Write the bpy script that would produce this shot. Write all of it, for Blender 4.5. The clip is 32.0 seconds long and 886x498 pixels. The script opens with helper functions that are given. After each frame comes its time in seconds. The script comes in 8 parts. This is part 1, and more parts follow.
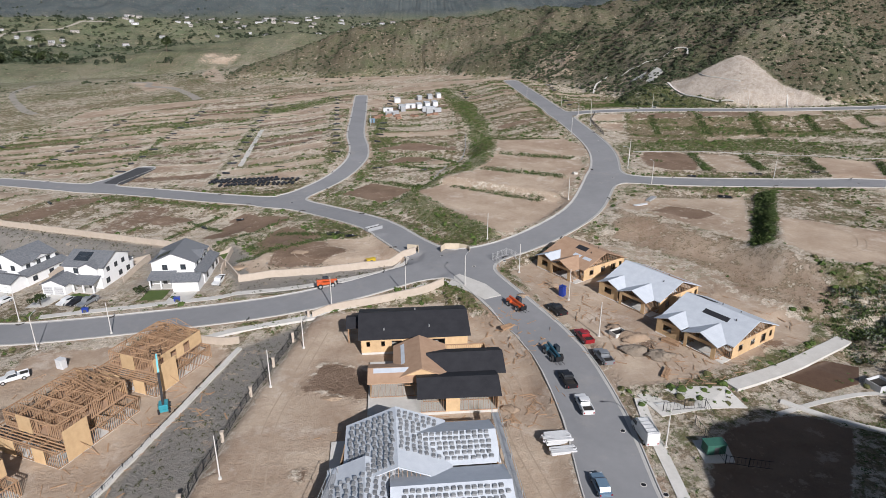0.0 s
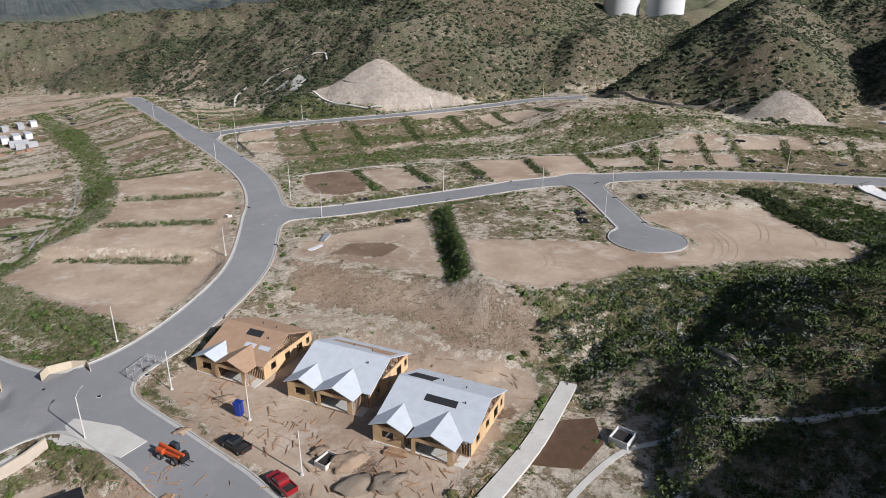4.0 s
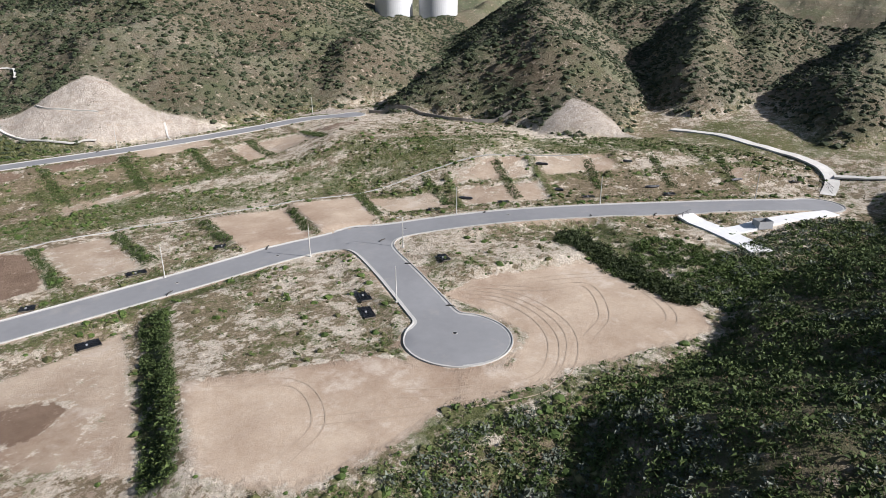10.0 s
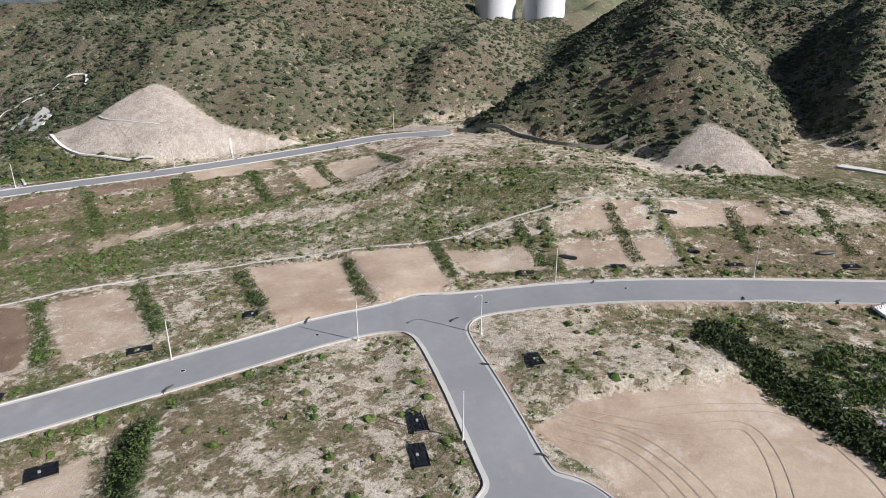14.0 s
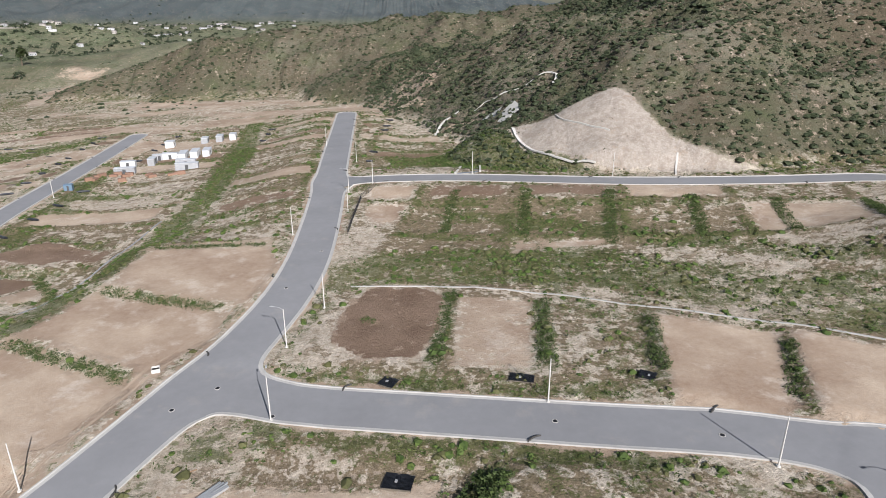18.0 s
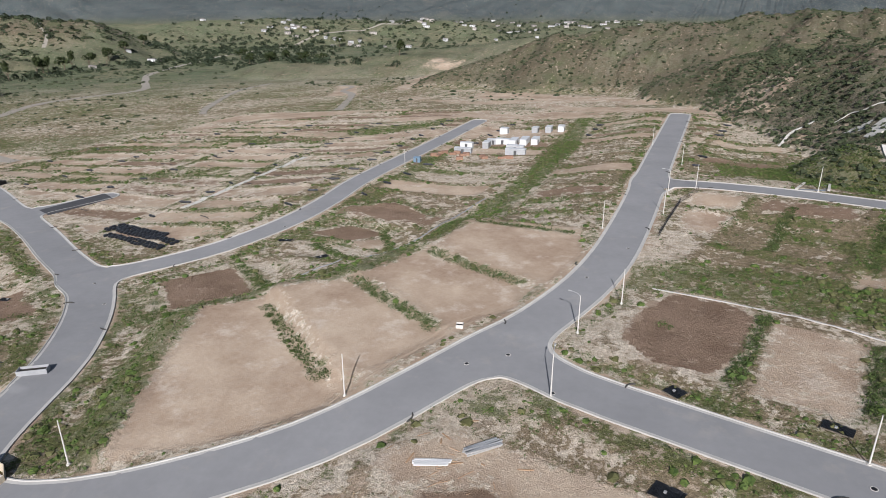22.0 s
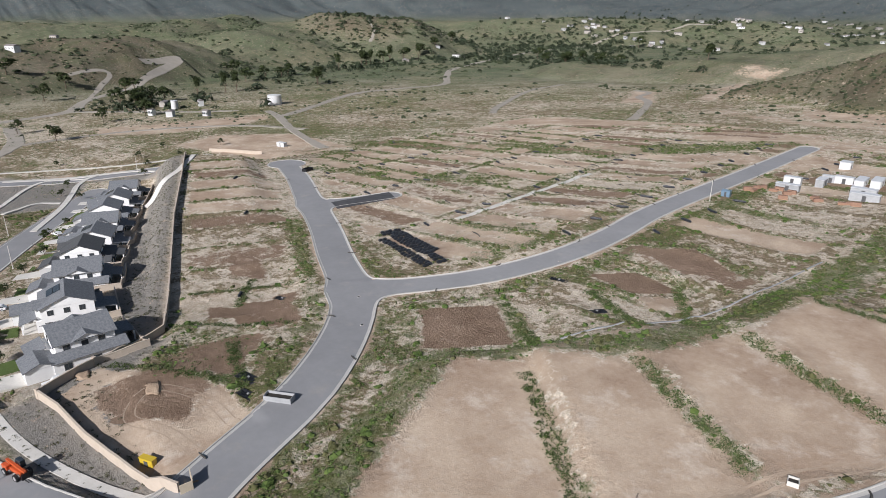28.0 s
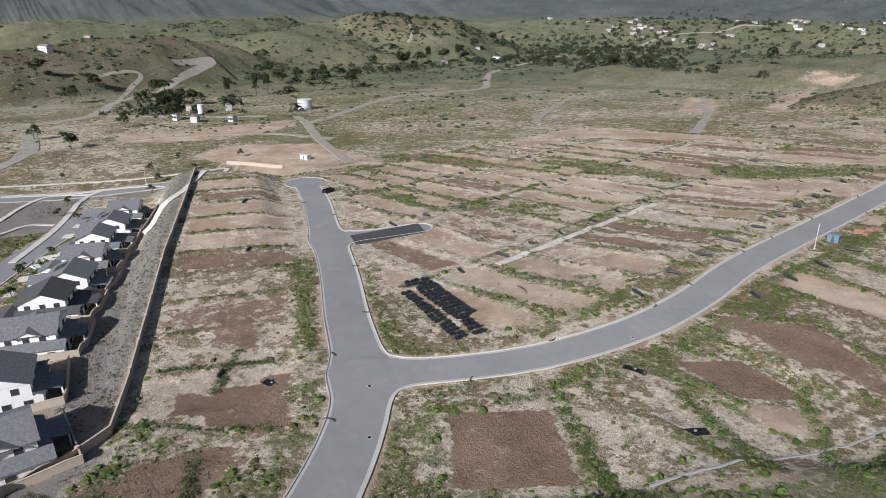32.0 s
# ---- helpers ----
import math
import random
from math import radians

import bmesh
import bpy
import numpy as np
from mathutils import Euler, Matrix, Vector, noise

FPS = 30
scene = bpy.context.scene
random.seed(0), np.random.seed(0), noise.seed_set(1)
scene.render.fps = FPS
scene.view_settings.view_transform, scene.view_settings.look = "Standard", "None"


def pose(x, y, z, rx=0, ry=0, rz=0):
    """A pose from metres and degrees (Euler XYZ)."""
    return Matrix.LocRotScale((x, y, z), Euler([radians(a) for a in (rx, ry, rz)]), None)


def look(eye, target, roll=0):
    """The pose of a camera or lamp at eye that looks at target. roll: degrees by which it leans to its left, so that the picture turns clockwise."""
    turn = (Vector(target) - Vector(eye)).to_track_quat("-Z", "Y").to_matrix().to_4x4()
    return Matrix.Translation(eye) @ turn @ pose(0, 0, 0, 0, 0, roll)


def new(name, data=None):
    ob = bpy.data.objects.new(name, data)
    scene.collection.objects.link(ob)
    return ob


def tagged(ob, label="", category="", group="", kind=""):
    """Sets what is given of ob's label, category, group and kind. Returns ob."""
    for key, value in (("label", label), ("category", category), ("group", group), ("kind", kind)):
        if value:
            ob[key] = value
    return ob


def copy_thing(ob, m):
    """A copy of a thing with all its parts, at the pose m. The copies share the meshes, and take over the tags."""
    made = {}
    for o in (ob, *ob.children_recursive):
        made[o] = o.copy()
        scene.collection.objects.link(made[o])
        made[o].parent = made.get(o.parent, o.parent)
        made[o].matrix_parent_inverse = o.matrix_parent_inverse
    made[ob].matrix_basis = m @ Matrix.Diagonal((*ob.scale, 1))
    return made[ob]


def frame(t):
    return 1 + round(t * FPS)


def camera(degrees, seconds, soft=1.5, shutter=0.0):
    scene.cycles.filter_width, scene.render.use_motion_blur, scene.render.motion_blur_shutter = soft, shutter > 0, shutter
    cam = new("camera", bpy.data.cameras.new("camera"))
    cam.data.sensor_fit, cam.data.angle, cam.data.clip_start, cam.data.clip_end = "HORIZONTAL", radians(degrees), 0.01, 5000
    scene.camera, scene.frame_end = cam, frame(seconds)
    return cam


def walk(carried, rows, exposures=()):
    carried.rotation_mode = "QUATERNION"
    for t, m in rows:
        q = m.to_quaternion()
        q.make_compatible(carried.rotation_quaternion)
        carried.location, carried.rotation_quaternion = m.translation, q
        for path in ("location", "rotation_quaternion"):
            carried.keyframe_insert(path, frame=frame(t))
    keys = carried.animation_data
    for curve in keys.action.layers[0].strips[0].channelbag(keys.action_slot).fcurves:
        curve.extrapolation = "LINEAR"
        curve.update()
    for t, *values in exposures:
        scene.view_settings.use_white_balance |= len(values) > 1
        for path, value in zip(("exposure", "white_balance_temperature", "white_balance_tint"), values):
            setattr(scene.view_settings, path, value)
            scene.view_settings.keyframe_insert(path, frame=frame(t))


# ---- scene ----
cam = camera(69.5, 32.0, 0.75)
METRES, EYE, TILT, LEAN, TURN = 240.0, 65.0, 1.6196, -4.0775, 0.0
ROWS = [
    (0.0, 0.0, 0.0, 0.0, -1.68, -22.67, 4.02),
    (0.5, 0.0018, 0.0226, -0.0007, -3.77, -22.81, 3.98),
    (1.0, 0.0047, 0.0451, -0.0015, -6.15, -22.97, 3.91),
    (1.5, 0.0093, 0.0672, -0.0024, -10.24, -23.22, 3.73),
    (2.0, 0.0151, 0.0886, -0.0034, -14.94, -23.49, 3.53),
    (2.5, 0.0218, 0.1091, -0.0044, -18.07, -23.65, 3.36),
    (3.0, 0.0303, 0.1288, -0.0053, -21.0, -23.81, 3.23),
    (3.5, 0.0399, 0.1477, -0.0064, -26.36, -24.05, 2.94),
    (4.0, 0.051, 0.1655, -0.008, -32.25, -24.27, 2.58),
    (4.5, 0.063, 0.1817, -0.0093, -36.74, -24.46, 2.29),
    (6.5, 0.1196, 0.235, -0.0146, -50.59, -24.91, 1.3),
    (7.0, 0.1351, 0.2473, -0.0162, -50.62, -24.91, 1.29),
    (7.5, 0.1511, 0.2602, -0.0179, -50.65, -24.91, 1.28),
    (8.0, 0.1674, 0.2732, -0.0193, -50.68, -24.9, 1.29),
    (8.5, 0.1842, 0.2867, -0.021, -50.71, -24.88, 1.29),
    (9.0, 0.2012, 0.3003, -0.0226, -50.73, -24.89, 1.3),
    (9.5, 0.2187, 0.3142, -0.0242, -50.75, -24.88, 1.29),
    (10.0, 0.2362, 0.3282, -0.0258, -50.78, -24.87, 1.29),
    (10.5, 0.2539, 0.3421, -0.0274, -50.79, -24.85, 1.3),
    (11.0, 0.2716, 0.3562, -0.0289, -50.81, -24.84, 1.32),
    (11.5, 0.2893, 0.3704, -0.0303, -50.84, -24.82, 1.31),
    (12.0, 0.3071, 0.3848, -0.0319, -50.83, -24.79, 1.33),
    (12.5, 0.3248, 0.3991, -0.0335, -50.46, -24.79, 1.38),
    (13.0, 0.3415, 0.4137, -0.0348, -49.25, -24.76, 1.47),
    (13.5, 0.3563, 0.428, -0.0354, -45.92, -24.69, 1.69),
    (15.5, 0.3942, 0.4771, -0.0367, -28.86, -24.03, 2.75),
    (16.0, 0.3988, 0.488, -0.0371, -23.41, -23.74, 3.05),
    (16.5, 0.4024, 0.4986, -0.0376, -17.9, -23.4, 3.34),
    (17.0, 0.4048, 0.5081, -0.0382, -12.78, -23.08, 3.62),
    (17.5, 0.4059, 0.5164, -0.0386, -7.9, -22.76, 3.83),
    (18.0, 0.4063, 0.5216, -0.0392, -3.03, -22.43, 4.03),
    (18.5, 0.4058, 0.5233, -0.0401, 1.42, -22.12, 4.14),
    (19.0, 0.4056, 0.5225, -0.0408, 5.59, -21.83, 4.25),
    (19.5, 0.4055, 0.5197, -0.0414, 9.54, -21.57, 4.36),
    (20.0, 0.4057, 0.5167, -0.0421, 13.61, -21.27, 4.43),
    (20.5, 0.4059, 0.5151, -0.0428, 17.61, -20.96, 4.45),
    (21.0, 0.4063, 0.5139, -0.0433, 20.89, -20.7, 4.48),
    (21.5, 0.4062, 0.5138, -0.044, 23.66, -20.48, 4.48),
    (22.0, 0.4064, 0.5138, -0.0443, 25.69, -20.32, 4.48),
    (22.5, 0.406, 0.5137, -0.0444, 27.82, -20.14, 4.45),
    (23.0, 0.4055, 0.5143, -0.0446, 30.75, -19.93, 4.41),
    (23.5, 0.4037, 0.5168, -0.0447, 33.23, -19.75, 4.37),
    (24.0, 0.4002, 0.5216, -0.0445, 35.43, -19.59, 4.3),
    (24.5, 0.3947, 0.5284, -0.0441, 38.15, -19.4, 4.21),
    (25.0, 0.3879, 0.5367, -0.0434, 40.89, -19.22, 4.14),
    (25.5, 0.3791, 0.5461, -0.0426, 42.93, -19.08, 4.06),
    (27.5, 0.3314, 0.5914, -0.0373, 49.06, -18.71, 3.83),
    (28.0, 0.3174, 0.6035, -0.0353, 50.68, -18.62, 3.77),
    (28.5, 0.3025, 0.6158, -0.0336, 51.72, -18.56, 3.73),
    (29.0, 0.2866, 0.6285, -0.032, 51.72, -18.56, 3.72),
    (29.5, 0.2704, 0.6416, -0.0306, 51.73, -18.56, 3.73),
    (30.0, 0.2535, 0.6549, -0.03, 51.73, -18.55, 3.72),
    (30.5, 0.2364, 0.6687, -0.0289, 51.75, -18.56, 3.71),
    (31.0, 0.2188, 0.6825, -0.0286, 51.82, -18.57, 3.7),
    (31.5, 0.2011, 0.696, -0.0287, 52.37, -18.52, 3.68),
    (32.0, 0.1832, 0.7093, -0.0291, 54.08, -18.4, 3.61),
]
walk(cam, [(t, pose(0, 0, EYE, TILT, LEAN, TURN) @ pose(METRES * x, METRES * y, METRES * z, 90 + pitch, roll, yaw)) for t, x, y, z, yaw, pitch, roll in ROWS],
     [(t, stops + 0.06, 6340, 12) for t, stops in ((0.0, 0.10), (4.5, 0.14), (7.0, 0.54), (10.0, 0.52), (13.0, 0.48), (18.0, 0.36), (21.0, 0.24), (24.0, 0.17), (32.0, 0.20))])

# ---- light ----
SUN_AZ, SUN_EL = math.atan2(-0.93, 0.36), radians(31)
sun_way = Vector((math.cos(SUN_EL) * math.cos(SUN_AZ), math.cos(SUN_EL) * math.sin(SUN_AZ), math.sin(SUN_EL)))
world = bpy.data.worlds.new("sky")
scene.world = world
world.use_nodes = True
wn = world.node_tree
sky = wn.nodes.new("ShaderNodeTexSky")
sky.sky_type, sky.sun_disc = "NISHITA", False
sky.sun_elevation, sky.sun_rotation = SUN_EL, math.atan2(sun_way.x, sun_way.y)
sky.air_density, sky.dust_density = 1.0, 1.5
wn.nodes["Background"].inputs["Strength"].default_value = 0.055
wn.links.new(sky.outputs[0], wn.nodes["Background"].inputs["Color"])
sun = new("sun", bpy.data.lights.new("sun", "SUN"))
sun.data.energy, sun.data.angle, sun.data.color = 5.0, radians(0.55), (1.0, 0.985, 0.985)
sun.matrix_world = look(sun_way * 300, (0, 0, 0))


# ---- materials ----
def rgba(c):
    return (c[0], c[1], c[2], 1.0)


class Nodes:
    """Short hand for a node tree."""

    def __init__(self, name):
        self.mat = bpy.data.materials.new(name)
        self.mat.use_nodes = True
        self.t = self.mat.node_tree
        self.bsdf = self.t.nodes["Principled BSDF"]

    def put(self, kind, **inputs):
        n = self.t.nodes.new(kind)
        for k, v in inputs.items():
            self.feed(n, k.replace("_", " "), v)
        return n

    def feed(self, n, key, v):
        if isinstance(v, bpy.types.NodeSocket):
            self.t.links.new(v, n.inputs[key])
        else:
            n.inputs[key].default_value = v

    def place(self):
        return self.put("ShaderNodeNewGeometry").outputs["Position"]

    def local(self):
        return self.put("ShaderNodeTexCoord").outputs["Object"]

    def noise(self, where, scale, detail=4.0, rough=0.6, stretch=None):
        if stretch:
            where = self.put("ShaderNodeMapping", Vector=where, Scale=stretch).outputs[0]
        return self.put("ShaderNodeTexNoise", Vector=where, Scale=scale, Detail=detail, Roughness=rough).outputs["Fac"]

    def ramp(self, fac, lo, hi):
        n = self.put("ShaderNodeMapRange", Value=fac)
        n.inputs["From Min"].default_value, n.inputs["From Max"].default_value = lo, hi
        return n.outputs[0]

    def mix(self, fac, a, b):
        n = self.t.nodes.new("ShaderNodeMix")
        n.data_type = "RGBA"
        for key, v in (("Factor_Float", fac), ("A_Color", a), ("B_Color", b)):
            s = next(i for i in n.inputs if i.identifier == key)
            if isinstance(v, bpy.types.NodeSocket):
                self.t.links.new(v, s)
            else:
                s.default_value = rgba(v) if isinstance(v, tuple) else v
        return next(o for o in n.outputs if o.identifier == "Result_Color")

    def maths(self, op, a, b=0.5):
        n = self.t.nodes.new("ShaderNodeMath")
        n.operation = op
        n.use_clamp = op in ("MULTIPLY", "ADD", "SUBTRACT")
        for i, v in enumerate((a, b)):
            if isinstance(v, bpy.types.NodeSocket):
                self.t.links.new(v, n.inputs[i])
            else:
                n.inputs[i].default_value = v
        return n.outputs[0]

    def attr(self, name):
        n = self.t.nodes.new("ShaderNodeAttribute")
        n.attribute_name = name
        return n.outputs["Fac"]

    def bump(self, height, strength, distance):
        b = self.put("ShaderNodeBump", Height=height, Strength=strength, Distance=distance)
        self.t.links.new(b.outputs[0], self.bsdf.inputs["Normal"])

    def done(self, colour, rough=0.85, metal=0.0, spec=0.3):
        self.feed(self.bsdf, "Base Color", rgba(colour) if isinstance(colour, tuple) else colour)
        self.feed(self.bsdf, "Roughness", rough)
        self.feed(self.bsdf, "Metallic", metal)
        self.feed(self.bsdf, "Specular IOR Level", spec)
        return self.mat


def surface(name, a, b, scale=1.0, rough=0.85, metal=0.0, bump=0.2, dist=0.02, vary=0.0, stretch=None, spec=0.3, fine=9.0):
    """Two tones by a coarse and a fine noise; vary: change from piece to piece."""
    m = Nodes(name)
    p = m.local()
    big = m.ramp(m.noise(p, scale, 5, 0.62, stretch), 0.3, 0.7)
    small = m.ramp(m.noise(p, scale * fine, 3, 0.6, stretch), 0.25, 0.75)
    c = m.mix(m.maths("ADD", m.maths("MULTIPLY", big, 0.65), m.maths("MULTIPLY", small, 0.35)), a, b)
    if vary:
        r = m.put("ShaderNodeObjectInfo").outputs["Random"]
        h = m.put("ShaderNodeHueSaturation", Color=c)
        m.t.links.new(m.ramp(r, 0, 1), h.inputs["Value"])
        mr = h.inputs["Value"].links[0].from_node
        mr.inputs["To Min"].default_value, mr.inputs["To Max"].default_value = 1 - vary, 1 + vary
        c = h.outputs[0]
    if bump:
        m.bump(small, bump, dist)
    return m.done(c, rough, metal, spec)


def leaves(name, a, b, c3):
    """Foliage: every clump its own tone, with fine mottling."""
    m = Nodes(name)
    r = m.put("ShaderNodeNewGeometry").outputs["Random Per Island"]
    big = m.ramp(m.noise(m.place(), 0.06, 3), 0.35, 0.65)
    c = m.mix(r, a, b)
    c = m.mix(m.maths("MULTIPLY", big, 0.7), c, c3)
    return m.done(c, 0.75, 0, 0.2)


def ground_material():
    m = Nodes("earth")
    p = m.place()
    n_big = m.ramp(m.noise(p, 0.02, 5, 0.6), 0.3, 0.7)
    n_mid = m.ramp(m.noise(p, 0.11, 6, 0.65), 0.32, 0.68)
    n_two = m.ramp(m.noise(p, 0.40, 6, 0.75), 0.36, 0.64)
    n_small = m.ramp(m.noise(p, 0.95, 6, 0.75), 0.36, 0.64)
    n_other = m.ramp(m.noise(p, 0.62, 6, 0.78, (0.9, 1.1, 1.0)), 0.36, 0.64)
    n_fine = m.ramp(m.noise(p, 4.5, 4, 0.7), 0.3, 0.7)
    speck = m.ramp(m.noise(p, 1.7, 5, 0.8), 0.43, 0.57)
    dirt = m.mix(n_two, (0.47, 0.385, 0.290), (0.80, 0.715, 0.595))
    dirt = m.mix(m.maths("MULTIPLY", n_big, 0.30), dirt, (0.42, 0.310, 0.215))
    dirt = m.mix(m.maths("MULTIPLY", speck, 0.42), dirt, (0.17, 0.140, 0.098))
    pale = m.mix(m.ramp(m.noise(p, 0.07, 5, 0.6), 0.35, 0.65), (0.345, 0.253, 0.178), (0.505, 0.400, 0.297))
    pale = m.mix(m.maths("MULTIPLY", m.ramp(m.noise(p, 0.045, 6, 0.65), 0.48, 0.62), 0.75), pale, (0.27, 0.182, 0.122))
    pale = m.mix(m.maths("MULTIPLY", m.ramp(m.noise(p, 0.13, 6, 0.7), 0.54, 0.66), 0.55), pale, (0.60, 0.520, 0.435))
    pale = m.mix(m.maths("MULTIPLY", n_small, 0.22), pale, (0.56, 0.480, 0.400))
    pale = m.mix(m.maths("MULTIPLY", speck, 0.16), pale, (0.27, 0.20, 0.145))
    brown = m.mix(n_mid, (0.185, 0.122, 0.082), (0.285, 0.200, 0.142))
    brown = m.mix(m.maths("MULTIPLY", speck, 0.15), brown, (0.28, 0.215, 0.165))
    scrub = m.mix(n_other, (0.165, 0.132, 0.076), (0.400, 0.315, 0.210))
    scrub = m.mix(m.maths("MULTIPLY", speck, 0.6), scrub, (0.078, 0.070, 0.040))
    scrub = m.mix(m.maths("MULTIPLY", n_big, 0.5), scrub, (0.200, 0.145, 0.095))
    green = m.mix(n_small, (0.055, 0.082, 0.020), (0.150, 0.165, 0.055))
    green = m.mix(m.maths("MULTIPLY", speck, 0.45), green, (0.030, 0.042, 0.018))
    green = m.mix(m.maths("MULTIPLY", m.ramp(m.noise(p, 0.06, 4, 0.6), 0.45, 0.62), 0.55), green, (0.165, 0.160, 0.070))
    n_wide_ = m.ramp(m.noise(p, 0.25, 5, 0.7), 0.4, 0.66)
    chap = m.mix(n_mid, (0.124, 0.100, 0.074), (0.084, 0.097, 0.058))
    chap = m.mix(m.maths("MULTIPLY", n_big, 0.75), chap, (0.150, 0.102, 0.076))
    chap = m.mix(m.maths("MULTIPLY", m.ramp(m.noise(p, 0.035, 6, 0.7), 0.50, 0.60), 0.6), chap, (0.084, 0.110, 0.048))
    chap = m.mix(m.maths("MULTIPLY", n_two, 0.35), chap, (0.080, 0.092, 0.050))
    chap = m.mix(m.maths("MULTIPLY", speck, 0.45), chap, (0.070, 0.070, 0.042))
    gravel = m.mix(n_fine, (0.200, 0.185, 0.165), (0.305, 0.285, 0.255))
    gravel = m.mix(m.maths("MULTIPLY", n_wide_, 0.45), gravel, (0.255, 0.225, 0.190))
    # valley greens and tans, turned bluer so the colour carries distance haze
    far = m.mix(n_big, (0.078, 0.112, 0.058), (0.165, 0.168, 0.105))
    far = m.mix(m.maths("MULTIPLY", n_mid, 0.5), far, (0.068, 0.100, 0.046))
    far = m.mix(m.maths("MULTIPLY", m.ramp(m.noise(p, 0.009, 6, 0.65), 0.50, 0.64), 0.55), far, (0.215, 0.190, 0.120))
    far = m.mix(m.maths("MULTIPLY", m.ramp(m.noise(p, 0.05, 6, 0.7), 0.5, 0.60), 0.65), far, (0.050, 0.060, 0.036))

    def cover(attr, edge):
        """Patchy where the share lies between none and all."""
        n = m.t.nodes.new("ShaderNodeMath")
        n.operation = "SUBTRACT"
        m.t.links.new(m.attr(attr), n.inputs[0])
        m.t.links.new(edge, n.inputs[1])
        return m.ramp(n.outputs[0], -0.10, 0.10)

    def blend(a, b, c):
        return m.maths("ADD", m.maths("ADD", m.maths("MULTIPLY", a, 0.42), m.maths("MULTIPLY", b, 0.36)), m.maths("MULTIPLY", c, 0.22))

    n_wide = m.ramp(m.noise(p, 0.21, 6, 0.72), 0.36, 0.64)
    n_broad = m.ramp(m.noise(p, 0.16, 6, 0.74, (1.15, 0.9, 1.0)), 0.36, 0.64)
    mixed = m.ramp(blend(n_wide, n_two, n_small), 0.24, 0.76)
    leafy = m.ramp(blend(n_broad, n_other, speck), 0.24, 0.76)
    c = m.mix(cover("scrub", mixed), dirt, scrub)
    c = m.mix(m.maths("MULTIPLY", cover("green", leafy), 0.78), c, green)
    c = m.mix(m.attr("far"), c, far)
    # mountain colour with distance haze mixed in as blue-grey, under pale rock
    hazy_peak = m.mix(m.ramp(m.noise(p, 0.012, 8, 0.75), 0.36, 0.64), (0.046, 0.066, 0.078), (0.086, 0.108, 0.116))
    hazy_peak = m.mix(m.maths("MULTIPLY", m.ramp(m.noise(p, 0.004, 7, 0.7), 0.60, 0.68), 0.4), hazy_peak, (0.17, 0.16, 0.15))
    c = m.mix(m.attr("mountain"), c, hazy_peak)
    c = m.mix(m.attr("chaparral"), c, chap)
    c = m.mix(m.attr("gravel"), c, gravel)
    rill = m.ramp(m.noise(p, 0.5, 5, 0.7, (1.0, 1.0, 0.15)), 0.42, 0.66)
    face = m.mix(rill, (0.52, 0.455, 0.390), (0.37, 0.315, 0.260))
    face = m.mix(m.maths("MULTIPLY", m.ramp(m.noise(p, 0.16, 6, 0.75), 0.52, 0.64), 0.6), face, (0.33, 0.270, 0.210))
    face = m.mix(m.maths("MULTIPLY", speck, 0.35), face, (0.25, 0.210, 0.165))
    c = m.mix(cover("cut", m.maths("MULTIPLY", mixed, 0.9)), c, face)
    c = m.mix(cover("brown", m.maths("ADD", m.maths("MULTIPLY", mixed, 0.45), 0.26)), c, brown)
    c = m.mix(cover("bare", m.maths("MULTIPLY", mixed, 0.62)), c, pale)
    rel = m.maths("ADD", m.maths("MULTIPLY", n_small, 0.6), m.maths("MULTIPLY", n_fine, 0.4))
    n = m.t.nodes.new("ShaderNodeMath")
    n.operation = "MULTIPLY"
    m.t.links.new(rel, n.inputs[0])
    m.t.links.new(m.ramp(m.attr("bare"), 1.15, 0.0), n.inputs[1])
    m.bump(n.outputs[0], 0.85, 0.40)
    return m.done(c, 0.95, 0, 0.1)


def asphalt_material():
    m = Nodes("asphalt")
    p = m.place()
    big = m.ramp(m.noise(p, 0.07, 5, 0.6), 0.3, 0.7)
    mid = m.ramp(m.noise(p, 0.6, 5, 0.65), 0.3, 0.7)
    fine = m.noise(p, 14, 3, 0.6)
    # base greys lifted above asphalt's own tone: haze painted into the colour
    c = m.mix(big, (0.218, 0.218, 0.222), (0.268, 0.267, 0.270))
    c = m.mix(m.maths("MULTIPLY", m.ramp(m.noise(p, 0.16, 6, 0.7), 0.56, 0.75), 0.5), c, (0.36, 0.33, 0.29))
    c = m.mix(m.maths("MULTIPLY", mid, 0.25), c, (0.165, 0.165, 0.167))
    c = m.mix(m.maths("MULTIPLY", fine, 0.2), c, (0.25, 0.245, 0.235))
    m.bump(fine, 0.2, 0.01)
    return m.done(c, 0.9, 0, 0.2)


M_EARTH = ground_material()
M_ASPHALT = asphalt_material()
M_BLACKTOP = surface("fresh_asphalt", (0.045, 0.046, 0.048), (0.075, 0.075, 0.078), 0.5)
M_CONCRETE = surface("concrete", (0.46, 0.435, 0.39), (0.62, 0.595, 0.55), 0.35, 0.88, vary=0.06)
M_PALECONC = surface("pale_concrete", (0.62, 0.61, 0.585), (0.76, 0.75, 0.73), 0.4, 0.85)
M_DITCH = surface("ditch_earth", (0.30, 0.26, 0.21), (0.46, 0.42, 0.36), 0.5, 0.9)
M_KERB = surface("kerb_concrete", (0.36, 0.345, 0.32), (0.48, 0.465, 0.435), 0.25)
M_WALL = surface("block_wall", (0.40, 0.335, 0.27), (0.50, 0.425, 0.35), 0.8, 0.9)
M_DARKWALL = surface("retaining_wall", (0.20, 0.18, 0.16), (0.29, 0.265, 0.235), 0.8, 0.9)
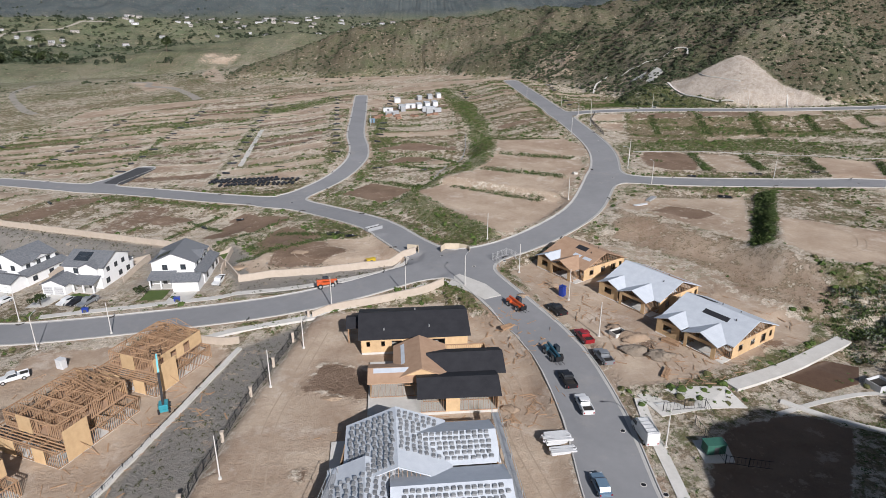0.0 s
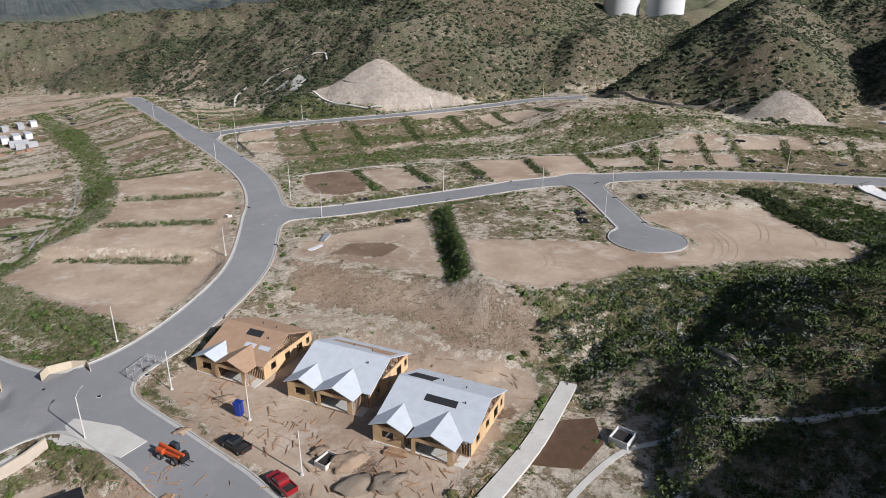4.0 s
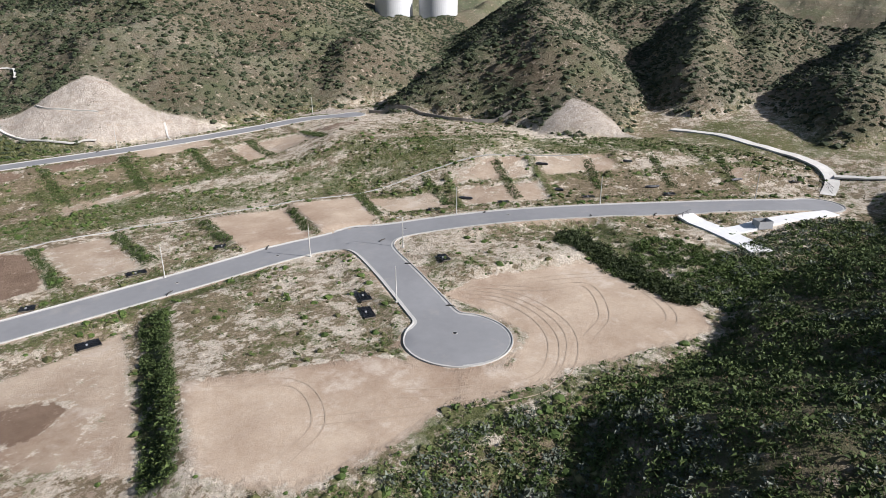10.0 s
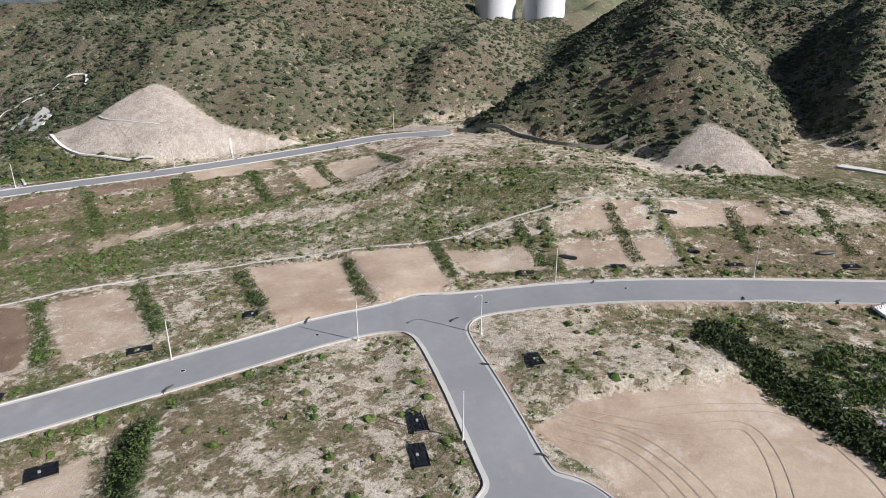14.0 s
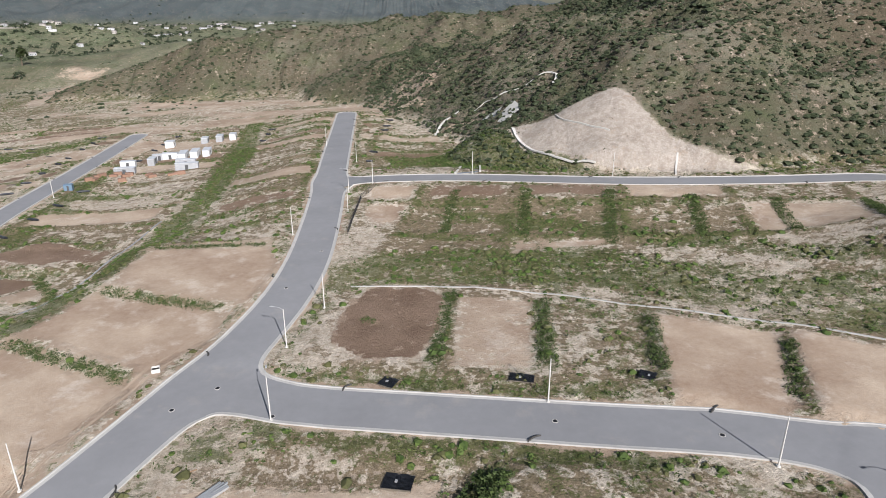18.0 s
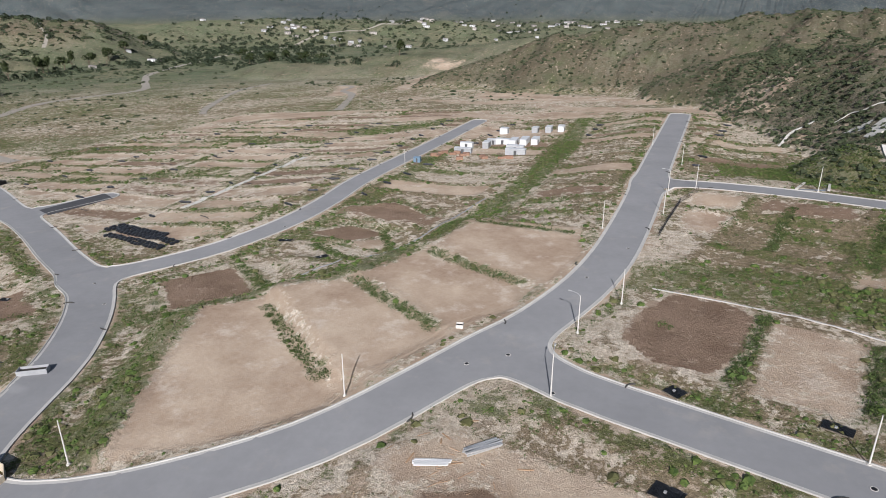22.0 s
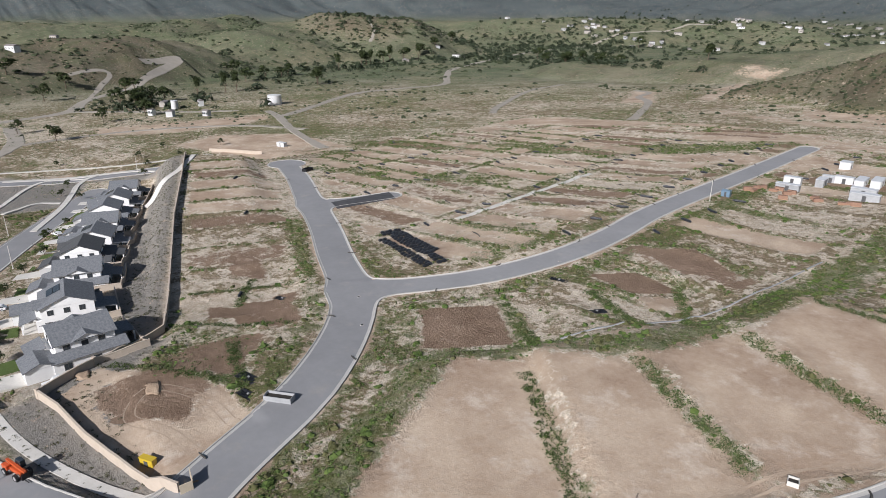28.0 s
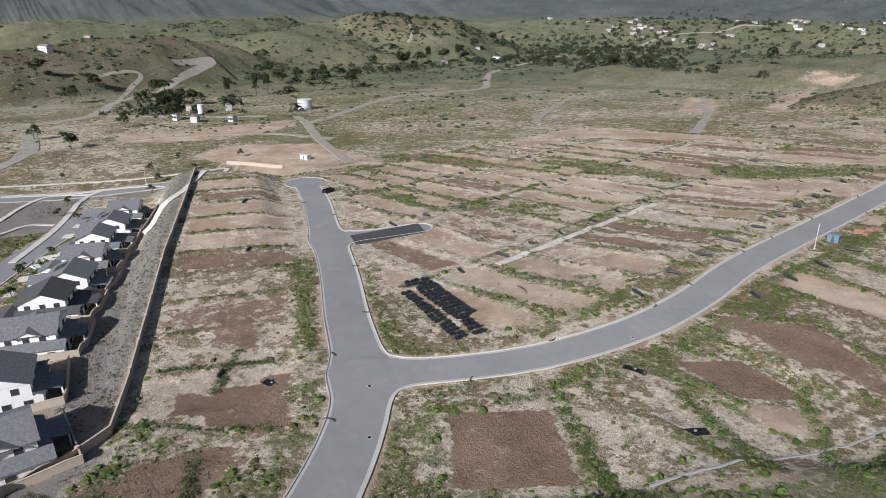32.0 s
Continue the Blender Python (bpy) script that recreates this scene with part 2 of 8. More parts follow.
M_IRON = surface("black_iron", (0.015, 0.015, 0.017), (0.03, 0.03, 0.032), 3, 0.5, 0.3)
M_GALV = surface("galvanised_steel", (0.42, 0.42, 0.42), (0.58, 0.58, 0.57), 4, 0.45, 0.5)
M_POLE = surface("lamp_concrete", (0.48, 0.46, 0.43), (0.60, 0.58, 0.54), 3, 0.8)
M_LUMBER = surface("lumber", (0.25, 0.150, 0.085), (0.43, 0.280, 0.170), 1.5, 0.8, vary=0.18)
M_SHEATH = surface("sheathing", (0.47, 0.315, 0.170), (0.61, 0.43, 0.245), 0.9, 0.8, vary=0.1)
M_PLY = surface("plywood_roof", (0.32, 0.20, 0.125), (0.43, 0.29, 0.195), 0.7, 0.85)
M_UNDERLAY = surface("pale_underlay", (0.44, 0.47, 0.51), (0.56, 0.59, 0.62), 0.7, 0.6, vary=0.05)
M_FELT = surface("black_felt", (0.018, 0.018, 0.021), (0.034, 0.034, 0.038), 0.6, 0.75)
M_TILE = surface("grey_roof_tile", (0.16, 0.165, 0.17), (0.27, 0.275, 0.28), 1.6, 0.85, vary=0.25)
M_STUCCO = surface("white_stucco", (0.72, 0.72, 0.71), (0.80, 0.795, 0.785), 1.5, 0.85, vary=0.04)
M_GREYSTUCCO = surface("grey_stucco", (0.42, 0.42, 0.42), (0.52, 0.515, 0.51), 1.5, 0.85)
M_GLASS = surface("window_glass", (0.02, 0.025, 0.03), (0.05, 0.06, 0.07), 0.8, 0.12, 0.0, 0, spec=0.6)
M_DARK = surface("dark_opening", (0.02, 0.018, 0.016), (0.04, 0.035, 0.03), 1.0)
M_TRIM = surface("dark_trim", (0.06, 0.06, 0.062), (0.10, 0.10, 0.10), 2.0, 0.6)
M_RUBBER = surface("rubber", (0.012, 0.012, 0.013), (0.03, 0.03, 0.03), 4.0, 0.8)
M_PLASTIC = surface("black_plastic", (0.010, 0.011, 0.014), (0.040, 0.043, 0.050), 1.2, 0.35, dist=0.06, bump=0.6)
M_BRICK = surface("red_brown_brick", (0.20, 0.115, 0.08), (0.30, 0.185, 0.13), 2.0, 0.9)
M_BARK = surface("bark", (0.09, 0.065, 0.045), (0.17, 0.13, 0.095), 2.0, 0.9)
M_BLOCK = surface("grey_block", (0.27, 0.275, 0.28), (0.38, 0.385, 0.39), 0.6, 0.9, vary=0.12)
M_SCRUB = leaves("scrub_leaves", (0.032, 0.036, 0.016), (0.095, 0.090, 0.045), (0.060, 0.064, 0.028))
M_GREEN = leaves("green_leaves", (0.024, 0.044, 0.010), (0.110, 0.150, 0.038), (0.060, 0.092, 0.024))
M_CHAP = leaves("chaparral_leaves", (0.015, 0.022, 0.010), (0.080, 0.092, 0.048), (0.038, 0.050, 0.024))
M_SAGE = leaves("sage_leaves", (0.080, 0.098, 0.072), (0.190, 0.205, 0.160), (0.120, 0.135, 0.098))
M_MIXED = leaves("slope_leaves", (0.018, 0.032, 0.010), (0.110, 0.148, 0.042), (0.055, 0.078, 0.026))
M_DRY = leaves("dry_grass", (0.130, 0.095, 0.050), (0.250, 0.195, 0.110), (0.190, 0.130, 0.075))
M_TREE = leaves("tree_leaves", (0.014, 0.022, 0.007), (0.045, 0.060, 0.020), (0.028, 0.038, 0.012))

M_OLIVE = leaves("olive_leaves", (0.050, 0.052, 0.020), (0.135, 0.132, 0.058), (0.090, 0.090, 0.036))
# paler than tree_leaves: distance haze is put into the leaf colour
M_HAZYTREE = leaves("hazy_tree_leaves", (0.018, 0.028, 0.014), (0.058, 0.072, 0.040), (0.034, 0.046, 0.026))
M_HEDGE = leaves("hedge_leaves", (0.014, 0.022, 0.008), (0.060, 0.078, 0.026), (0.034, 0.046, 0.017))


# ---- meshes ----
def part(name, bm, material, parent=None, label="", smooth=False):
    """Links a bmesh as one mesh object."""
    me = bpy.data.meshes.new(name)
    bm.to_mesh(me)
    bm.free()
    if smooth:
        me.polygons.foreach_set("use_smooth", [True] * len(me.polygons))
    me.materials.append(material)
    ob = new(name, me)
    if parent is not None:
        ob.parent = parent
    if label:
        ob["label"] = label
    return ob


def array_mesh(name, verts, faces, material, smooth=False):
    """A mesh object from an array of places and an array of triangles or quads."""
    me = bpy.data.meshes.new(name)
    k = faces.shape[1]
    me.vertices.add(len(verts))
    me.vertices.foreach_set("co", np.asarray(verts, np.float32).ravel())
    me.loops.add(faces.size)
    me.loops.foreach_set("vertex_index", faces.astype(np.int32).ravel())
    me.polygons.add(len(faces))
    me.polygons.foreach_set("loop_start", np.arange(0, faces.size, k, dtype=np.int32))
    me.polygons.foreach_set("use_smooth", np.full(len(faces), smooth))
    me.update(calc_edges=True)
    me.materials.append(material)
    return new(name, me)


def slab(bm, x0, x1, y0, y1, z0, z1, m=None):
    """Adds a box to bm."""
    vs = [bm.verts.new((x, y, z)) for z in (z0, z1) for x, y in ((x0, y0), (x1, y0), (x1, y1), (x0, y1))]
    for f in ((3, 2, 1, 0), (4, 5, 6, 7), (0, 1, 5, 4), (1, 2, 6, 5), (2, 3, 7, 6), (3, 0, 4, 7)):
        bm.faces.new([vs[i] for i in f])
    if m is not None:
        bmesh.ops.transform(bm, matrix=m, verts=vs)
    return vs


def beam(bm, a, b, w, h):
    """Adds a bar of section w x h from a to b."""
    a, b = Vector(a), Vector(b)
    d = b - a
    q = d.to_track_quat("Z", "Y").to_matrix().to_4x4()
    slab(bm, -w / 2, w / 2, -h / 2, h / 2, 0, d.length, Matrix.Translation(a) @ q)


def tube(bm, a, b, r0, r1=None, n=8):
    """Adds a tapered round bar from a to b."""
    a, b = Vector(a), Vector(b)
    d = b - a
    q = Matrix.Translation((a + b) / 2) @ d.to_track_quat("Z", "Y").to_matrix().to_4x4()
    bmesh.ops.create_cone(bm, cap_ends=True, segments=n, radius1=r0, radius2=r0 if r1 is None else r1, depth=d.length, matrix=q)


def prism(bm, outline, z0, z1):
    """Adds an upright body over a flat outline."""
    lo = [bm.verts.new((x, y, z0)) for x, y in outline]
    hi = [bm.verts.new((x, y, z1)) for x, y in outline]
    bm.faces.new(hi)
    bm.faces.new(lo[::-1])
    for i in range(len(lo)):
        j = (i + 1) % len(lo)
        bm.faces.new((lo[i], lo[j], hi[j], hi[i]))


# ---- the lie of the land ----
def smooth_line(pts, step=3.0):
    """A rounded line through the points (Catmull-Rom), at even steps."""
    p = np.array(pts, float)
    q = np.vstack([2 * p[0] - p[1], p, 2 * p[-1] - p[-2]])
    out = []
    for i in range(1, len(q) - 2):
        n = max(2, int(np.linalg.norm(q[i + 1] - q[i]) / step))
        for s in np.arange(n) / n:
            out.append(0.5 * (2 * q[i] + (q[i + 1] - q[i - 1]) * s + (2 * q[i - 1] - 5 * q[i] + 4 * q[i + 1] - q[i + 2]) * s * s
                              + (3 * q[i] - q[i - 1] - 3 * q[i + 1] + q[i + 2]) * s ** 3))
    return np.array(out + [p[-1]])


def within(call, x, y, line, reach):
    """Runs call on the places that lie within reach of the line's bounds."""
    lo, hi = line.min(0) - reach, line.max(0) + reach
    m = (x > lo[0]) & (x < hi[0]) & (y > lo[1]) & (y < hi[1])
    return m, call(x[m], y[m], line)


def near_line(x, y, line, reach=0):
    """Distance from a line with heights, and the height at the nearest place on it."""
    if reach:
        m, (d, h) = within(near_line, x, y, line, reach)
        best, zed = np.full(x.shape, 1e9), np.zeros(x.shape)
        best[m], zed[m] = d, h
        return best, zed
    best, zed = np.full(x.shape, 1e9), np.zeros(x.shape)
    for a, b in zip(line[:-1], line[1:]):
        dx, dy = b[0] - a[0], b[1] - a[1]
        s = np.clip(((x - a[0]) * dx + (y - a[1]) * dy) / (dx * dx + dy * dy + 1e-9), 0, 1)
        d = np.hypot(x - a[0] - s * dx, y - a[1] - s * dy)
        hit = d < best
        best = np.where(hit, d, best)
        zed = np.where(hit, a[2] + s * (b[2] - a[2]), zed)
    return best, zed


def near_area(x, y, outline, reach=95):
    """Signed distance from an outline, below nought inside."""
    if reach:
        m, d = within(lambda p, q, o: near_area(p, q, o, 0), x, y, np.array(outline, float)[:, :2], reach)
        best = np.full(x.shape, 1e9)
        best[m] = d
        return best
    best, inside = np.full(x.shape, 1e9), np.zeros(x.shape, bool)
    o = np.array(outline, float)[:, :2]
    for a, b in zip(o, np.roll(o, -1, 0)):
        dx, dy = b - a
        s = np.clip(((x - a[0]) * dx + (y - a[1]) * dy) / (dx * dx + dy * dy + 1e-9), 0, 1)
        best = np.minimum(best, np.hypot(x - a[0] - s * dx, y - a[1] - s * dy))
        cross = (a[1] > y) != (b[1] > y)
        inside ^= cross & (x < a[0] + (y - a[1]) * dx / (dy if dy else 1e-9))
    return np.where(inside, -best, best)


def step(v, lo, hi):
    s = np.clip((v - lo) / (hi - lo), 0, 1)
    return s * s * (3 - 2 * s)


LATTICE = np.random.RandomState(3).rand(256, 256)


def waves(x, y, size, octaves=4, rough=0.5, ridged=False):
    """Fractal value noise, about 0 to 1."""
    out, amp, total = np.zeros(x.shape), 1.0, 0.0
    for k in range(octaves):
        u, v = x / size * 2 ** k + 17.3 * k, y / size * 2 ** k + 5.1 * k
        i, j = np.floor(u).astype(int), np.floor(v).astype(int)
        fu, fv = u - i, v - j
        fu, fv = fu * fu * (3 - 2 * fu), fv * fv * (3 - 2 * fv)
        g = LATTICE
        n = (g[i % 256, j % 256] * (1 - fu) + g[(i + 1) % 256, j % 256] * fu) * (1 - fv) + (g[i % 256, (j + 1) % 256] * (1 - fu) + g[(i + 1) % 256, (j + 1) % 256] * fu) * fv
        if ridged:
            n = 1 - np.abs(2 * n - 1)
        out, total, amp = out + amp * n, total + amp, amp * rough
    return out / total


# Roads: half width, then the middle line with its heights.
ROADS = {
    "bend_road": (5.5, [(-262, 205, -18.0), (-230, 187, -16.4), (-193, 168, -13.6), (-150, 149, -9.8), (-120, 137, -7.0), (-95, 130, -4.4), (-66, 132, -2.9), (-36, 136, -1.1), (-16, 143, 0.4), (-2, 150, 1.9), (13, 156, 3.0),
                        (29, 165, 4.4), (47, 184, 6.3), (58.5, 209, 7.9), (67, 232, 8.6), (72, 260, 9.4), (72, 299, 10.3), (68.5, 367, 11.8), (63, 480, 12.6)]),
    "site_street": (5.5, [(27, -40, 0.2), (27, 40, 0.8), (27, 72, 1.2), (27.5, 88, 1.5), (25.5, 109, 1.9), (20.5, 124, 2.2), (13, 142, 2.7), (8, 152, 2.8)]),
    "lower_road": (5.4, [(6, 152, 2.7), (-5, 170, 1.8), (-16, 189, 1.1), (-34, 208, -0.5), (-51, 220, -1.1), (-80, 232, -2.5), (-110, 245, -3.8), (-150, 260, -5.4), (-183, 273, -6.6), (-214, 283, -7.8)]),
    "valley_road": (4.7, [(-53, 221, -1.1), (-45, 233, -0.7), (-36, 252, 0.0), (-30.5, 276, 1.5), (-31.5, 300, 2.2), (-36, 330, 2.8), (-41, 400, 2.9), (-46, 470, 3.5)]),
    "loop_road": (5.3, [(66, 217, 8.2), (78, 211.5, 8.4), (95, 208, 8.7), (122, 202, 9.8), (146, 196, 11.1), (169, 185, 12.2), (188, 171, 13.5), (207, 153, 14.3), (241, 119, 14.5), (254, 105, 14.1)]),
    "short_road": (4.6, [(160, 190, 11.8), (148, 165, 11.4), (140, 150, 11.2), (135, 139.5, 11.1)]),
    "upper_road": (4.6, [(72, 337, 11.3), (90, 334, 13.0), (117, 328, 14.5), (165, 312, 16.9), (205, 305, 18.5), (232, 298, 20.6), (247, 285, 22.0)]),
    "stub_road": (4.6, [(-136, 256, -4.7), (-131, 268, -4.4), (-126, 284, -3.8)]),
    "west_road": (6.0, [(-330, 60, -18.0), (-312, 150, -17.2), (-300, 195, -18.8), (-292, 220, -18.0), (-282, 252, -16.4), (-272, 275, -15.0)]),
}
BULBS = [("short_road", 135, 139.5, 9.6), ("lower_road", -217, 284, 9.5), ("loop_road", 253, 106, 6.8), ("upper_road", 246, 285.5, 6.6)]
LINES = {k: smooth_line(v[1], 6.0) for k, v in ROADS.items()}

# Levelled lots: outline, level, and how bare the earth is.
PADS = [
    ("bare", 4.9, [(21, 170), (5, 199), (-3, 213), (7, 222), (38, 200), (44, 194), (33, 178)]),
    ("bare", 7.3, [(9, 225), (21, 233), (50, 218), (46, 203), (40, 202)]),
    ("bare", 8.2, [(23, 238), (29, 254), (57, 245), (61, 235), (52, 222)]),
    ("bare", 9.2, [(31, 259), (32, 279), (61, 280), (66, 268), (63, 247)]),
    ("bare", 10.9, [(97, 164), (122, 146), (128, 132), (122, 128), (108, 128), (94, 131), (88, 139), (87, 144)]),
    ("bare", 11.0, [(147, 153), (158, 153), (184, 138), (175, 122), (173, 110), (167, 106), (150, 113), (136, 121), (133, 127), (144, 131), (147, 142)]),
    ("bare", 11.0, [(119, 127), (136, 119), (148, 126), (148, 141), (144, 131), (133, 127.5), (128, 133)]),
    ("bare", 11.4, [(143, 234), (163, 224), (154, 202), (148, 199), (137, 205)]),
    ("bare", 12.6, [(165, 224), (181, 214), (172, 196), (165, 192), (156, 200)]),
    ("pond", 9.3, [(83, 244), (88, 255), (100, 255), (105, 248), (104, 234), (99, 222), (88, 222), (81, 229)]),
    ("pale", 9.7, [(107, 247), (122, 244), (117, 217), (104, 219)]),
    ("scrub", 10.4, [(126, 242), (142, 235), (136, 214), (121, 217)]),
    ("brown", 0.4, [(-31, 226), (-21, 241), (-5, 231), (-15, 215)]),
    ("brown", 1.8, [(-17, 270), (-10, 281), (5, 278), (-3, 268)]),
    ("pale", 2.0, [(-1, 268), (9, 276), (12, 267), (4, 263)]),
    ("brown", 3.0, [(-17, 294), (-8, 305), (9, 296), (0, 286)]),
    ("work", -3.3, [(-82, 120), (-48, 124), (-41, 117), (-50, 76), (-58, 50), (-95, 60)]),
    ("work", 0.3, [(-25, 128), (2, 134), (15.5, 122), (19.5, 112), (21.5, 90), (21.5, 60), (-36, 60), (-30, 100)]),
    ("work", 2.6, [(21, 147), (30, 155), (60, 141), (80, 117), (76, 110), (44, 96), (34, 95), (32, 110), (27.5, 125)]),
    ("work", 0.2, [(-44, 153), (-52, 162), (-40, 170), (-29, 178), (-12, 178), (-4, 162), (-20, 157)]),
    ("bank", 4.3, [(38, 163), (56, 158), (70, 145), (82, 122), (70, 120), (50, 148)]),
    ("pale", 7.6, [(57, 184), (66, 194), (90, 192), (102, 194), (84, 152), (68, 175)]),
    ("scrub", 10.6, [(112, 190), (142, 187), (128, 148), (100, 167)]),
    ("scrub", 12.4, [(165, 172), (190, 160), (203, 148), (186, 140), (160, 155)]),
    ("scrub", 13.4, [(210, 143), (226, 128), (215, 116), (199, 131)]),
    ("gravel", -1.2, [(-58, 180), (-45, 163), (-2, 161), (-2, 156), (-22, 147), (-46, 142), (-50, 152), (-58, 165)]),
    ("gravel", -1.8, [(-48, 74), (-39, 118), (-26, 130), (-32, 98), (-35, 72)]),
    ("scrub", -3.6, [(-68, 205), (-78, 180), (-250, 243), (-232, 262)]),
    ("scrub", 23.0, [(240, 270), (250, 262), (245, 205), (232, 210), (215, 250)]),
    ("scrub", 20.5, [(262, 190), (290, 165), (270, 168), (250, 190)]),
    ("plant", 1.6, [(60, 92), (80, 106), (90, 97), (72, 86)]),
]

YARD_FRONT = [(-52, 147), (-80, 151), (-103, 157), (-123, 163), (-143, 170), (-163, 176), (-183, 181), (-205, 188), (-226, 196), (-248, 206)]
YARD_BACK = [(-58, 176), (-82, 179), (-106, 184), (-128, 189), (-148, 193), (-168, 197), (-188, 202), (-208, 208), (-228, 214), (-246, 221)]
YARD_LEVEL = (-3.4, -5.0, -6.8, -8.6, -10.4, -12.2, -13.8, -15.2, -16.6)
for k, level in enumerate(YARD_LEVEL):
    PADS.append(("yard", level, [YARD_FRONT[k], YARD_BACK[k], YARD_BACK[k + 1], YARD_FRONT[k + 1]]))

# Hills: crest lines with heights, and the fall on either side.
CRESTS = [
    (0.58, [(175, 365, 37), (196, 384, 50), (225, 414, 72), (300, 470, 104), (360, 565, 128), (470, 690, 165)]),
    (0.55, [(134, 366, 23), (154, 374, 28), (175, 365, 36)]),
    (0.58, [(225, 414, 70), (180, 470, 60), (130, 540, 44), (70, 600, 34)]),
    (0.50, [(300, 470, 100), (260, 560, 82), (190, 660, 60), (100, 720, 46)]),
    (0.76, [(255, 307, 23), (268, 317, 33), (290, 328, 45), (325, 352, 50), (380, 385, 53), (460, 425, 57), (515, 450, 59), (620, 480, 68)]),
    (0.62, [(256, 278, 23), (276, 272, 32), (300, 256, 45), (327, 246, 57), (384, 272, 64), (500, 350, 72)]),
    (0.60, [(288, 198, 32), (306, 219, 47), (327, 240, 58)]),
    (0.88, [(316, 161, 23), (328, 166, 31), (346, 173, 42), (380, 186, 53), (440, 204, 62), (560, 240, 70)]),
    (0.62, [(380, 158, 38), (446, 174, 57), (520, 205, 66)]),
    (0.80, [(306, 118, 23), (324, 113, 31), (342, 115, 39), (366, 120, 46), (400, 114, 49), (480, 112, 60), (600, 100, 76)]),
    (0.62, [(330, 56, 22), (400, 64, 40), (480, 80, 58), (600, 70, 76)]),
    (0.40, [(470, 330, 64), (560, 220, 76), (640, 100, 84), (700, 0, 90)]),
    # two ridges out of view, placed and steepened to cast shade on the gully slope
    (1.5, [(74, 17, 43), (84, 16, 48), (96, 12, 50)]),
    (0.70, [(82, 12, 34), (105, 8, 49), (135, 14, 50), (160, 16, 61), (200, -6, 62), (260, -50, 66), (340, -100, 90)]),
    (0.34, [(99, 95, 7.0), (104, 91, 10.5)]),
    (0.44, [(101, 86, 9.5), (109, 82, 15.0), (126, 79.5, 21.8), (150, 74, 20.5), (190, 68, 24), (225, 60, 28), (268, 50, 34)]),
    (0.44, [(290, 590, 92), (200, 655, 68), (125, 684, 57), (62, 704, 52), (8, 720, 46), (-34, 718, 40), (-75, 716, 34), (-138, 712, 19), (-190, 694, 4)]),
    (0.44, [(-75, 640, 5), (-62, 676, 22), (-50, 716, 38)]),
    (0.44, [(-8, 640, 10), (2, 676, 28), (20, 715, 47)]),
    (0.44, [(52, 590, 13), (66, 640, 34), (80, 700, 53)]),
    (0.44, [(100, 560, 24), (122, 620, 44), (140, 678, 59)]),
    (0.30, [(170, 780, 46), (300, 820, 72), (480, 840, 100)]),
    (0.24, [(-520, 900, -6), (-380, 960, 4), (-240, 1000, 12), (-60, 1040, 24), (120, 1100, 40)]),
    (0.36, [(-1260, 800, 18), (-1190, 880, 44), (-1137, 939, 52), (-1090, 1000, 40), (-1050, 1070, 12)]),
    (0.30, [(-1010, 560, -10), (-1080, 620, 22), (-1190, 740, 36), (-1250, 820, 34)]),
    (0.34, [(-860, 200, 20), (-914, 283, 25), (-970, 380, 22), (-990, 440, 8)]),
    (0.30, [(-1380, 330, 30), (-1340, 480, 24), (-1400, 640, 34), (-1480, 800, 40)]),
    (0.24, [(-1500, 1500, 20), (-1250, 1600, 30), (-1000, 1750, 34), (-700, 1850, 20)]),
]
CUTS = [  # bare cut faces
    [(134, 364), (152, 361), (174, 360), (184, 333), (196, 322), (210, 317), (182, 320), (159, 328), (138, 347)],
    [(264, 204), (288, 202), (284, 171)],
    [(236, 308), (252, 306), (262, 292), (252, 290)],
]
GULLY = smooth_line([(83, 106, 0), (91, 113.5, 0), (98, 116, 0), (109, 115, 0), (120, 113, 0), (133, 108, 0), (150, 102.5, 0), (175, 100, 0), (200, 98, 0), (225, 92, 0)], 5.0)


def road_field(x, y):
    """Signed distance from the edge of all roads, with rounded corners where they meet."""
    near = x * 0
    for k, (half, _) in ROADS.items():
        near = near + np.exp(-np.clip(near_line(x, y, LINES[k], 62)[0] - half, -30, 60) / 2.6)
    d = -2.6 * np.log(near + 1e-12)
    for _, bx, by, r in BULBS:
        e = np.hypot(x - bx, y - by) - r
        d = np.minimum(d, e)
    return d


def graded(x, y):
    """Height of the graded site: between roads and levelled lots it slopes."""
    base = -1.0 + 0.060 * x + 0.012 * y
    base = np.where(x > 120, base + 0.02 * (x - 120), base)
    base = np.maximum(base, -17 - 6 * step(-x, 250, 700) + 0.01 * y * (x < 0))
    west = step(-x + 0.25 * (y - 250), 240, 700)
    base = base * (1 - west) + (-24.0) * west
    north = step(y, 480, 900)
    base = base * (1 - north) + np.minimum(base, 2 - 22 * step(-x, -100, 600)) * north
    w, total = np.full(x.shape, 0.00012), base * 0.00012
    for k, (half, _) in ROADS.items():
        d, z = near_line(x, y, LINES[k], 112)
        g = (np.maximum(d - half - 1.2, 0) + 0.6) ** -3.0
        g *= 1 - step(d, 50, 110)
        w, total = w + g, total + g * z
    for _, level, outline in PADS:
        d = near_area(x, y, outline)
        g = (np.maximum(d, 0) + 0.9) ** -3.0
        g *= 1 - step(d, 40, 90)
        w, total = w + g, total + g * level
    return total / w


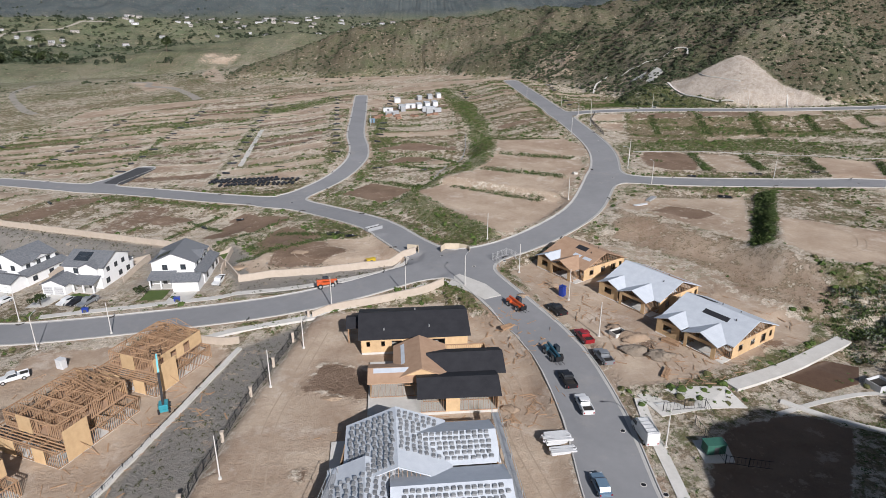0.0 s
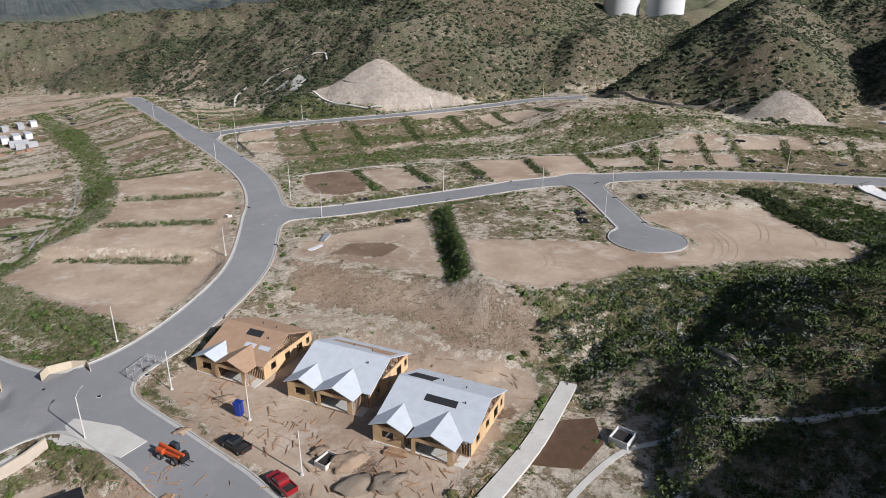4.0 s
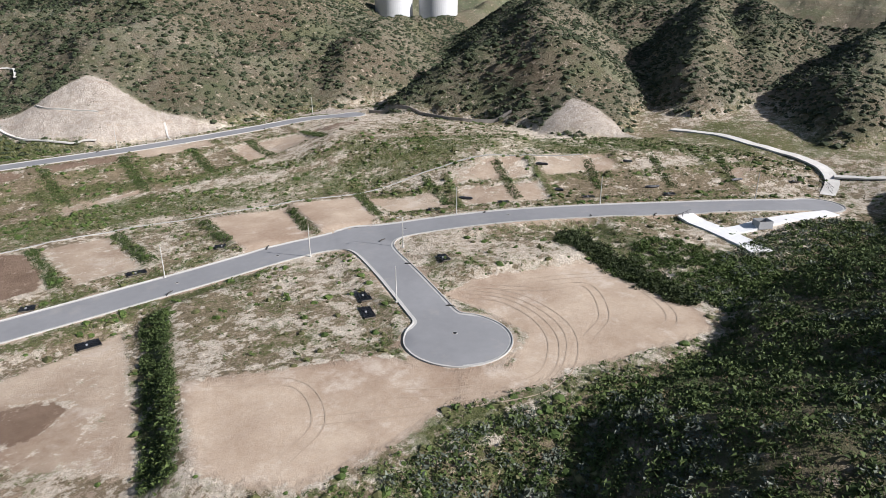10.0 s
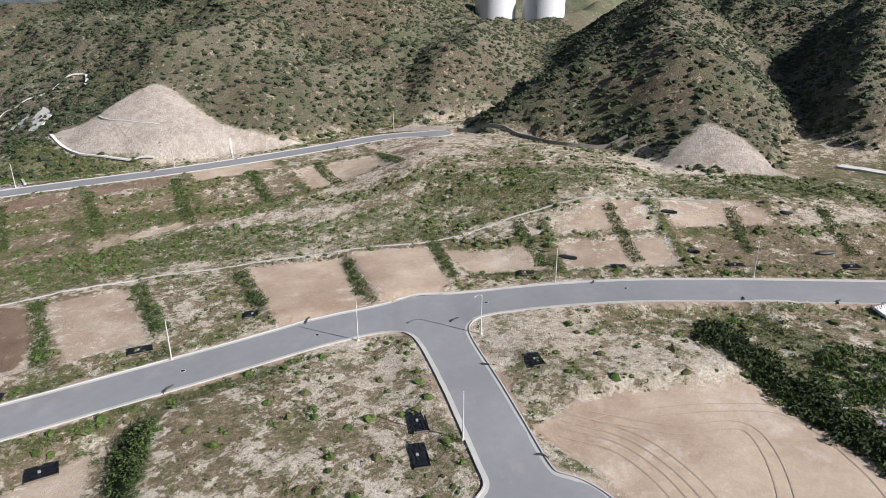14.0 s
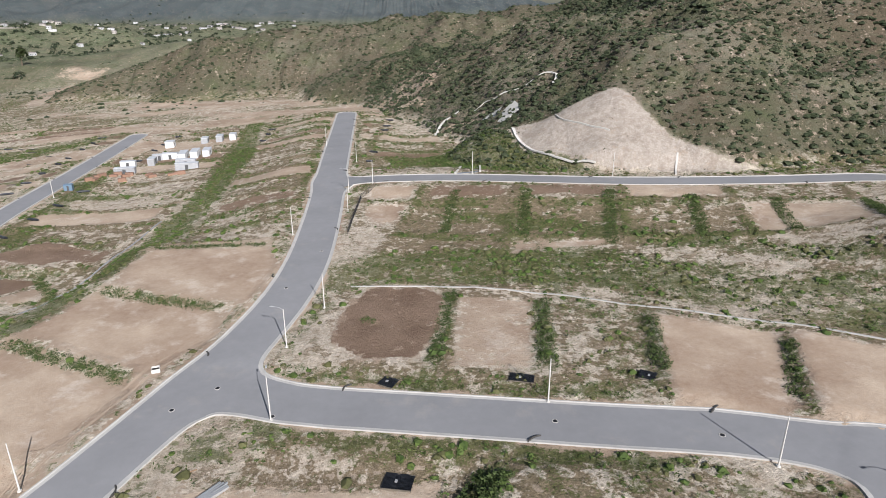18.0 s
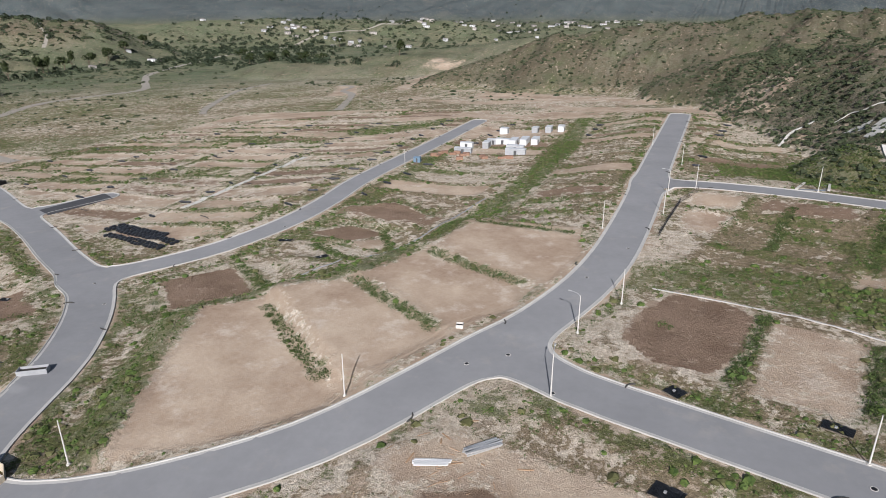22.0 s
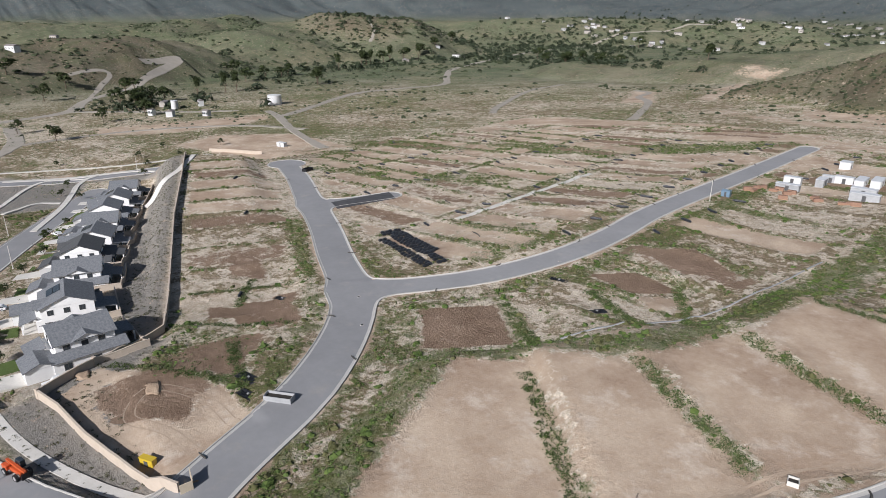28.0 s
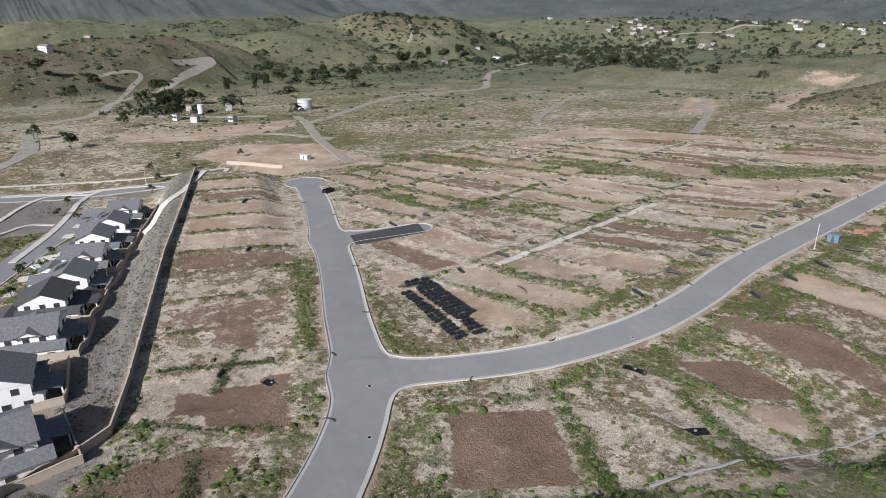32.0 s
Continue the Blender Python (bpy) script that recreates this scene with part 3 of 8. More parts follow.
def uplift(x, y):
    """Height of the natural hills and the unseen shading ridges, and how far they count."""
    z = np.full(x.shape, -60.0)
    warp = (waves(x, y, 60, 3) - 0.5) * 26 * (1 - step(np.hypot(x - 200, y - 250), 520, 700)) + (waves(x, y, 300, 3) - 0.5) * 50 * step(np.hypot(x - 200, y - 250), 520, 700)
    for fall, crest in CRESTS:
        big = crest[0][1] > 600 or crest[0][0] < -600
        d, h = near_line(x + warp * (2.5 if big else 0.7), y + warp * (2.5 if big else 0.7), np.array(crest, float))
        soft = 8.0 if not big else 40.0
        s = h - fall * (np.sqrt(d * d + soft * soft) - soft)
        m = np.maximum(z, s)
        z = m + 3.0 * np.exp(-np.abs(z - s) / 6.0) * 0.6
    # mountains beyond the valley
    far = np.hypot(x, y)
    mount = -40 + 400 * step(far, 2800, 4800) * (0.15 + 1.0 * waves(x, y, 620, 6, 0.62, True)) * step(-x + 0.35 * y, -900, 2400)
    roll = -40 + 58 * step(far, 1500, 3000) * waves(x, y, 420, 4, 0.5, True)
    back = -40 + 160 * step(x, 420, 900) * waves(x, y, 380, 4, 0.5, True)
    return np.maximum(np.maximum(z, mount), np.maximum(roll, back))


def land(x, y, full=False):
    x, y = np.asarray(x, float), np.asarray(y, float)
    z = graded(x, y)
    d = road_field(x, y)
    g = near_line(x, y, GULLY, 25)[0]
    z = z - 0.9 * np.exp(-(g / 5.5) ** 2) - 1.5 * np.exp(-(g / 1.7) ** 2) * step(-x, -125, -100)
    h = uplift(x, y)
    bumps = (waves(x, y, 52, 4, 0.5, True) - 0.55) * 17 + (waves(x + 40, y, 19, 3, 0.5, True) - 0.5) * 5
    calm = np.ones(x.shape)
    for cut in CUTS:
        calm = calm * step(near_area(x, y, cut, 30), 0, 26)
    calm = calm * step(np.hypot(x - 500, y - 468), 50, 90)
    calm = calm * (0.3 + 0.7 * step(np.maximum(np.abs(x - 122) - 42, np.abs(y - 52) - 46), 0, 24))
    near = 1 - step(np.hypot(x - 200, y - 250), 520, 700)
    wide = (waves(x, y, 240, 4, 0.5, True) - 0.55) * 34
    h = h + (bumps * near + wide * (1 - near)) * step(h - z, 2, 22) * calm
    free = step(d, 3, 14)
    for kind, _, outline in PADS:
        free = free * step(near_area(x, y, outline, 9), 0, 8)
    rise = np.maximum(h - z, 0) * free
    soft = step(rise, 0, 4)
    z = z + rise * soft
    rough = (waves(x, y, 5.0, 3) - 0.5) * 0.7 * step(d, 1, 6) * np.where(free < 0.5, 0.25, 1.0)
    z = z + rough
    return (z, d, rise, free) if full else z



# ---- the ground: one sheet to the horizon ----
def spaced(lo, hi, fine, far, grow=1.16):
    """Even steps from lo to hi, then ever wider ones out to far on both sides."""
    mid = np.arange(lo, hi + fine, fine)
    out, s = [], fine
    while (out[-1] if out else 0) < far:
        reach = out[-1] if out else 0
        s = min(s * grow, 9 if reach < 620 else 22 if reach < 1700 else 95)
        out.append((out[-1] if out else 0) + s)
    out = np.array(out)
    return np.concatenate([lo - out[::-1], mid, mid[-1] + out])


GX, GY = spaced(-260, 290, 1.5, 4500), spaced(2, 520, 1.5, 4500)
gx, gy = np.meshgrid(GX, GY, indexing="ij")
fx, fy = gx.ravel(), gy.ravel()
gz, gd, grise, gfree = land(fx, fy, True)
ground_z = gz - 0.35 * (gd < -1.4)
nx, ny = len(GX), len(GY)
idx = np.arange(nx * ny).reshape(nx, ny)
quads = np.stack([idx[:-1, :-1], idx[1:, :-1], idx[1:, 1:], idx[:-1, 1:]], -1).reshape(-1, 4)
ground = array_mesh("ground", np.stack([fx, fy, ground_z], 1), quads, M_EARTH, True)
tagged(ground, "graded tan earth with scrub, building lots and green hills", "ground", kind="structure")

GREEN_BANDS = [  # strips of lush growth on the slopes: half width, line
    (5.5, [(16, 172), (2, 192), (-4, 208), (2, 226), (18, 241), (24, 262), (26, 290), (28, 330), (24, 400), (14, 470), (8, 540)]),
    (11.0, [(86, 262), (110, 264), (135, 262), (160, 246), (180, 232), (200, 224)]),
    (12.0, [(180, 234), (205, 224), (235, 202), (262, 178), (288, 150)]),
    (3.5, [(108, 300), (140, 285), (175, 262), (205, 240), (240, 205)]),
    (3.5, [(52, 188), (62, 200), (72, 206), (90, 203)]),
    (5.0, [(89, 128), (104, 124), (125, 124), (140, 116), (160, 103)]),
    (4.0, [(64, 102), (76, 112), (84, 120)]),
    (7.0, [(196, 146), (190, 128), (196, 106)]),
    (12.0, [(100, 372), (125, 352), (150, 340)]),
    (7.0, [(-60, 262), (-72, 272), (-60, 285), (-45, 280), (-48, 262)]),
    (12.0, [(-120, 330), (-160, 310), (-200, 300), (-235, 330)]),
    (14.0, [(-60, 470), (-120, 420), (-200, 380), (-260, 350)]),
    (4.0, [(-38, 206), (-22, 214), (-10, 208)]),
    (2.6, [(76, 219), (86, 218), (98, 215), (128, 209)]),
    (2.2, [(73, 222), (77, 240), (79, 262)]),
    (3.0, [(62, 200), (80, 203), (104, 199), (134, 192)]),
    (2.4, [(-34, 222), (-24, 244), (-4, 233), (-14, 213), (-34, 222)]),
    (2.2, [(-20, 268), (-8, 284), (6, 280)]),
    (2.2, [(-20, 292), (-8, 308), (12, 297)]),
    (3.4, [(-28, 246), (-20, 276), (-20, 320), (-28, 390)]),
    (2.6, [(-10, 164), (-25, 186), (-45, 206), (-72, 219), (-120, 237)]),
    (3.0, [(4, 168), (-6, 186), (-20, 204), (-36, 217)]),
    (22.0, [(304, 140), (314, 112), (332, 60)]),
    (9.0, [(278, 146), (292, 140), (300, 112)]),
    (4.0, [(-66, 262), (-84, 290), (-92, 330), (-97, 372)]),
]
HEDGES = [  # rows of shrubs between the lots: half width, ends
    (1.0, (-52, 164.5), (-40, 172.5)), (1.2, (-39, 173), (-29, 180)), (0.8, (-64, 180), (-45, 201)), (0.7, (-81, 190), (-69, 213)),
    (1.6, (9, 219), (38, 200)), (1.5, (21, 235), (49, 221)), (1.5, (30, 256), (58, 246)), (1.1, (32, 281), (60, 282)),
    (1.2, (163, 221), (155, 205)), (1.3, (143, 233), (138, 214)), (1.5, (184, 216), (173, 197)), (1.5, (205, 208), (191, 187)),
    (1.5, (224, 194), (206, 173)), (1.4, (244, 172), (228, 159)), (1.3, (259, 156), (243, 143)), (1.3, (274, 140), (257, 129)),
    (1.8, (155, 303), (147, 272)), (1.8, (176, 295), (169, 269)), (1.7, (196, 288), (190, 266)), (1.5, (216, 280), (208, 258)),
    (1.5, (106, 250), (101, 221)), (1.7, (124, 244), (120, 218)), (1.4, (111, 315), (106, 287)), (1.7, (132, 310), (126, 280)),
    (1.4, (-21, 243), (2, 232)), (1.5, (-10, 262), (12, 252)), (1.3, (2, 280), (16, 262)), (1.3, (-47, 187), (-24, 180)),
    (1.0, (-80, 206), (-66, 196)), (2.4, (190, 150), (178, 118)), (2.8, (84, 147), (108, 193)),
]


GARDEN = [(102, 376), (110, 354), (126, 343), (150, 333), (160, 327), (141, 345), (134, 362), (122, 386)]
SPOTS = [[(-47, 171), (-52, 180), (-46, 192), (-38, 188), (-33, 182), (-40, 175)], [(-69, 191), (-64, 196), (-58, 193), (-62, 188)], [(-65, 207), (-61, 210), (-46, 202), (-48, 198)],   # wet brown soil
    [(-42, 160), (-30, 159), (-22, 168), (-30, 176), (-44, 172)], [(-56, 192), (-48, 199), (-62, 205), (-68, 198)], [(-88, 204), (-80, 209), (-96, 215), (-102, 209)], [(66, 180), (78, 172), (86, 176), (74, 186)], [(-20, 108), (-6, 104), (-10, 94), (-24, 98)], [(28, 96), (36, 104), (34, 112), (28, 108)],
]
SCRAPES = [  # scraped pale earth beyond the lots
    [(-466, 250), (-456, 283), (-454, 318), (-449, 377), (-423, 366), (-391, 304), (-427, 244)],
    [(-219, 677), (-263, 787), (-278, 873), (-223, 732), (-196, 654)],
    [(-300, 885), (-300, 915), (-255, 918), (-260, 885)],
    [(-328, 740), (-300, 730), (-242, 640), (-230, 625), (-262, 625), (-300, 700)],
    [(-340, 270), (-360, 300), (-330, 340), (-250, 345), (-250, 290)],
    [(-120, 490), (-60, 478), (20, 492), (110, 488), (112, 508), (20, 512), (-70, 520)],
    [(-250, 460), (-160, 500), (-150, 520), (-260, 500)],
]
DRYBANK = [(58, 181), (71, 165), (81, 146), (88, 132), (90, 123), (85, 119), (71, 129), (72, 141), (62.6, 152.6), (53, 166)]
MULCH = [(39.5, 70), (44, 80), (49, 84), (59, 87), (64, 86), (68, 83), (62, 74), (52, 60), (43, 52)]
GRAVELS = [[(-236, 160), (-262, 160), (-318, 165), (-306, 200), (-290, 228), (-262, 245), (-250, 248), (-240, 236), (-280, 216), (-286, 206), (-240, 190)], [(-66, 178), (-80, 183), (-150, 207), (-262, 249), (-256, 232), (-150, 194), (-84, 170)]]
# rows of lots: corner, turn, width, length, area
LOTS = [
    (-37, 236, 7, 16, 47, [(-58, 240), (-130, 262), (-225, 300), (-262, 380), (-215, 470), (-140, 528), (-52, 525), (-48, 400), (-42, 330), (-38, 270)]),
    (30, 284, 2, 15.5, 36, [(33, 284), (66, 284), (62, 380), (56, 480), (22, 480), (30, 380), (36, 320)]),
    (-26, 250, 0, 17, 44, [(-24, 250), (14, 248), (20, 300), (20, 400), (8, 480), (-38, 480), (-34, 390), (-28, 320), (-22, 275)]),
    (-64, 178, -20, 40, 18, [(-62, 206), (-52, 190), (-66, 182), (-250, 246), (-232, 266), (-190, 264), (-120, 238)]),
    (88, 268, -14, 22, 30, [(84, 268), (84, 326), (150, 312), (200, 298), (236, 292), (232, 262), (190, 262), (150, 272)]),
    (182, 214, -42, 18, 28, [(182, 214), (176, 190), (205, 168), (250, 122), (282, 126), (262, 160), (228, 196)]),
    (78, 342, -3, 16, 40, [(80, 344), (104, 340), (112, 400), (104, 480), (70, 480), (76, 400)]),
]


def line_share(x, y, half, pts, soft=3.0):
    d = near_line(x, y, np.array([(p[0], p[1], 0) for p in pts], float), half + soft + 1)[0]
    return 1 - step(d, half - soft, half + soft)


def covers(x, y, d, rise, free):
    """How much of each kind of cover lies at a place."""
    out = {k: np.zeros(x.shape) for k in ("bare", "brown", "green", "scrub", "gravel", "chaparral", "far", "mountain", "cut")}
    out["berm"] = np.zeros(x.shape)
    n1, n2 = waves(x, y, 34, 4), waves(x + 90, y, 9, 3)
    out["scrub"] = np.clip(0.50 + 1.15 * (n1 - 0.5) + 0.5 * (n2 - 0.5), 0, 1)
    out["green"] = np.clip(0.19 + 0.8 * (waves(x, y + 70, 48, 4) - 0.5) + 0.6 * (n2 - 0.5), 0, 1)
    # rows of trial lots in the dry west part
    dry = step(-x + 0.1 * (y - 250), 25, 70) * step(y, 235, 262) * (1 - step(y, 470, 540)) * (1 - step(-x, 190, 260))
    east = step(x, -40, -30) * step(y, 300, 330) * (1 - step(y, 480, 520)) * (1 - step(x, 120, 150))
    out["green"] *= 1 - 0.75 * dry
    out["scrub"] *= 1 - 0.5 * dry
    for ox, oy, turn, w, l, area in LOTS:
        inside = 1 - step(near_area(x, y, area, 6), -2, 1)
        c, s = math.cos(radians(turn)), math.sin(radians(turn))
        u, v = ((x - ox) * c + (y - oy) * s) / l, (-(x - ox) * s + (y - oy) * c) / w
        i, j = np.floor(u).astype(int), np.floor(v).astype(int)
        tone = LATTICE[(i * 7 + 3) % 256, (j * 13 + 5) % 256]
        other = LATTICE[(i * 11 + 9) % 256, (j * 5 + 1) % 256]
        eu, ev = np.minimum(u - i, 1 - u + i) * l, np.minimum(v - j, 1 - v + j) * w
        edge = (1 - step(np.minimum(eu, ev) + 1.6 * (n2 - 0.5), 0.7, 1.7)) * inside
        strip_ = inside * step(other, 0.35, 0.55) * (1 - step(np.abs(ev * np.where(v - j > 0.5, 1, 9) - 2.2) + 1.5 * (n2 - 0.5), 0.9, 2.0))
        out["green"] = np.maximum(out["green"] * (1 - inside * (0.1 + 0.5 * tone)), np.maximum(edge * np.clip(2.6 * waves(x + 200, y, 22, 3) - 0.95, 0.0, 0.75), 0.8 * strip_ * np.clip(2.4 * waves(x, y + 400, 18, 3) - 0.6, 0, 1)))
        out["scrub"] = np.clip(out["scrub"] + inside * (other - 0.6) * 0.45 + edge * 0.35, 0, 1)
        out["brown"] = np.maximum(out["brown"], inside * (tone > 0.72) * (0.42 + 0.5 * n1) * step(np.minimum(eu, ev) + 3.0 * (n2 - 0.5), 2.0, 5.0))
        out["bare"] = np.maximum(out["bare"], inside * (tone < 0.42) * np.clip(1.4 * waves(x, y + 30, 12, 3) - 0.10, 0, 0.75) * step(np.minimum(eu, ev), 1, 4))
        out["berm"] = np.maximum(out["berm"], edge)
    far = step(np.hypot(x + 20, y - 250) + 60 * (n1 - 0.5), 470, 820)
    out["far"] = far * 0.9
    # scraped earth at the site's end and out in the valley
    end = step(y, 395, 430) * (1 - step(y, 490, 540)) * step(x, -330, -240) * (1 - step(x, 120, 150))
    out["bare"] = np.maximum(out["bare"], end * np.clip(2.0 * waves(x, y * 2.2, 46, 4) - 0.92, 0, 0.6))
    for area in SCRAPES:
        out["bare"] = np.maximum(out["bare"], (1 - step(near_area(x, y, area, 20), -4, 6)) * np.clip(1.5 * waves(x, y, 30, 3) - 0.05, 0, 1))
    foot = step(y + 0.35 * x, 500, 540) * (1 - step(y + 0.35 * x, 575, 615)) * step(x, -190, -120) * (1 - step(x, 90, 130))
    out["bare"] = np.maximum(out["bare"], foot * np.clip(2.0 * waves(x, y * 2.5, 40, 4) - 0.55, 0, 0.85) * (1 - step(rise, 0.5, 3)))
    out["far"] *= 1 - out["bare"]
    out["green"] = np.maximum(out["green"], 0.55 * far * waves(x, y, 160, 3))
    wild = np.maximum(step(y, 488, 530), step(-x, 235, 280) * step(y, 225, 260)) * (1 - far) * (1 - out["bare"])
    out["green"] = np.maximum(out["green"], wild * np.clip(0.18 + 1.3 * (waves(x, y, 70, 4) - 0.28), 0, 0.85))
    out["scrub"] = np.maximum(out["scrub"], wild * np.clip(0.3 + 1.0 * (waves(x + 50, y, 40, 4) - 0.3), 0, 0.9))
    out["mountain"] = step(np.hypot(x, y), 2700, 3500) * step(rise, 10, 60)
    hill = step(rise, 1.0, 5.0)
    out["chaparral"] = hill * (1 - 0.75 * step(np.hypot(x, y), 700, 1100)) * (0.75 + 0.25 * n1)
    for hx, hy, near_, far_ in ((-890, 285, 90, 170), (-1137, 939, 100, 190), (-960, 380, 60, 130)):
        thick = (1 - step(np.hypot(x - hx, y - hy), near_, far_)) * step(waves(x, y, 120, 3), 0.30, 0.45)
        out["far"] = out["far"] * (1 - 0.85 * thick)
        out["chaparral"] = np.maximum(out["chaparral"], 0.9 * thick)
    for k_, (half, pts) in enumerate(GREEN_BANDS):
        out["green"] = np.maximum(out["green"], line_share(x, y, half, pts) * np.clip((0.60 if k_ in (0, 8) else 0.36) + 0.62 * n1 + 0.5 * (n2 - 0.5), 0, 1))
    for half, a, b in HEDGES:
        out["green"] = np.maximum(out["green"], line_share(x, y, half, (a, b), 1.0) * 0.55)
    south = step(x, 88, 104) * (1 - step(near_area(x, y, [(88, 116), (104, 121), (140, 115), (158, 104), (200, 103), (250, 96), (300, 60), (300, -80), (80, -80), (70, 60), (100, 92)], 40), -4, 6))
    out["green"] = np.maximum(out["green"], south * (0.22 + 0.6 * n1))
    out["chaparral"] *= 1 - 0.45 * south * step(x, 60, 90) * (1 - step(x, 230, 290))
    out["scrub"] = np.maximum(out["scrub"], south * 0.95)
    garden = 1 - step(near_area(x, y, GARDEN, 8), -1.5, 1.5)
    out["chaparral"], out["green"] = out["chaparral"] * (1 - garden), np.maximum(out["green"], 0.9 * garden)
    worked = np.zeros(x.shape)
    for kind, level, outline in PADS:
        e = near_area(x, y, outline, 8)
        inside = 1 - step(e, -1.4, 0.8)
        wide = 1 - step(e, -1.0, 4.0)
        for k in ("green", "scrub"):
            keep = {"bare": 0.0, "brown": 0.25, "pond": 0.1, "pale": 0.5, "work": 0.0, "scrub": 1.12, "gravel": 0.0, "bank": 0.55, "plant": 0.7, "yard": 0.3}[kind]
            out[k] = out[k] * (1 - inside * (1 - keep))
        if kind == "bare":
            out["bare"] = np.maximum(out["bare"], inside)
        elif kind == "brown":
            out["brown"] = np.maximum(out["brown"], inside * 1.2)
        elif kind == "pond":
            low = 1.25 - 1.25 * step(e, -2.6, -0.6)
            out["bare"] = np.maximum(out["bare"], inside * 0.35)
            out["brown"] = np.maximum(out["brown"], np.maximum(low, inside * 0.45) * (1 - step(y + 6 * (n2 - 0.5), 249, 255)))
        elif kind == "pale":
            out["bare"] = np.maximum(out["bare"], inside * 0.55)
        elif kind == "work":
            out["bare"] = np.maximum(out["bare"], inside * (0.70 + 0.3 * n1))
            worked = np.maximum(worked, wide)
            out["brown"] = np.maximum(out["brown"], inside * np.clip(1.8 * waves(x, y, 11, 3) - 0.80, 0, 0.7))
            out["bare"] = np.where(out["brown"] > 0.5, out["bare"] * 0.35, out["bare"])
        elif kind == "gravel":
            out["gravel"] = np.maximum(out["gravel"], inside)
        elif kind == "yard":
            out["gravel"] = np.maximum(out["gravel"], inside * np.clip(2.4 * waves(x, y, 14, 3) - 0.6, 0, 0.9))
        elif kind == "bank":
            out["brown"] = np.maximum(out["brown"], inside * 0.35)
            out["bare"] = np.maximum(out["bare"], inside * 0.28)
    for spot in SPOTS:
        wet = np.clip(1.3 * (1 - step(near_area(x, y, spot, 8) + 5 * (n2 - 0.5), -2, 2)), 0, 1)
        out["brown"] = np.maximum(out["brown"], wet * 0.9)
        out["bare"] = out["bare"] * (1 - wet)
    for strip in GRAVELS:
        e = 1 - step(near_area(x, y, strip, 5), -1, 1)
        out["gravel"] = np.maximum(out["gravel"], e)
        out["green"], out["scrub"] = out["green"] * (1 - e), out["scrub"] * (1 - e)
    # dusty strip along the roads by the bare lots, and the cut faces
    out["bare"] = np.maximum(out["bare"], 0.55 * (1 - step(near_area(x, y, [(44, 190), (66, 262), (60, 286), (30, 282), (-4, 213), (20, 168)]), 0, 2)) * (1 - out["green"]))
    for cut in CUTS:
        e = near_area(x, y, cut)
        c = 1 - step(e, -1.6, 1.6)
        out["cut"] = np.maximum(out["cut"], c)
        out["chaparral"], out["green"], out["scrub"] = out["chaparral"] * (1 - c), out["green"] * (1 - c), out["scrub"] * (1 - c)
    out["green"] = np.maximum(out["green"], (1 - step(d, 2.0, 6.0)) * step(d, 0.6, 1.6) * np.clip(1.5 * n1 - 0.35, 0, 0.7) * (1 - out["bare"]) * (1 - worked))
    dry = 1 - step(near_area(x, y, DRYBANK, 10) + 3 * (n2 - 0.5), -1, 1.5)
    for k in ("green", "bare", "brown"):
        out[k] = out[k] * (1 - dry)
    out["scrub"] = np.maximum(out["scrub"] * (1 - dry), dry * 0.93)
    out["bare"] = np.maximum(out["bare"], dry * (0.34 + 0.25 * n1))
    mulch = 1 - step(near_area(x, y, MULCH, 6), -1, 1)
    for k in ("green", "scrub", "bare", "chaparral", "gravel"):
        out[k] = out[k] * (1 - mulch)
    out["brown"] = np.maximum(out["brown"], mulch)
    verge = (1 - step(d, 0.3, 1.6)) * 0.6
    out["bare"] = np.maximum(out["bare"], verge * (n2 > 0.45))
    return out


COVERS = covers(fx, fy, gd, grise, gfree)
gz = gz + 0.45 * COVERS.pop("berm") * step(gd, 1.5, 4.0) * (1 - COVERS["bare"])
ground.data.attributes["position"].data.foreach_set("vector", np.stack([fx, fy, gz - 0.35 * (gd < -1.4)], 1).astype(np.float32).ravel())
FIELDS = {"z": gz, "d": gd, "rise": grise, "free": gfree, **COVERS}


def sample(x, y, *keys):
    """Fields of the ground at many places, read from its grid."""
    x, y = np.asarray(x, float), np.asarray(y, float)
    i, j = np.clip(np.searchsorted(GX, x) - 1, 0, nx - 2), np.clip(np.searchsorted(GY, y) - 1, 0, ny - 2)
    u, v = (x - GX[i]) / (GX[i + 1] - GX[i]), (y - GY[j]) / (GY[j + 1] - GY[j])
    out = []
    for k in keys:
        f = FIELDS[k].reshape(nx, ny)
        out.append((f[i, j] * (1 - u) + f[i + 1, j] * u) * (1 - v) + (f[i, j + 1] * (1 - u) + f[i + 1, j + 1] * u) * v)
    return out if len(keys) > 1 else out[0]


def at(x, y):
    """The ground's height at one place."""
    return float(sample([x], [y], "z")[0])


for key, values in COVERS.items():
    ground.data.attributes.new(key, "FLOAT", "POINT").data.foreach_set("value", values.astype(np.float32))


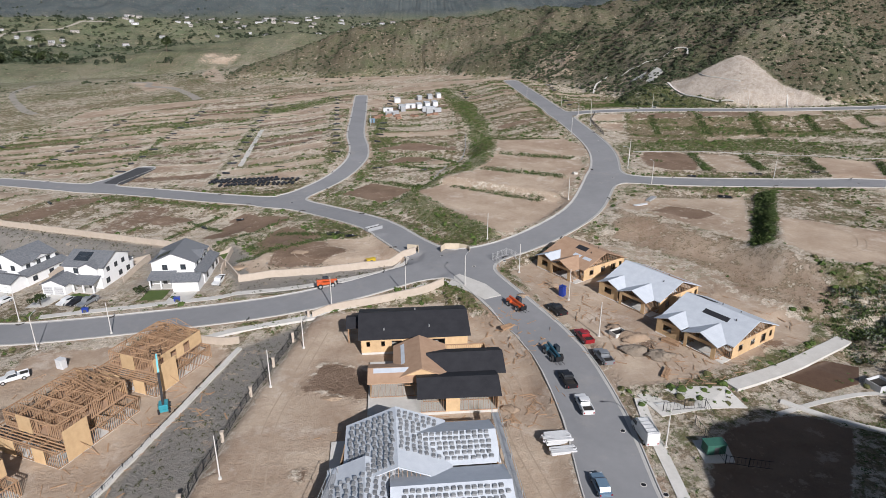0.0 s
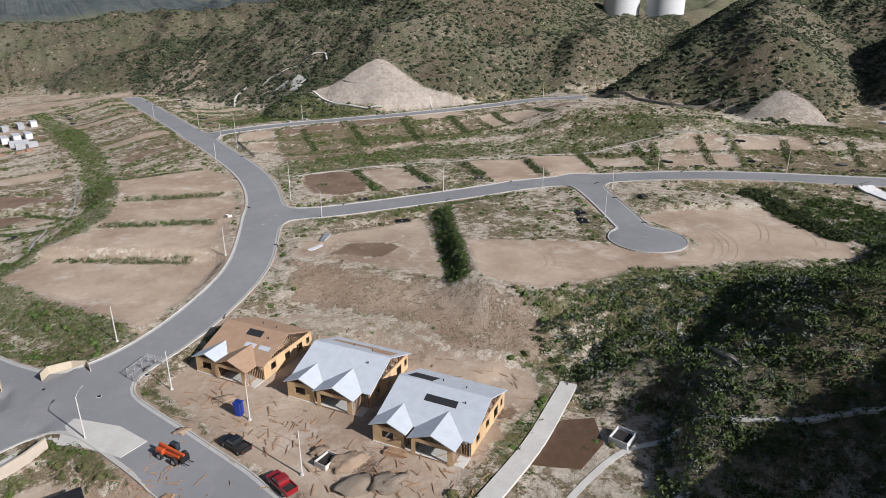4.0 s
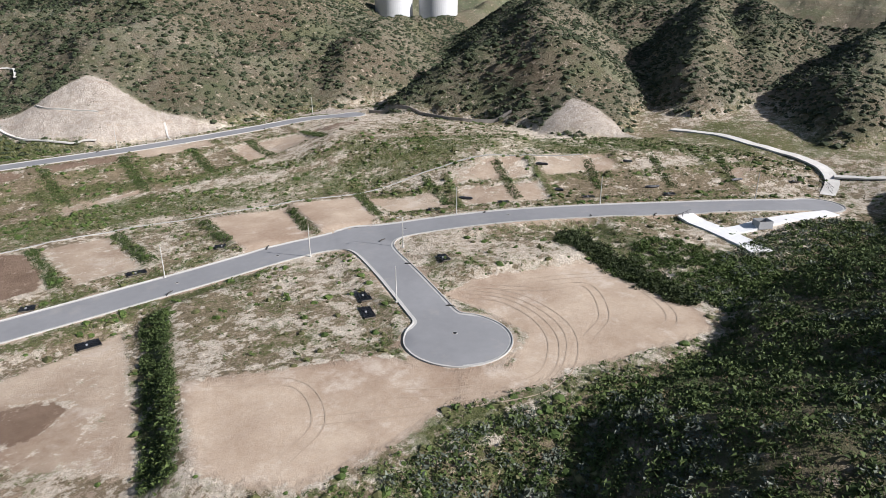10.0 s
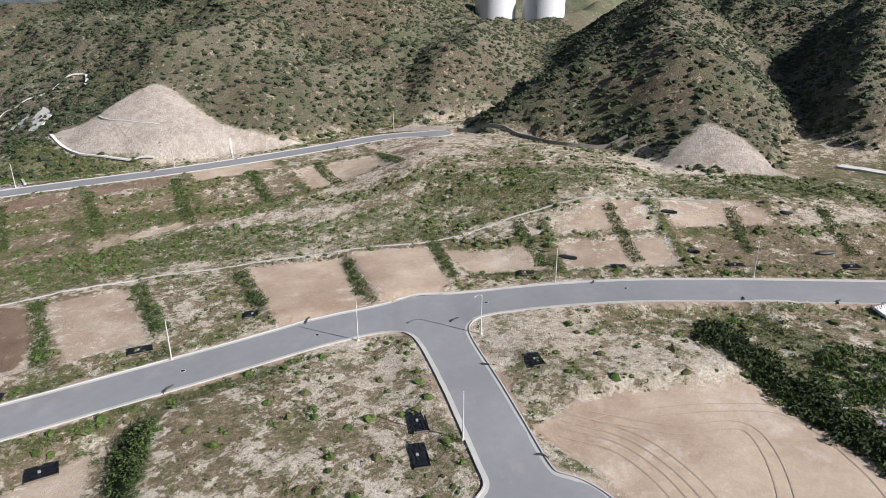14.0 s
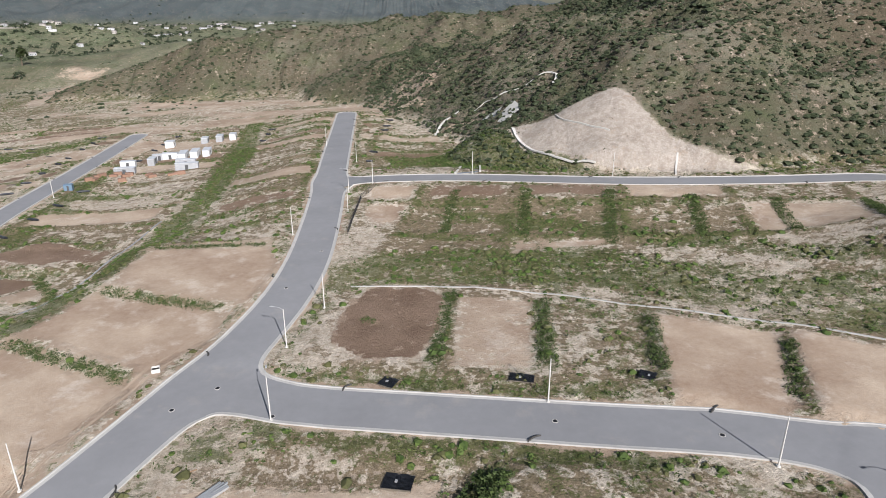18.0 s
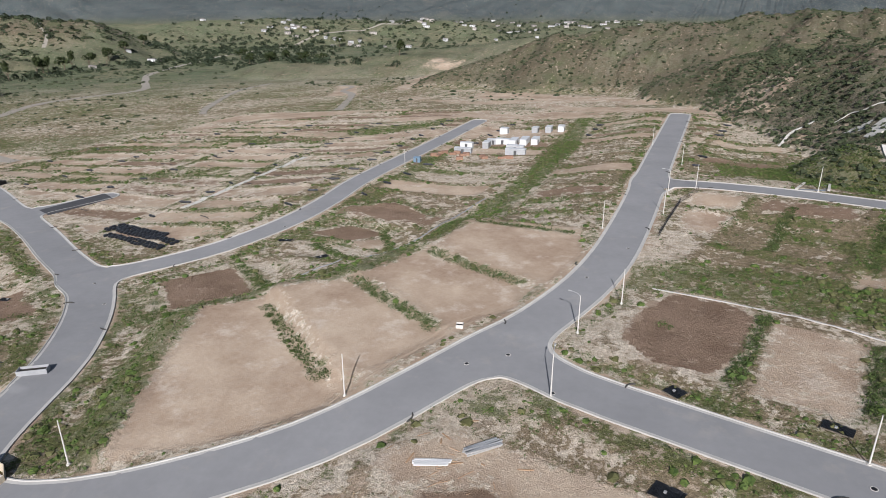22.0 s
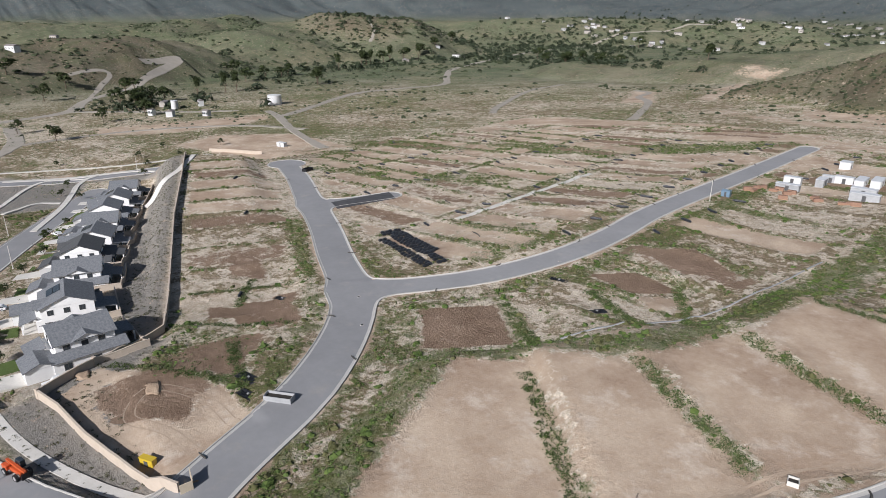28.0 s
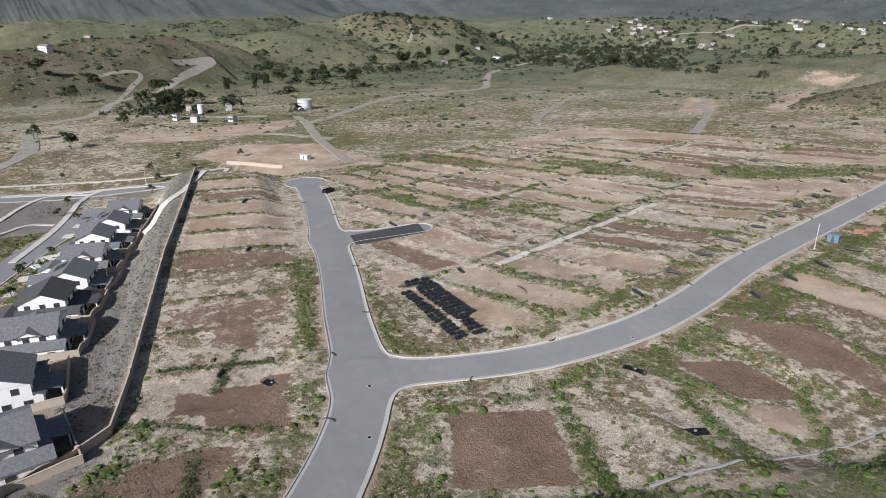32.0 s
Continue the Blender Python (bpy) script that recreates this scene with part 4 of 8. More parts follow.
# ---- roads and kerbs ----
def trace(field, x0, y0, size):
    """Cells inside the nought line of a field, cut along it, and the line itself as chains."""
    verts, index, polys, links = [], {}, [], {}

    def corner(i, j):
        key = (i, j)
        if key not in index:
            index[key] = len(verts)
            verts.append((x0 + i * size, y0 + j * size))
        return index[key]

    def cut(i, j, k, l):
        key = (min((i, j), (k, l)), max((i, j), (k, l)))
        if key not in index:
            a, b = field[i, j], field[k, l]
            s = a / (a - b)
            index[key] = len(verts)
            verts.append((x0 + (i + s * (k - i)) * size, y0 + (j + s * (l - j)) * size))
        return index[key]

    inside = field < 0
    cells = inside[:-1, :-1] | inside[1:, :-1] | inside[:-1, 1:] | inside[1:, 1:]
    for i, j in zip(*np.nonzero(cells)):
        ring = [(i, j), (i + 1, j), (i + 1, j + 1), (i, j + 1)]
        poly, ends = [], []
        for n in range(4):
            a, b = ring[n], ring[(n + 1) % 4]
            if inside[a]:
                poly.append(corner(*a))
            if inside[a] != inside[b]:
                c = cut(*a, *b)
                poly.append(c)
                ends.append((c, inside[a]))
        polys.append(poly)
        if len(ends) == 2:
            (p, out), (q, _) = ends
            links[p if out else q] = q if out else p
    chains, left = [], dict(links)
    heads = set(left) - set(left.values())
    while left:
        start = heads.pop() if heads else next(iter(left))
        chain = [start]
        while chain[-1] in left:
            chain.append(left.pop(chain[-1]))
        if len(chain) > 6:
            chains.append([verts[k] for k in chain])
    return verts, polys, chains


RX, RY, RS = -330.0, 30.0, 1.0
rx, ry = np.meshgrid(np.arange(RX, 275, RS), np.arange(RY, 490, RS), indexing="ij")
rfield = road_field(rx.ravel(), ry.ravel()).reshape(rx.shape)
rverts, rpolys, rchains = trace(rfield, RX, RY, RS)
rv = np.array(rverts)
rz = land(rv[:, 0], rv[:, 1]) + 0.06
me = bpy.data.meshes.new("road")
me.from_pydata([(x, y, z) for (x, y), z in zip(rverts, rz)], [], rpolys)
me.polygons.foreach_set("use_smooth", [True] * len(me.polygons))
me.materials.append(M_ASPHALT)
tagged(new("road", me), "grey asphalt streets, paled for haze, with dusty patches", "road", kind="structure")

for chain in rchains:
    c = np.array(chain)
    for _ in range(2):
        c[1:-1] = (c[:-2] + 2 * c[1:-1] + c[2:]) / 4
    t = np.gradient(c, axis=0)
    t /= np.linalg.norm(t, axis=1)[:, None] + 1e-9
    side = np.stack([t[:, 1], -t[:, 0]], 1)
    probe = road_field(c[:, 0] + side[:, 0], c[:, 1] + side[:, 1])
    if np.median(probe) < 0:
        side = -side
    z = land(c[:, 0], c[:, 1]) + 0.06
    rows = [(-0.75, 0.004), (-0.18, 0.03), (-0.15, 0.17), (0.06, 0.18), (0.10, -0.5)]
    vs = np.concatenate([np.stack([c[:, 0] + o * side[:, 0], c[:, 1] + o * side[:, 1], z + h], 1) for o, h in rows])
    n = len(c)
    fs = np.array([(k * n + i, k * n + i + 1, (k + 1) * n + i + 1, (k + 1) * n + i) for k in range(len(rows) - 1) for i in range(n - 1)])
    tagged(array_mesh("kerb", vs, fs, M_KERB), "pale concrete kerb and gutter along the asphalt", "kerb", kind="structure")


def ribbon(name, pts, half, material, thick=0.12, label="", category="path", kind="structure", smooth=True, lift=0.10):
    """A flat strip laid over the ground."""
    c = smooth_line([(p[0], p[1], 0) for p in pts], 2.0)[:, :2] if smooth else np.array([p[:2] for p in pts], float)
    t = np.gradient(c, axis=0)
    t /= np.linalg.norm(t, axis=1)[:, None] + 1e-9
    s = np.stack([t[:, 1], -t[:, 0]], 1) * half
    l, r = c - s, c + s
    z = np.maximum(np.maximum(sample(l[:, 0], l[:, 1], "z"), sample(r[:, 0], r[:, 1], "z")), sample(c[:, 0], c[:, 1], "z")) + lift
    n = len(c)
    vs = np.concatenate([np.c_[l, z - thick - 0.4], np.c_[l, z], np.c_[r, z], np.c_[r, z - thick - 0.4]])
    fs = [(k * n + i, k * n + i + 1, (k + 1) * n + i + 1, (k + 1) * n + i) for k in range(3) for i in range(n - 1)]
    fs += [(0, n, 2 * n, 3 * n), (n - 1, 4 * n - 1, 3 * n - 1, 2 * n - 1)]
    return tagged(array_mesh(name, vs, np.array(fs), material), label, category, kind=kind)


def wall_line(name, pts, high, thick, material, label, smooth=False, cap=True, pillar=0.0, step_m=3.0):
    """A wall that follows the ground, with a coping and pillars."""
    c = smooth_line([(p[0], p[1], 0) for p in pts], step_m)[:, :2] if smooth else np.concatenate(
        [np.linspace(a[:2], b[:2], max(2, int(math.dist(a[:2], b[:2]) / step_m)), endpoint=False) for a, b in zip(pts[:-1], pts[1:])] + [np.array([pts[-1][:2]])])
    t = np.gradient(c, axis=0)
    t /= np.linalg.norm(t, axis=1)[:, None] + 1e-9
    s = np.stack([t[:, 1], -t[:, 0]], 1)
    z = sample(c[:, 0], c[:, 1], "z")
    n = len(c)

    def strip(nm, w, lo, hi, mat, parent):
        l, r = c - s * w, c + s * w
        vs = np.concatenate([np.c_[l, z + lo], np.c_[l, z + hi], np.c_[r, z + hi], np.c_[r, z + lo]])
        fs = [(k * n + i, k * n + i + 1, (k + 1) * n + i + 1, (k + 1) * n + i) for k in range(3) for i in range(n - 1)]
        fs += [(0, n, 2 * n, 3 * n), (n - 1, 4 * n - 1, 3 * n - 1, 2 * n - 1)]
        ob = array_mesh(nm, vs, np.array(fs), mat)
        if parent:
            ob.parent = parent
        return ob

    body = tagged(strip(name, thick / 2, -0.6, high, material, None), label, "wall", kind="structure")
    if cap:
        strip("coping", thick / 2 + 0.05, high + 0.003, high + 0.09, material, body)
    if pillar:
        first = None
        for k in range(0, n, max(1, int(pillar / step_m))):
            if first is None:
                bm = bmesh.new()
                slab(bm, -0.28, 0.28, -0.28, 0.28, -0.6, high + 0.22)
                slab(bm, -0.34, 0.34, -0.34, 0.34, high + 0.224, high + 0.34)
                first = part("pillar", bm, material, body)
                ob = first
            else:
                ob = new("pillar", first.data)
                ob.parent = body
            ob.location = (c[k, 0], c[k, 1], z[k])
            ob.rotation_euler = (0, 0, math.atan2(t[k, 1], t[k, 0]))
    return body


# ---- growth ----
def clump(seed, n, flat=1.0):
    """A loose ball of leaf patches: each patch a triangle."""
    r = np.random.RandomState(seed)
    a = r.rand(n) * 2 * np.pi
    h = r.rand(n) ** 0.7
    rad = np.sqrt(1 - (h * 0.92) ** 2) * (0.55 + 0.45 * r.rand(n))
    c = np.stack([rad * np.cos(a), rad * np.sin(a), h * flat * (0.75 + 0.4 * r.rand(n))], 1)
    tri = r.normal(size=(n, 3, 3))
    out = c / (np.linalg.norm(c, axis=1)[:, None] + 1e-6)
    tri -= 0.75 * (tri * out[:, None, :]).sum(2, keepdims=True) * out[:, None, :]
    tri *= 0.34
    return (c[:, None, :] + tri).reshape(-1, 3)


def bush(seed, rings, leaves_, size, flat=0.9):
    """A lumpy crown of small faces with loose sprays standing out of it."""
    r = np.random.RandomState(seed)
    n, pts, tri = 3 + rings, [], []
    for k in range(rings):
        a = k / rings * 1.45
        for i in range(n):
            w = (i + 0.5 * k + 0.35 * r.rand()) / n * 2 * np.pi
            q = 0.5 + 0.75 * r.rand()
            pts.append((np.cos(a) * np.cos(w) * q, np.cos(a) * np.sin(w) * q, (np.sin(a) * 0.9 - 0.05) * flat * (0.6 + 0.6 * r.rand())))
    pts.append((0.1 * r.rand(), 0.1 * r.rand(), flat * (0.8 + 0.2 * r.rand())))
    for k in range(rings - 1):
        for i in range(n):
            j = (i + 1) % n
            tri += [(k * n + i, k * n + j, (k + 1) * n + i), (k * n + j, (k + 1) * n + j, (k + 1) * n + i)]
    tri += [((rings - 1) * n + i, (rings - 1) * n + (i + 1) % n, rings * n) for i in range(n)]
    pts = np.array(pts)
    body = pts[np.array(tri)].reshape(-1, 3)
    pick = body.reshape(-1, 3, 3).mean(1)[r.randint(0, len(tri), leaves_)]
    sprays = (pick * (0.95 + 0.25 * r.rand(leaves_))[:, None])[:, None, :] + r.normal(size=(leaves_, 3, 3)) * size
    return np.concatenate([body, sprays.reshape(-1, 3)])


def spray(seed, n):
    """A loose crown of many small leaf patches."""
    r = np.random.RandomState(seed)
    v = r.normal(size=(n, 3))
    v[:, 2] = np.abs(v[:, 2])
    v *= ((0.55 + 0.5 * r.rand(n)) / np.linalg.norm(v, axis=1))[:, None]
    v += 0.22 * np.sin(3.1 * v[:, [1, 2, 0]] + seed)
    return (v[:, None, :] * (1, 1, 0.85) + r.normal(size=(n, 3, 3)) * 0.19).reshape(-1, 3)


LUMPS = [bush(120 + s, 2, 7, 0.24) for s in range(8)]
CROWNS = [spray(140 + s, 54) for s in range(6)]
SPRAYS = [spray(180 + s, 28) for s in range(6)]
THIN = [spray(160 + s, 18) for s in range(6)]
CLUMPS = [clump(s, 15) for s in range(6)]
SHRUBS = [clump(90 + s, 10) for s in range(6)]
TUFTS = [clump(20 + s, 6, 0.7) for s in range(5)]
BUSHES = [clump(40 + s, 46, 1.0) for s in range(4)]


def strew(name, x, y, size, tall, material, label, shapes, seed, z=None):
    """Many clumps as one mesh."""
    r = np.random.RandomState(seed)
    z = sample(x, y, "z") if z is None else z
    vs = []
    kind = r.randint(0, len(shapes), len(x))
    turn = r.rand(len(x)) * 6.283
    for k, s in enumerate(shapes):
        m = kind == k
        c, sn = np.cos(turn[m])[:, None], np.sin(turn[m])[:, None]
        p = np.stack([s[None, :, 0] * c - s[None, :, 1] * sn, s[None, :, 0] * sn + s[None, :, 1] * c, np.broadcast_to(s[None, :, 2], (m.sum(), len(s)))], 2)
        p = p * np.stack([size[m], size[m], size[m] * tall], 1)[:, None, :] + np.stack([x[m], y[m], z[m] - 0.05], 1)[:, None, :]
        vs.append(p.reshape(-1, 3))
    vs = np.concatenate(vs)
    ob = array_mesh(name, vs, np.arange(len(vs)).reshape(-1, 3), material)
    return tagged(ob, label, "plants", kind="stuff")


def scatter(n, box, seed):
    r = np.random.RandomState(seed)
    return box[0] + r.rand(n) * (box[1] - box[0]), box[2] + r.rand(n) * (box[3] - box[2]), r


def keep(arrays, mask):
    return [a[mask] for a in arrays]


# low scrub and grass tufts over the graded site
x, y, r = scatter(640000, (-262, 285, 55, 520), 1)
z, d, rise, free, *cs = sample(x, y, "z", "d", "rise", "free", *COVERS)
cv = dict(zip(COVERS, cs))
open_ = (d > 0.7) & (cv["bare"] < 0.3) & (cv["cut"] < 0.3) & (cv["gravel"] < 0.2) & (rise < 2.5)
u = r.rand(len(x))
spots = waves(x + 11, y, 5.0, 3, 0.6)
m = open_ & (u < np.clip(0.02 + 0.9 * (cv["scrub"] - 0.25) * (spots - 0.38) * 2.2, 0.01, 0.6) * (1 - cv["brown"]))
xs, ys, zs = keep((x, y, z), m)
strew("scrub", xs, ys, 0.16 + 0.45 * r.rand(m.sum()) ** 3, 0.8, M_SCRUB, "low grey-green scrub on bare tan earth", TUFTS, 2, zs)
m = open_ & (u > 0.6) & (u < 0.6 + np.clip(1.3 * (cv["green"] - 0.10) * (spots - 0.25) * 1.6, 0, 0.39))
xs, ys, zs = keep((x, y, z), m)
strew("weeds", xs, ys, 0.2 + 0.6 * r.rand(m.sum()) ** 2.0, 0.8, M_GREEN, "lush green weeds on the slopes and lot edges", SHRUBS, 3, zs)

# rows of shrubs between the lots
hx, hy, hs = [], [], []
r = np.random.RandomState(5)
for half, a, b in HEDGES:
    n = int(math.dist(a, b) * half * 6.0)
    s, o = r.rand(n), (r.rand(n) * 2 - 1) * half * 0.95
    dx, dy = (b[0] - a[0]) / math.dist(a, b), (b[1] - a[1]) / math.dist(a, b)
    hx.append(a[0] + s * (b[0] - a[0]) - o * dy)
    hy.append(a[1] + s * (b[1] - a[1]) + o * dx)
    hs.append(0.35 + 0.5 * r.rand(n))
hx, hy, hs = map(np.concatenate, (hx, hy, hs))
strew("hedge_row", hx, hy, hs, 0.9, M_MIXED, "dark green shrub rows between dirt lots", THIN, 6)

# bright planted shrubs beside the cut face
x, y, r = scatter(5200, (98, 165, 326, 392), 27)
m = near_area(x, y, GARDEN, 2) < 0
xs, ys = keep((x, y), m)
strew("planted_shrubs", xs, ys, 0.4 + 0.5 * r.rand(m.sum()), 0.8, M_GREEN, "bright green shrubs planted beside the cut face", THIN, 28)

# the thick hedge down the terrace bank
r = np.random.RandomState(61)
n = 210
s_, o_ = r.rand(n), (r.rand(n) * 2 - 1) * 2.3
strew("tall_hedge", 84 + 24 * s_ - o_ * 0.887, 147 + 46 * s_ + o_ * 0.462, 0.45 + 1.0 * r.rand(n) ** 1.5, 0.7, M_MIXED, "tall dense dark green hedge down the bank", CROWNS, 62)

# larger shrubs where the growth is lush
x, y, r = scatter(120000, (-150, 285, 60, 440), 21)
z, d, rise, free, *cs = sample(x, y, "z", "d", "rise", "free", *COVERS)
cv = dict(zip(COVERS, cs))
m = (d > 1.2) & (cv["bare"] < 0.2) & (cv["brown"] < 0.4) & (cv["gravel"] < 0.2) & (rise < 2.5) & (r.rand(len(x)) < np.clip((1.5 * (cv["green"] - 0.30) + 0.05) * (waves(x, y, 7, 3) - 0.25) * 2.2, 0.01, 0.5))
xs, ys, zs = keep((x, y, z), m)
strew("low_shrubs", xs, ys, 0.35 + 0.85 * r.rand(m.sum()) ** 2.5, 0.7, M_GREEN, "rounded green shrubs on the weedy slopes", THIN, 22, zs)

# single round shrubs dotted over the weedy lots and slopes
x, y, r = scatter(130000, (-262, 285, 90, 520), 25)
z, d, rise, *cs = sample(x, y, "z", "d", "rise", *COVERS)
cv = dict(zip(COVERS, cs))
m = (d > 1.0) & (cv["bare"] < 0.3) & (cv["brown"] < 0.4) & (cv["gravel"] < 0.2) & (cv["cut"] < 0.3) & (rise < 2.5) & (r.rand(len(x)) < np.clip((0.9 * (cv["green"] - 0.08) + 0.22 * cv["scrub"]) * (waves(x + 33, y, 9, 3) - 0.30) * 2.6, 0.006, 0.7))
xs, ys, zs = keep((x, y, z), m)
big_ = r.rand(m.sum())
part_ = r.rand(m.sum()) < 0.45
for pick, mat_, lab in ((part_, M_OLIVE, "olive round shrubs dotted over pale earth"), (~part_, M_GREEN, "green round shrubs dotted over pale earth")):
    strew("round_shrubs", xs[pick], ys[pick], 0.35 + 0.75 * big_[pick] ** 2.2, 0.85, mat_, lab, LUMPS, 26, zs[pick])

# a lone bush in the wet lot
r = np.random.RandomState(67)
strew("pond_bush", 89 + r.normal(size=16) * 0.8, 237.5 + r.normal(size=16) * 0.8, 0.4 + 0.4 * r.rand(16), 0.9, M_GREEN, "small green bush in the wet brown lot", THIN, 68)

# dry grass on the bank above the new houses
x, y, r = scatter(9000, (50, 92, 115, 183), 23)
m = near_area(x, y, DRYBANK, 4) < 0
xs, ys = keep((x, y), m)
strew("dry_grass", xs, ys, 0.2 + 0.3 * r.rand(m.sum()), 0.7, M_DRY, "dry brown grass on the bank", TUFTS, 24)

# the lush bank beside the bare lot, and the slope below it
r = np.random.RandomState(63)
n = 520
s_, o_ = r.rand(n), r.normal(size=n) * 1.7
strew("bank_shrubs", 192 - 17 * s_ + o_ * 0.9, 151 - 38 * s_ - o_ * 0.4, 0.7 + 0.7 * r.rand(n), 0.9, M_HEDGE, "dense dark shrubs along the steep bank", CROWNS, 64)
n = 520
strew("slope_shrubs", 178 + 24 * r.rand(n), 103 + 30 * r.rand(n) ** 1.2, 0.6 + 0.6 * r.rand(n), 0.8, M_GREEN, "lush green shrubs below the spillway", CROWNS, 65)

# hill chaparral: thick on the slopes that turn from the sun, scattered on the others
def facing(x, y):
    z0, zx, zy = sample(x, y, "z"), sample(x + 5, y, "z"), sample(x, y + 5, "z")
    return ((zx - z0) * -0.36 + (zy - z0) * 0.93) / 5


def brush(n, box, seed, name, low, high, shapes, label, share, material=None):
    x, y, r = scatter(n, box, seed)
    z, rise, cut = sample(x, y, "z", "rise", "cut")
    shade = step(-facing(x, y), -0.25, 0.55)
    patch = waves(x, y, 38, 4)
    m = (rise > 1.2) & (cut < 0.3) & ~((x < 270) & (y < 125)) & (r.rand(len(x)) < share * np.clip(0.56 + 1.0 * (patch - 0.45) + 0.4 * shade, 0.38, 1.0))
    xs, ys, zs = keep((x, y, z), m)
    strew(name, xs, ys, low + (high - low) * r.rand(m.sum()) ** 2.2, 0.8, material or M_CHAP, label, shapes, seed + 1, zs)


brush(112000, (70, 520, -30, 600), 7, "chaparral", 0.45, 1.9, LUMPS, "dark olive chaparral bushes over the hillsides", 0.9)
brush(90000, (70, 440, -30, 520), 71, "low_chaparral", 0.4, 1.0, TUFTS, "low grey-green brush between the hillside bushes", 0.8, M_CHAP)
brush(30000, (70, 440, -30, 520), 77, "hill_sage", 0.5, 1.2, TUFTS, "pale grey sage between the hillside bushes", 0.7, M_SAGE)
# shrubs straying onto the cut faces
x, y, r = scatter(9000, (128, 300, 165, 372), 73)
rim = np.minimum(np.minimum(np.abs(near_area(x, y, CUTS[0], 30)), np.abs(near_area(x, y, CUTS[1], 30))), np.abs(near_area(x, y, CUTS[2], 30)))
m = (sample(x, y, "cut") > 0.3) & (r.rand(len(x)) < np.clip(3.0 * (waves(x, y, 12, 3) - 0.55) + 0.55 * (1 - step(rim, 0.5, 5.0)), 0.02, 0.6))
xs, ys = keep((x, y), m)
strew("cut_shrubs", xs, ys, 0.3 + 0.7 * r.rand(m.sum()) ** 2, 0.8, M_CHAP, "small shrubs dotted over the pale cut face", TUFTS, 74)

# the shaded slope with big sage and dark bushes by the gully
x, y, r = scatter(30000, (75, 250, 28, 125), 9)
z, d, rise, free = sample(x, y, "z", "d", "rise", "free")
g = near_line(x, y, GULLY)[0]
south = (rise > 0.8) | ((g < 16) & (free > 0.5))
u = r.rand(len(x))
m = south & (u < 0.34 + 0.45 * waves(x, y, 22, 3))
xs, ys, zs = keep((x, y, z), m)
strew("dark_bushes", xs, ys, 0.5 + 1.1 * r.rand(m.sum()) ** 2.2, 0.8, M_MIXED, "dense green bushes on the shaded gully slope", SPRAYS, 10, zs)
m = south & (u > 0.80) & (u < 0.86)
xs, ys, zs = keep((x, y, z), m)
strew("dry_brush", xs, ys, 0.4 + 0.5 * r.rand(m.sum()), 0.7, M_DRY, "dry brown brush among the green bushes", THIN, 14, zs)
m = south & (u > 0.915) & (waves(x, y, 30, 3) > 0.42)
xs, ys, zs = keep((x, y, z), m)
strew("sage", xs, ys, 0.6 + 0.8 * r.rand(m.sum()), 0.85, M_SAGE, "silvery sage bushes on the gully slope", CROWNS, 11, zs)

# the low ridge beyond the site's end
brush(16000, (-230, 330, 540, 800), 15, "ridge_brush", 0.8, 2.1, LUMPS, "dark brush over the low ridge beyond the site", 0.7)
# weeds and scrub over the rough ground west and north of the lots
x, y, r = scatter(110000, (-620, 130, 180, 760), 17)
z, rise, bare = sample(x, y, "z", "rise", "bare")
m = ((x < -262) | (y > 520)) & (rise < 2) & (bare < 0.3) & (r.rand(len(x)) < np.clip(2.6 * (waves(x, y, 40, 4) - 0.40), 0.05, 0.8))
xs, ys, zs = keep((x, y, z), m)
strew("rough_scrub", xs, ys, 0.5 + 1.0 * r.rand(m.sum()) ** 2, 0.6, M_GREEN, "patchy green scrub over rough ground", TUFTS, 18, zs)

# far slopes and the valley
x, y, r = scatter(45000, (-1700, 500, 180, 2000), 12)
thick = np.maximum(1 - step(np.hypot(x + 880, y - 290), 90, 190), 1 - step(np.hypot(x + 1137, y - 939), 110, 200))
m = (np.hypot(x, y - 200) > 380) & (r.rand(len(x)) < np.clip(2.0 * (waves(x, y, 110, 4) - 0.44) + 0.8 * thick, 0.02, 0.95))
xs, ys = keep((x, y), m)
dist = np.hypot(xs, ys)
strew("far_brush", xs, ys, (0.9 + 2.2 * r.rand(m.sum()) ** 2.5) * np.clip(dist / 650, 0.8, 2.2), 0.7, M_CHAP, "brush dotted over the far green hills", LUMPS, 13)


# ---- paths, walls, channels ----
ribbon("access_path", [(53, 94.5), (68, 101.5), (83.5, 111)], 1.5, M_CONCRETE, label="pale concrete drain strip beside the muddy basin", lift=0.25)
ribbon("slope_channel", [(58, 87.5), (68, 91), (78, 93), (85, 91), (90, 84), (96, 78.5), (103, 73), (108, 67.5), (113, 64)], 0.5, M_CONCRETE, label="pale concrete channel at the foot of the shaded slope", category="channel")
ribbon("terrace_drain", [(84, 254), (105, 252.5), (124, 247), (144, 237.5), (164, 227.5), (183, 217), (205, 209.5), (226, 196), (246, 175)], 0.2, M_KERB, label="narrow pale concrete drain along the foot of the bank", category="drain", lift=0.16)
ribbon("contour_ditch", [(118, 112), (113, 110.5), (108.5, 108), (106, 104), (104.5, 99), (102, 93.5), (100, 89)], 0.45, M_DITCH, label="narrow pale earth ditch round the shaded knoll", category="ditch", lift=0.15)
ribbon("hill_path", [(304, 167), (302.5, 150), (294, 134), (289.5, 121), (284, 112), (277, 107), (266, 106)], 2.0, M_CONCRETE, label="winding pale concrete access path up to the hills")
ribbon("hill_path_branch", [(279, 107), (283, 92), (296, 70)], 1.6, M_CONCRETE, label="pale concrete path along the slope")
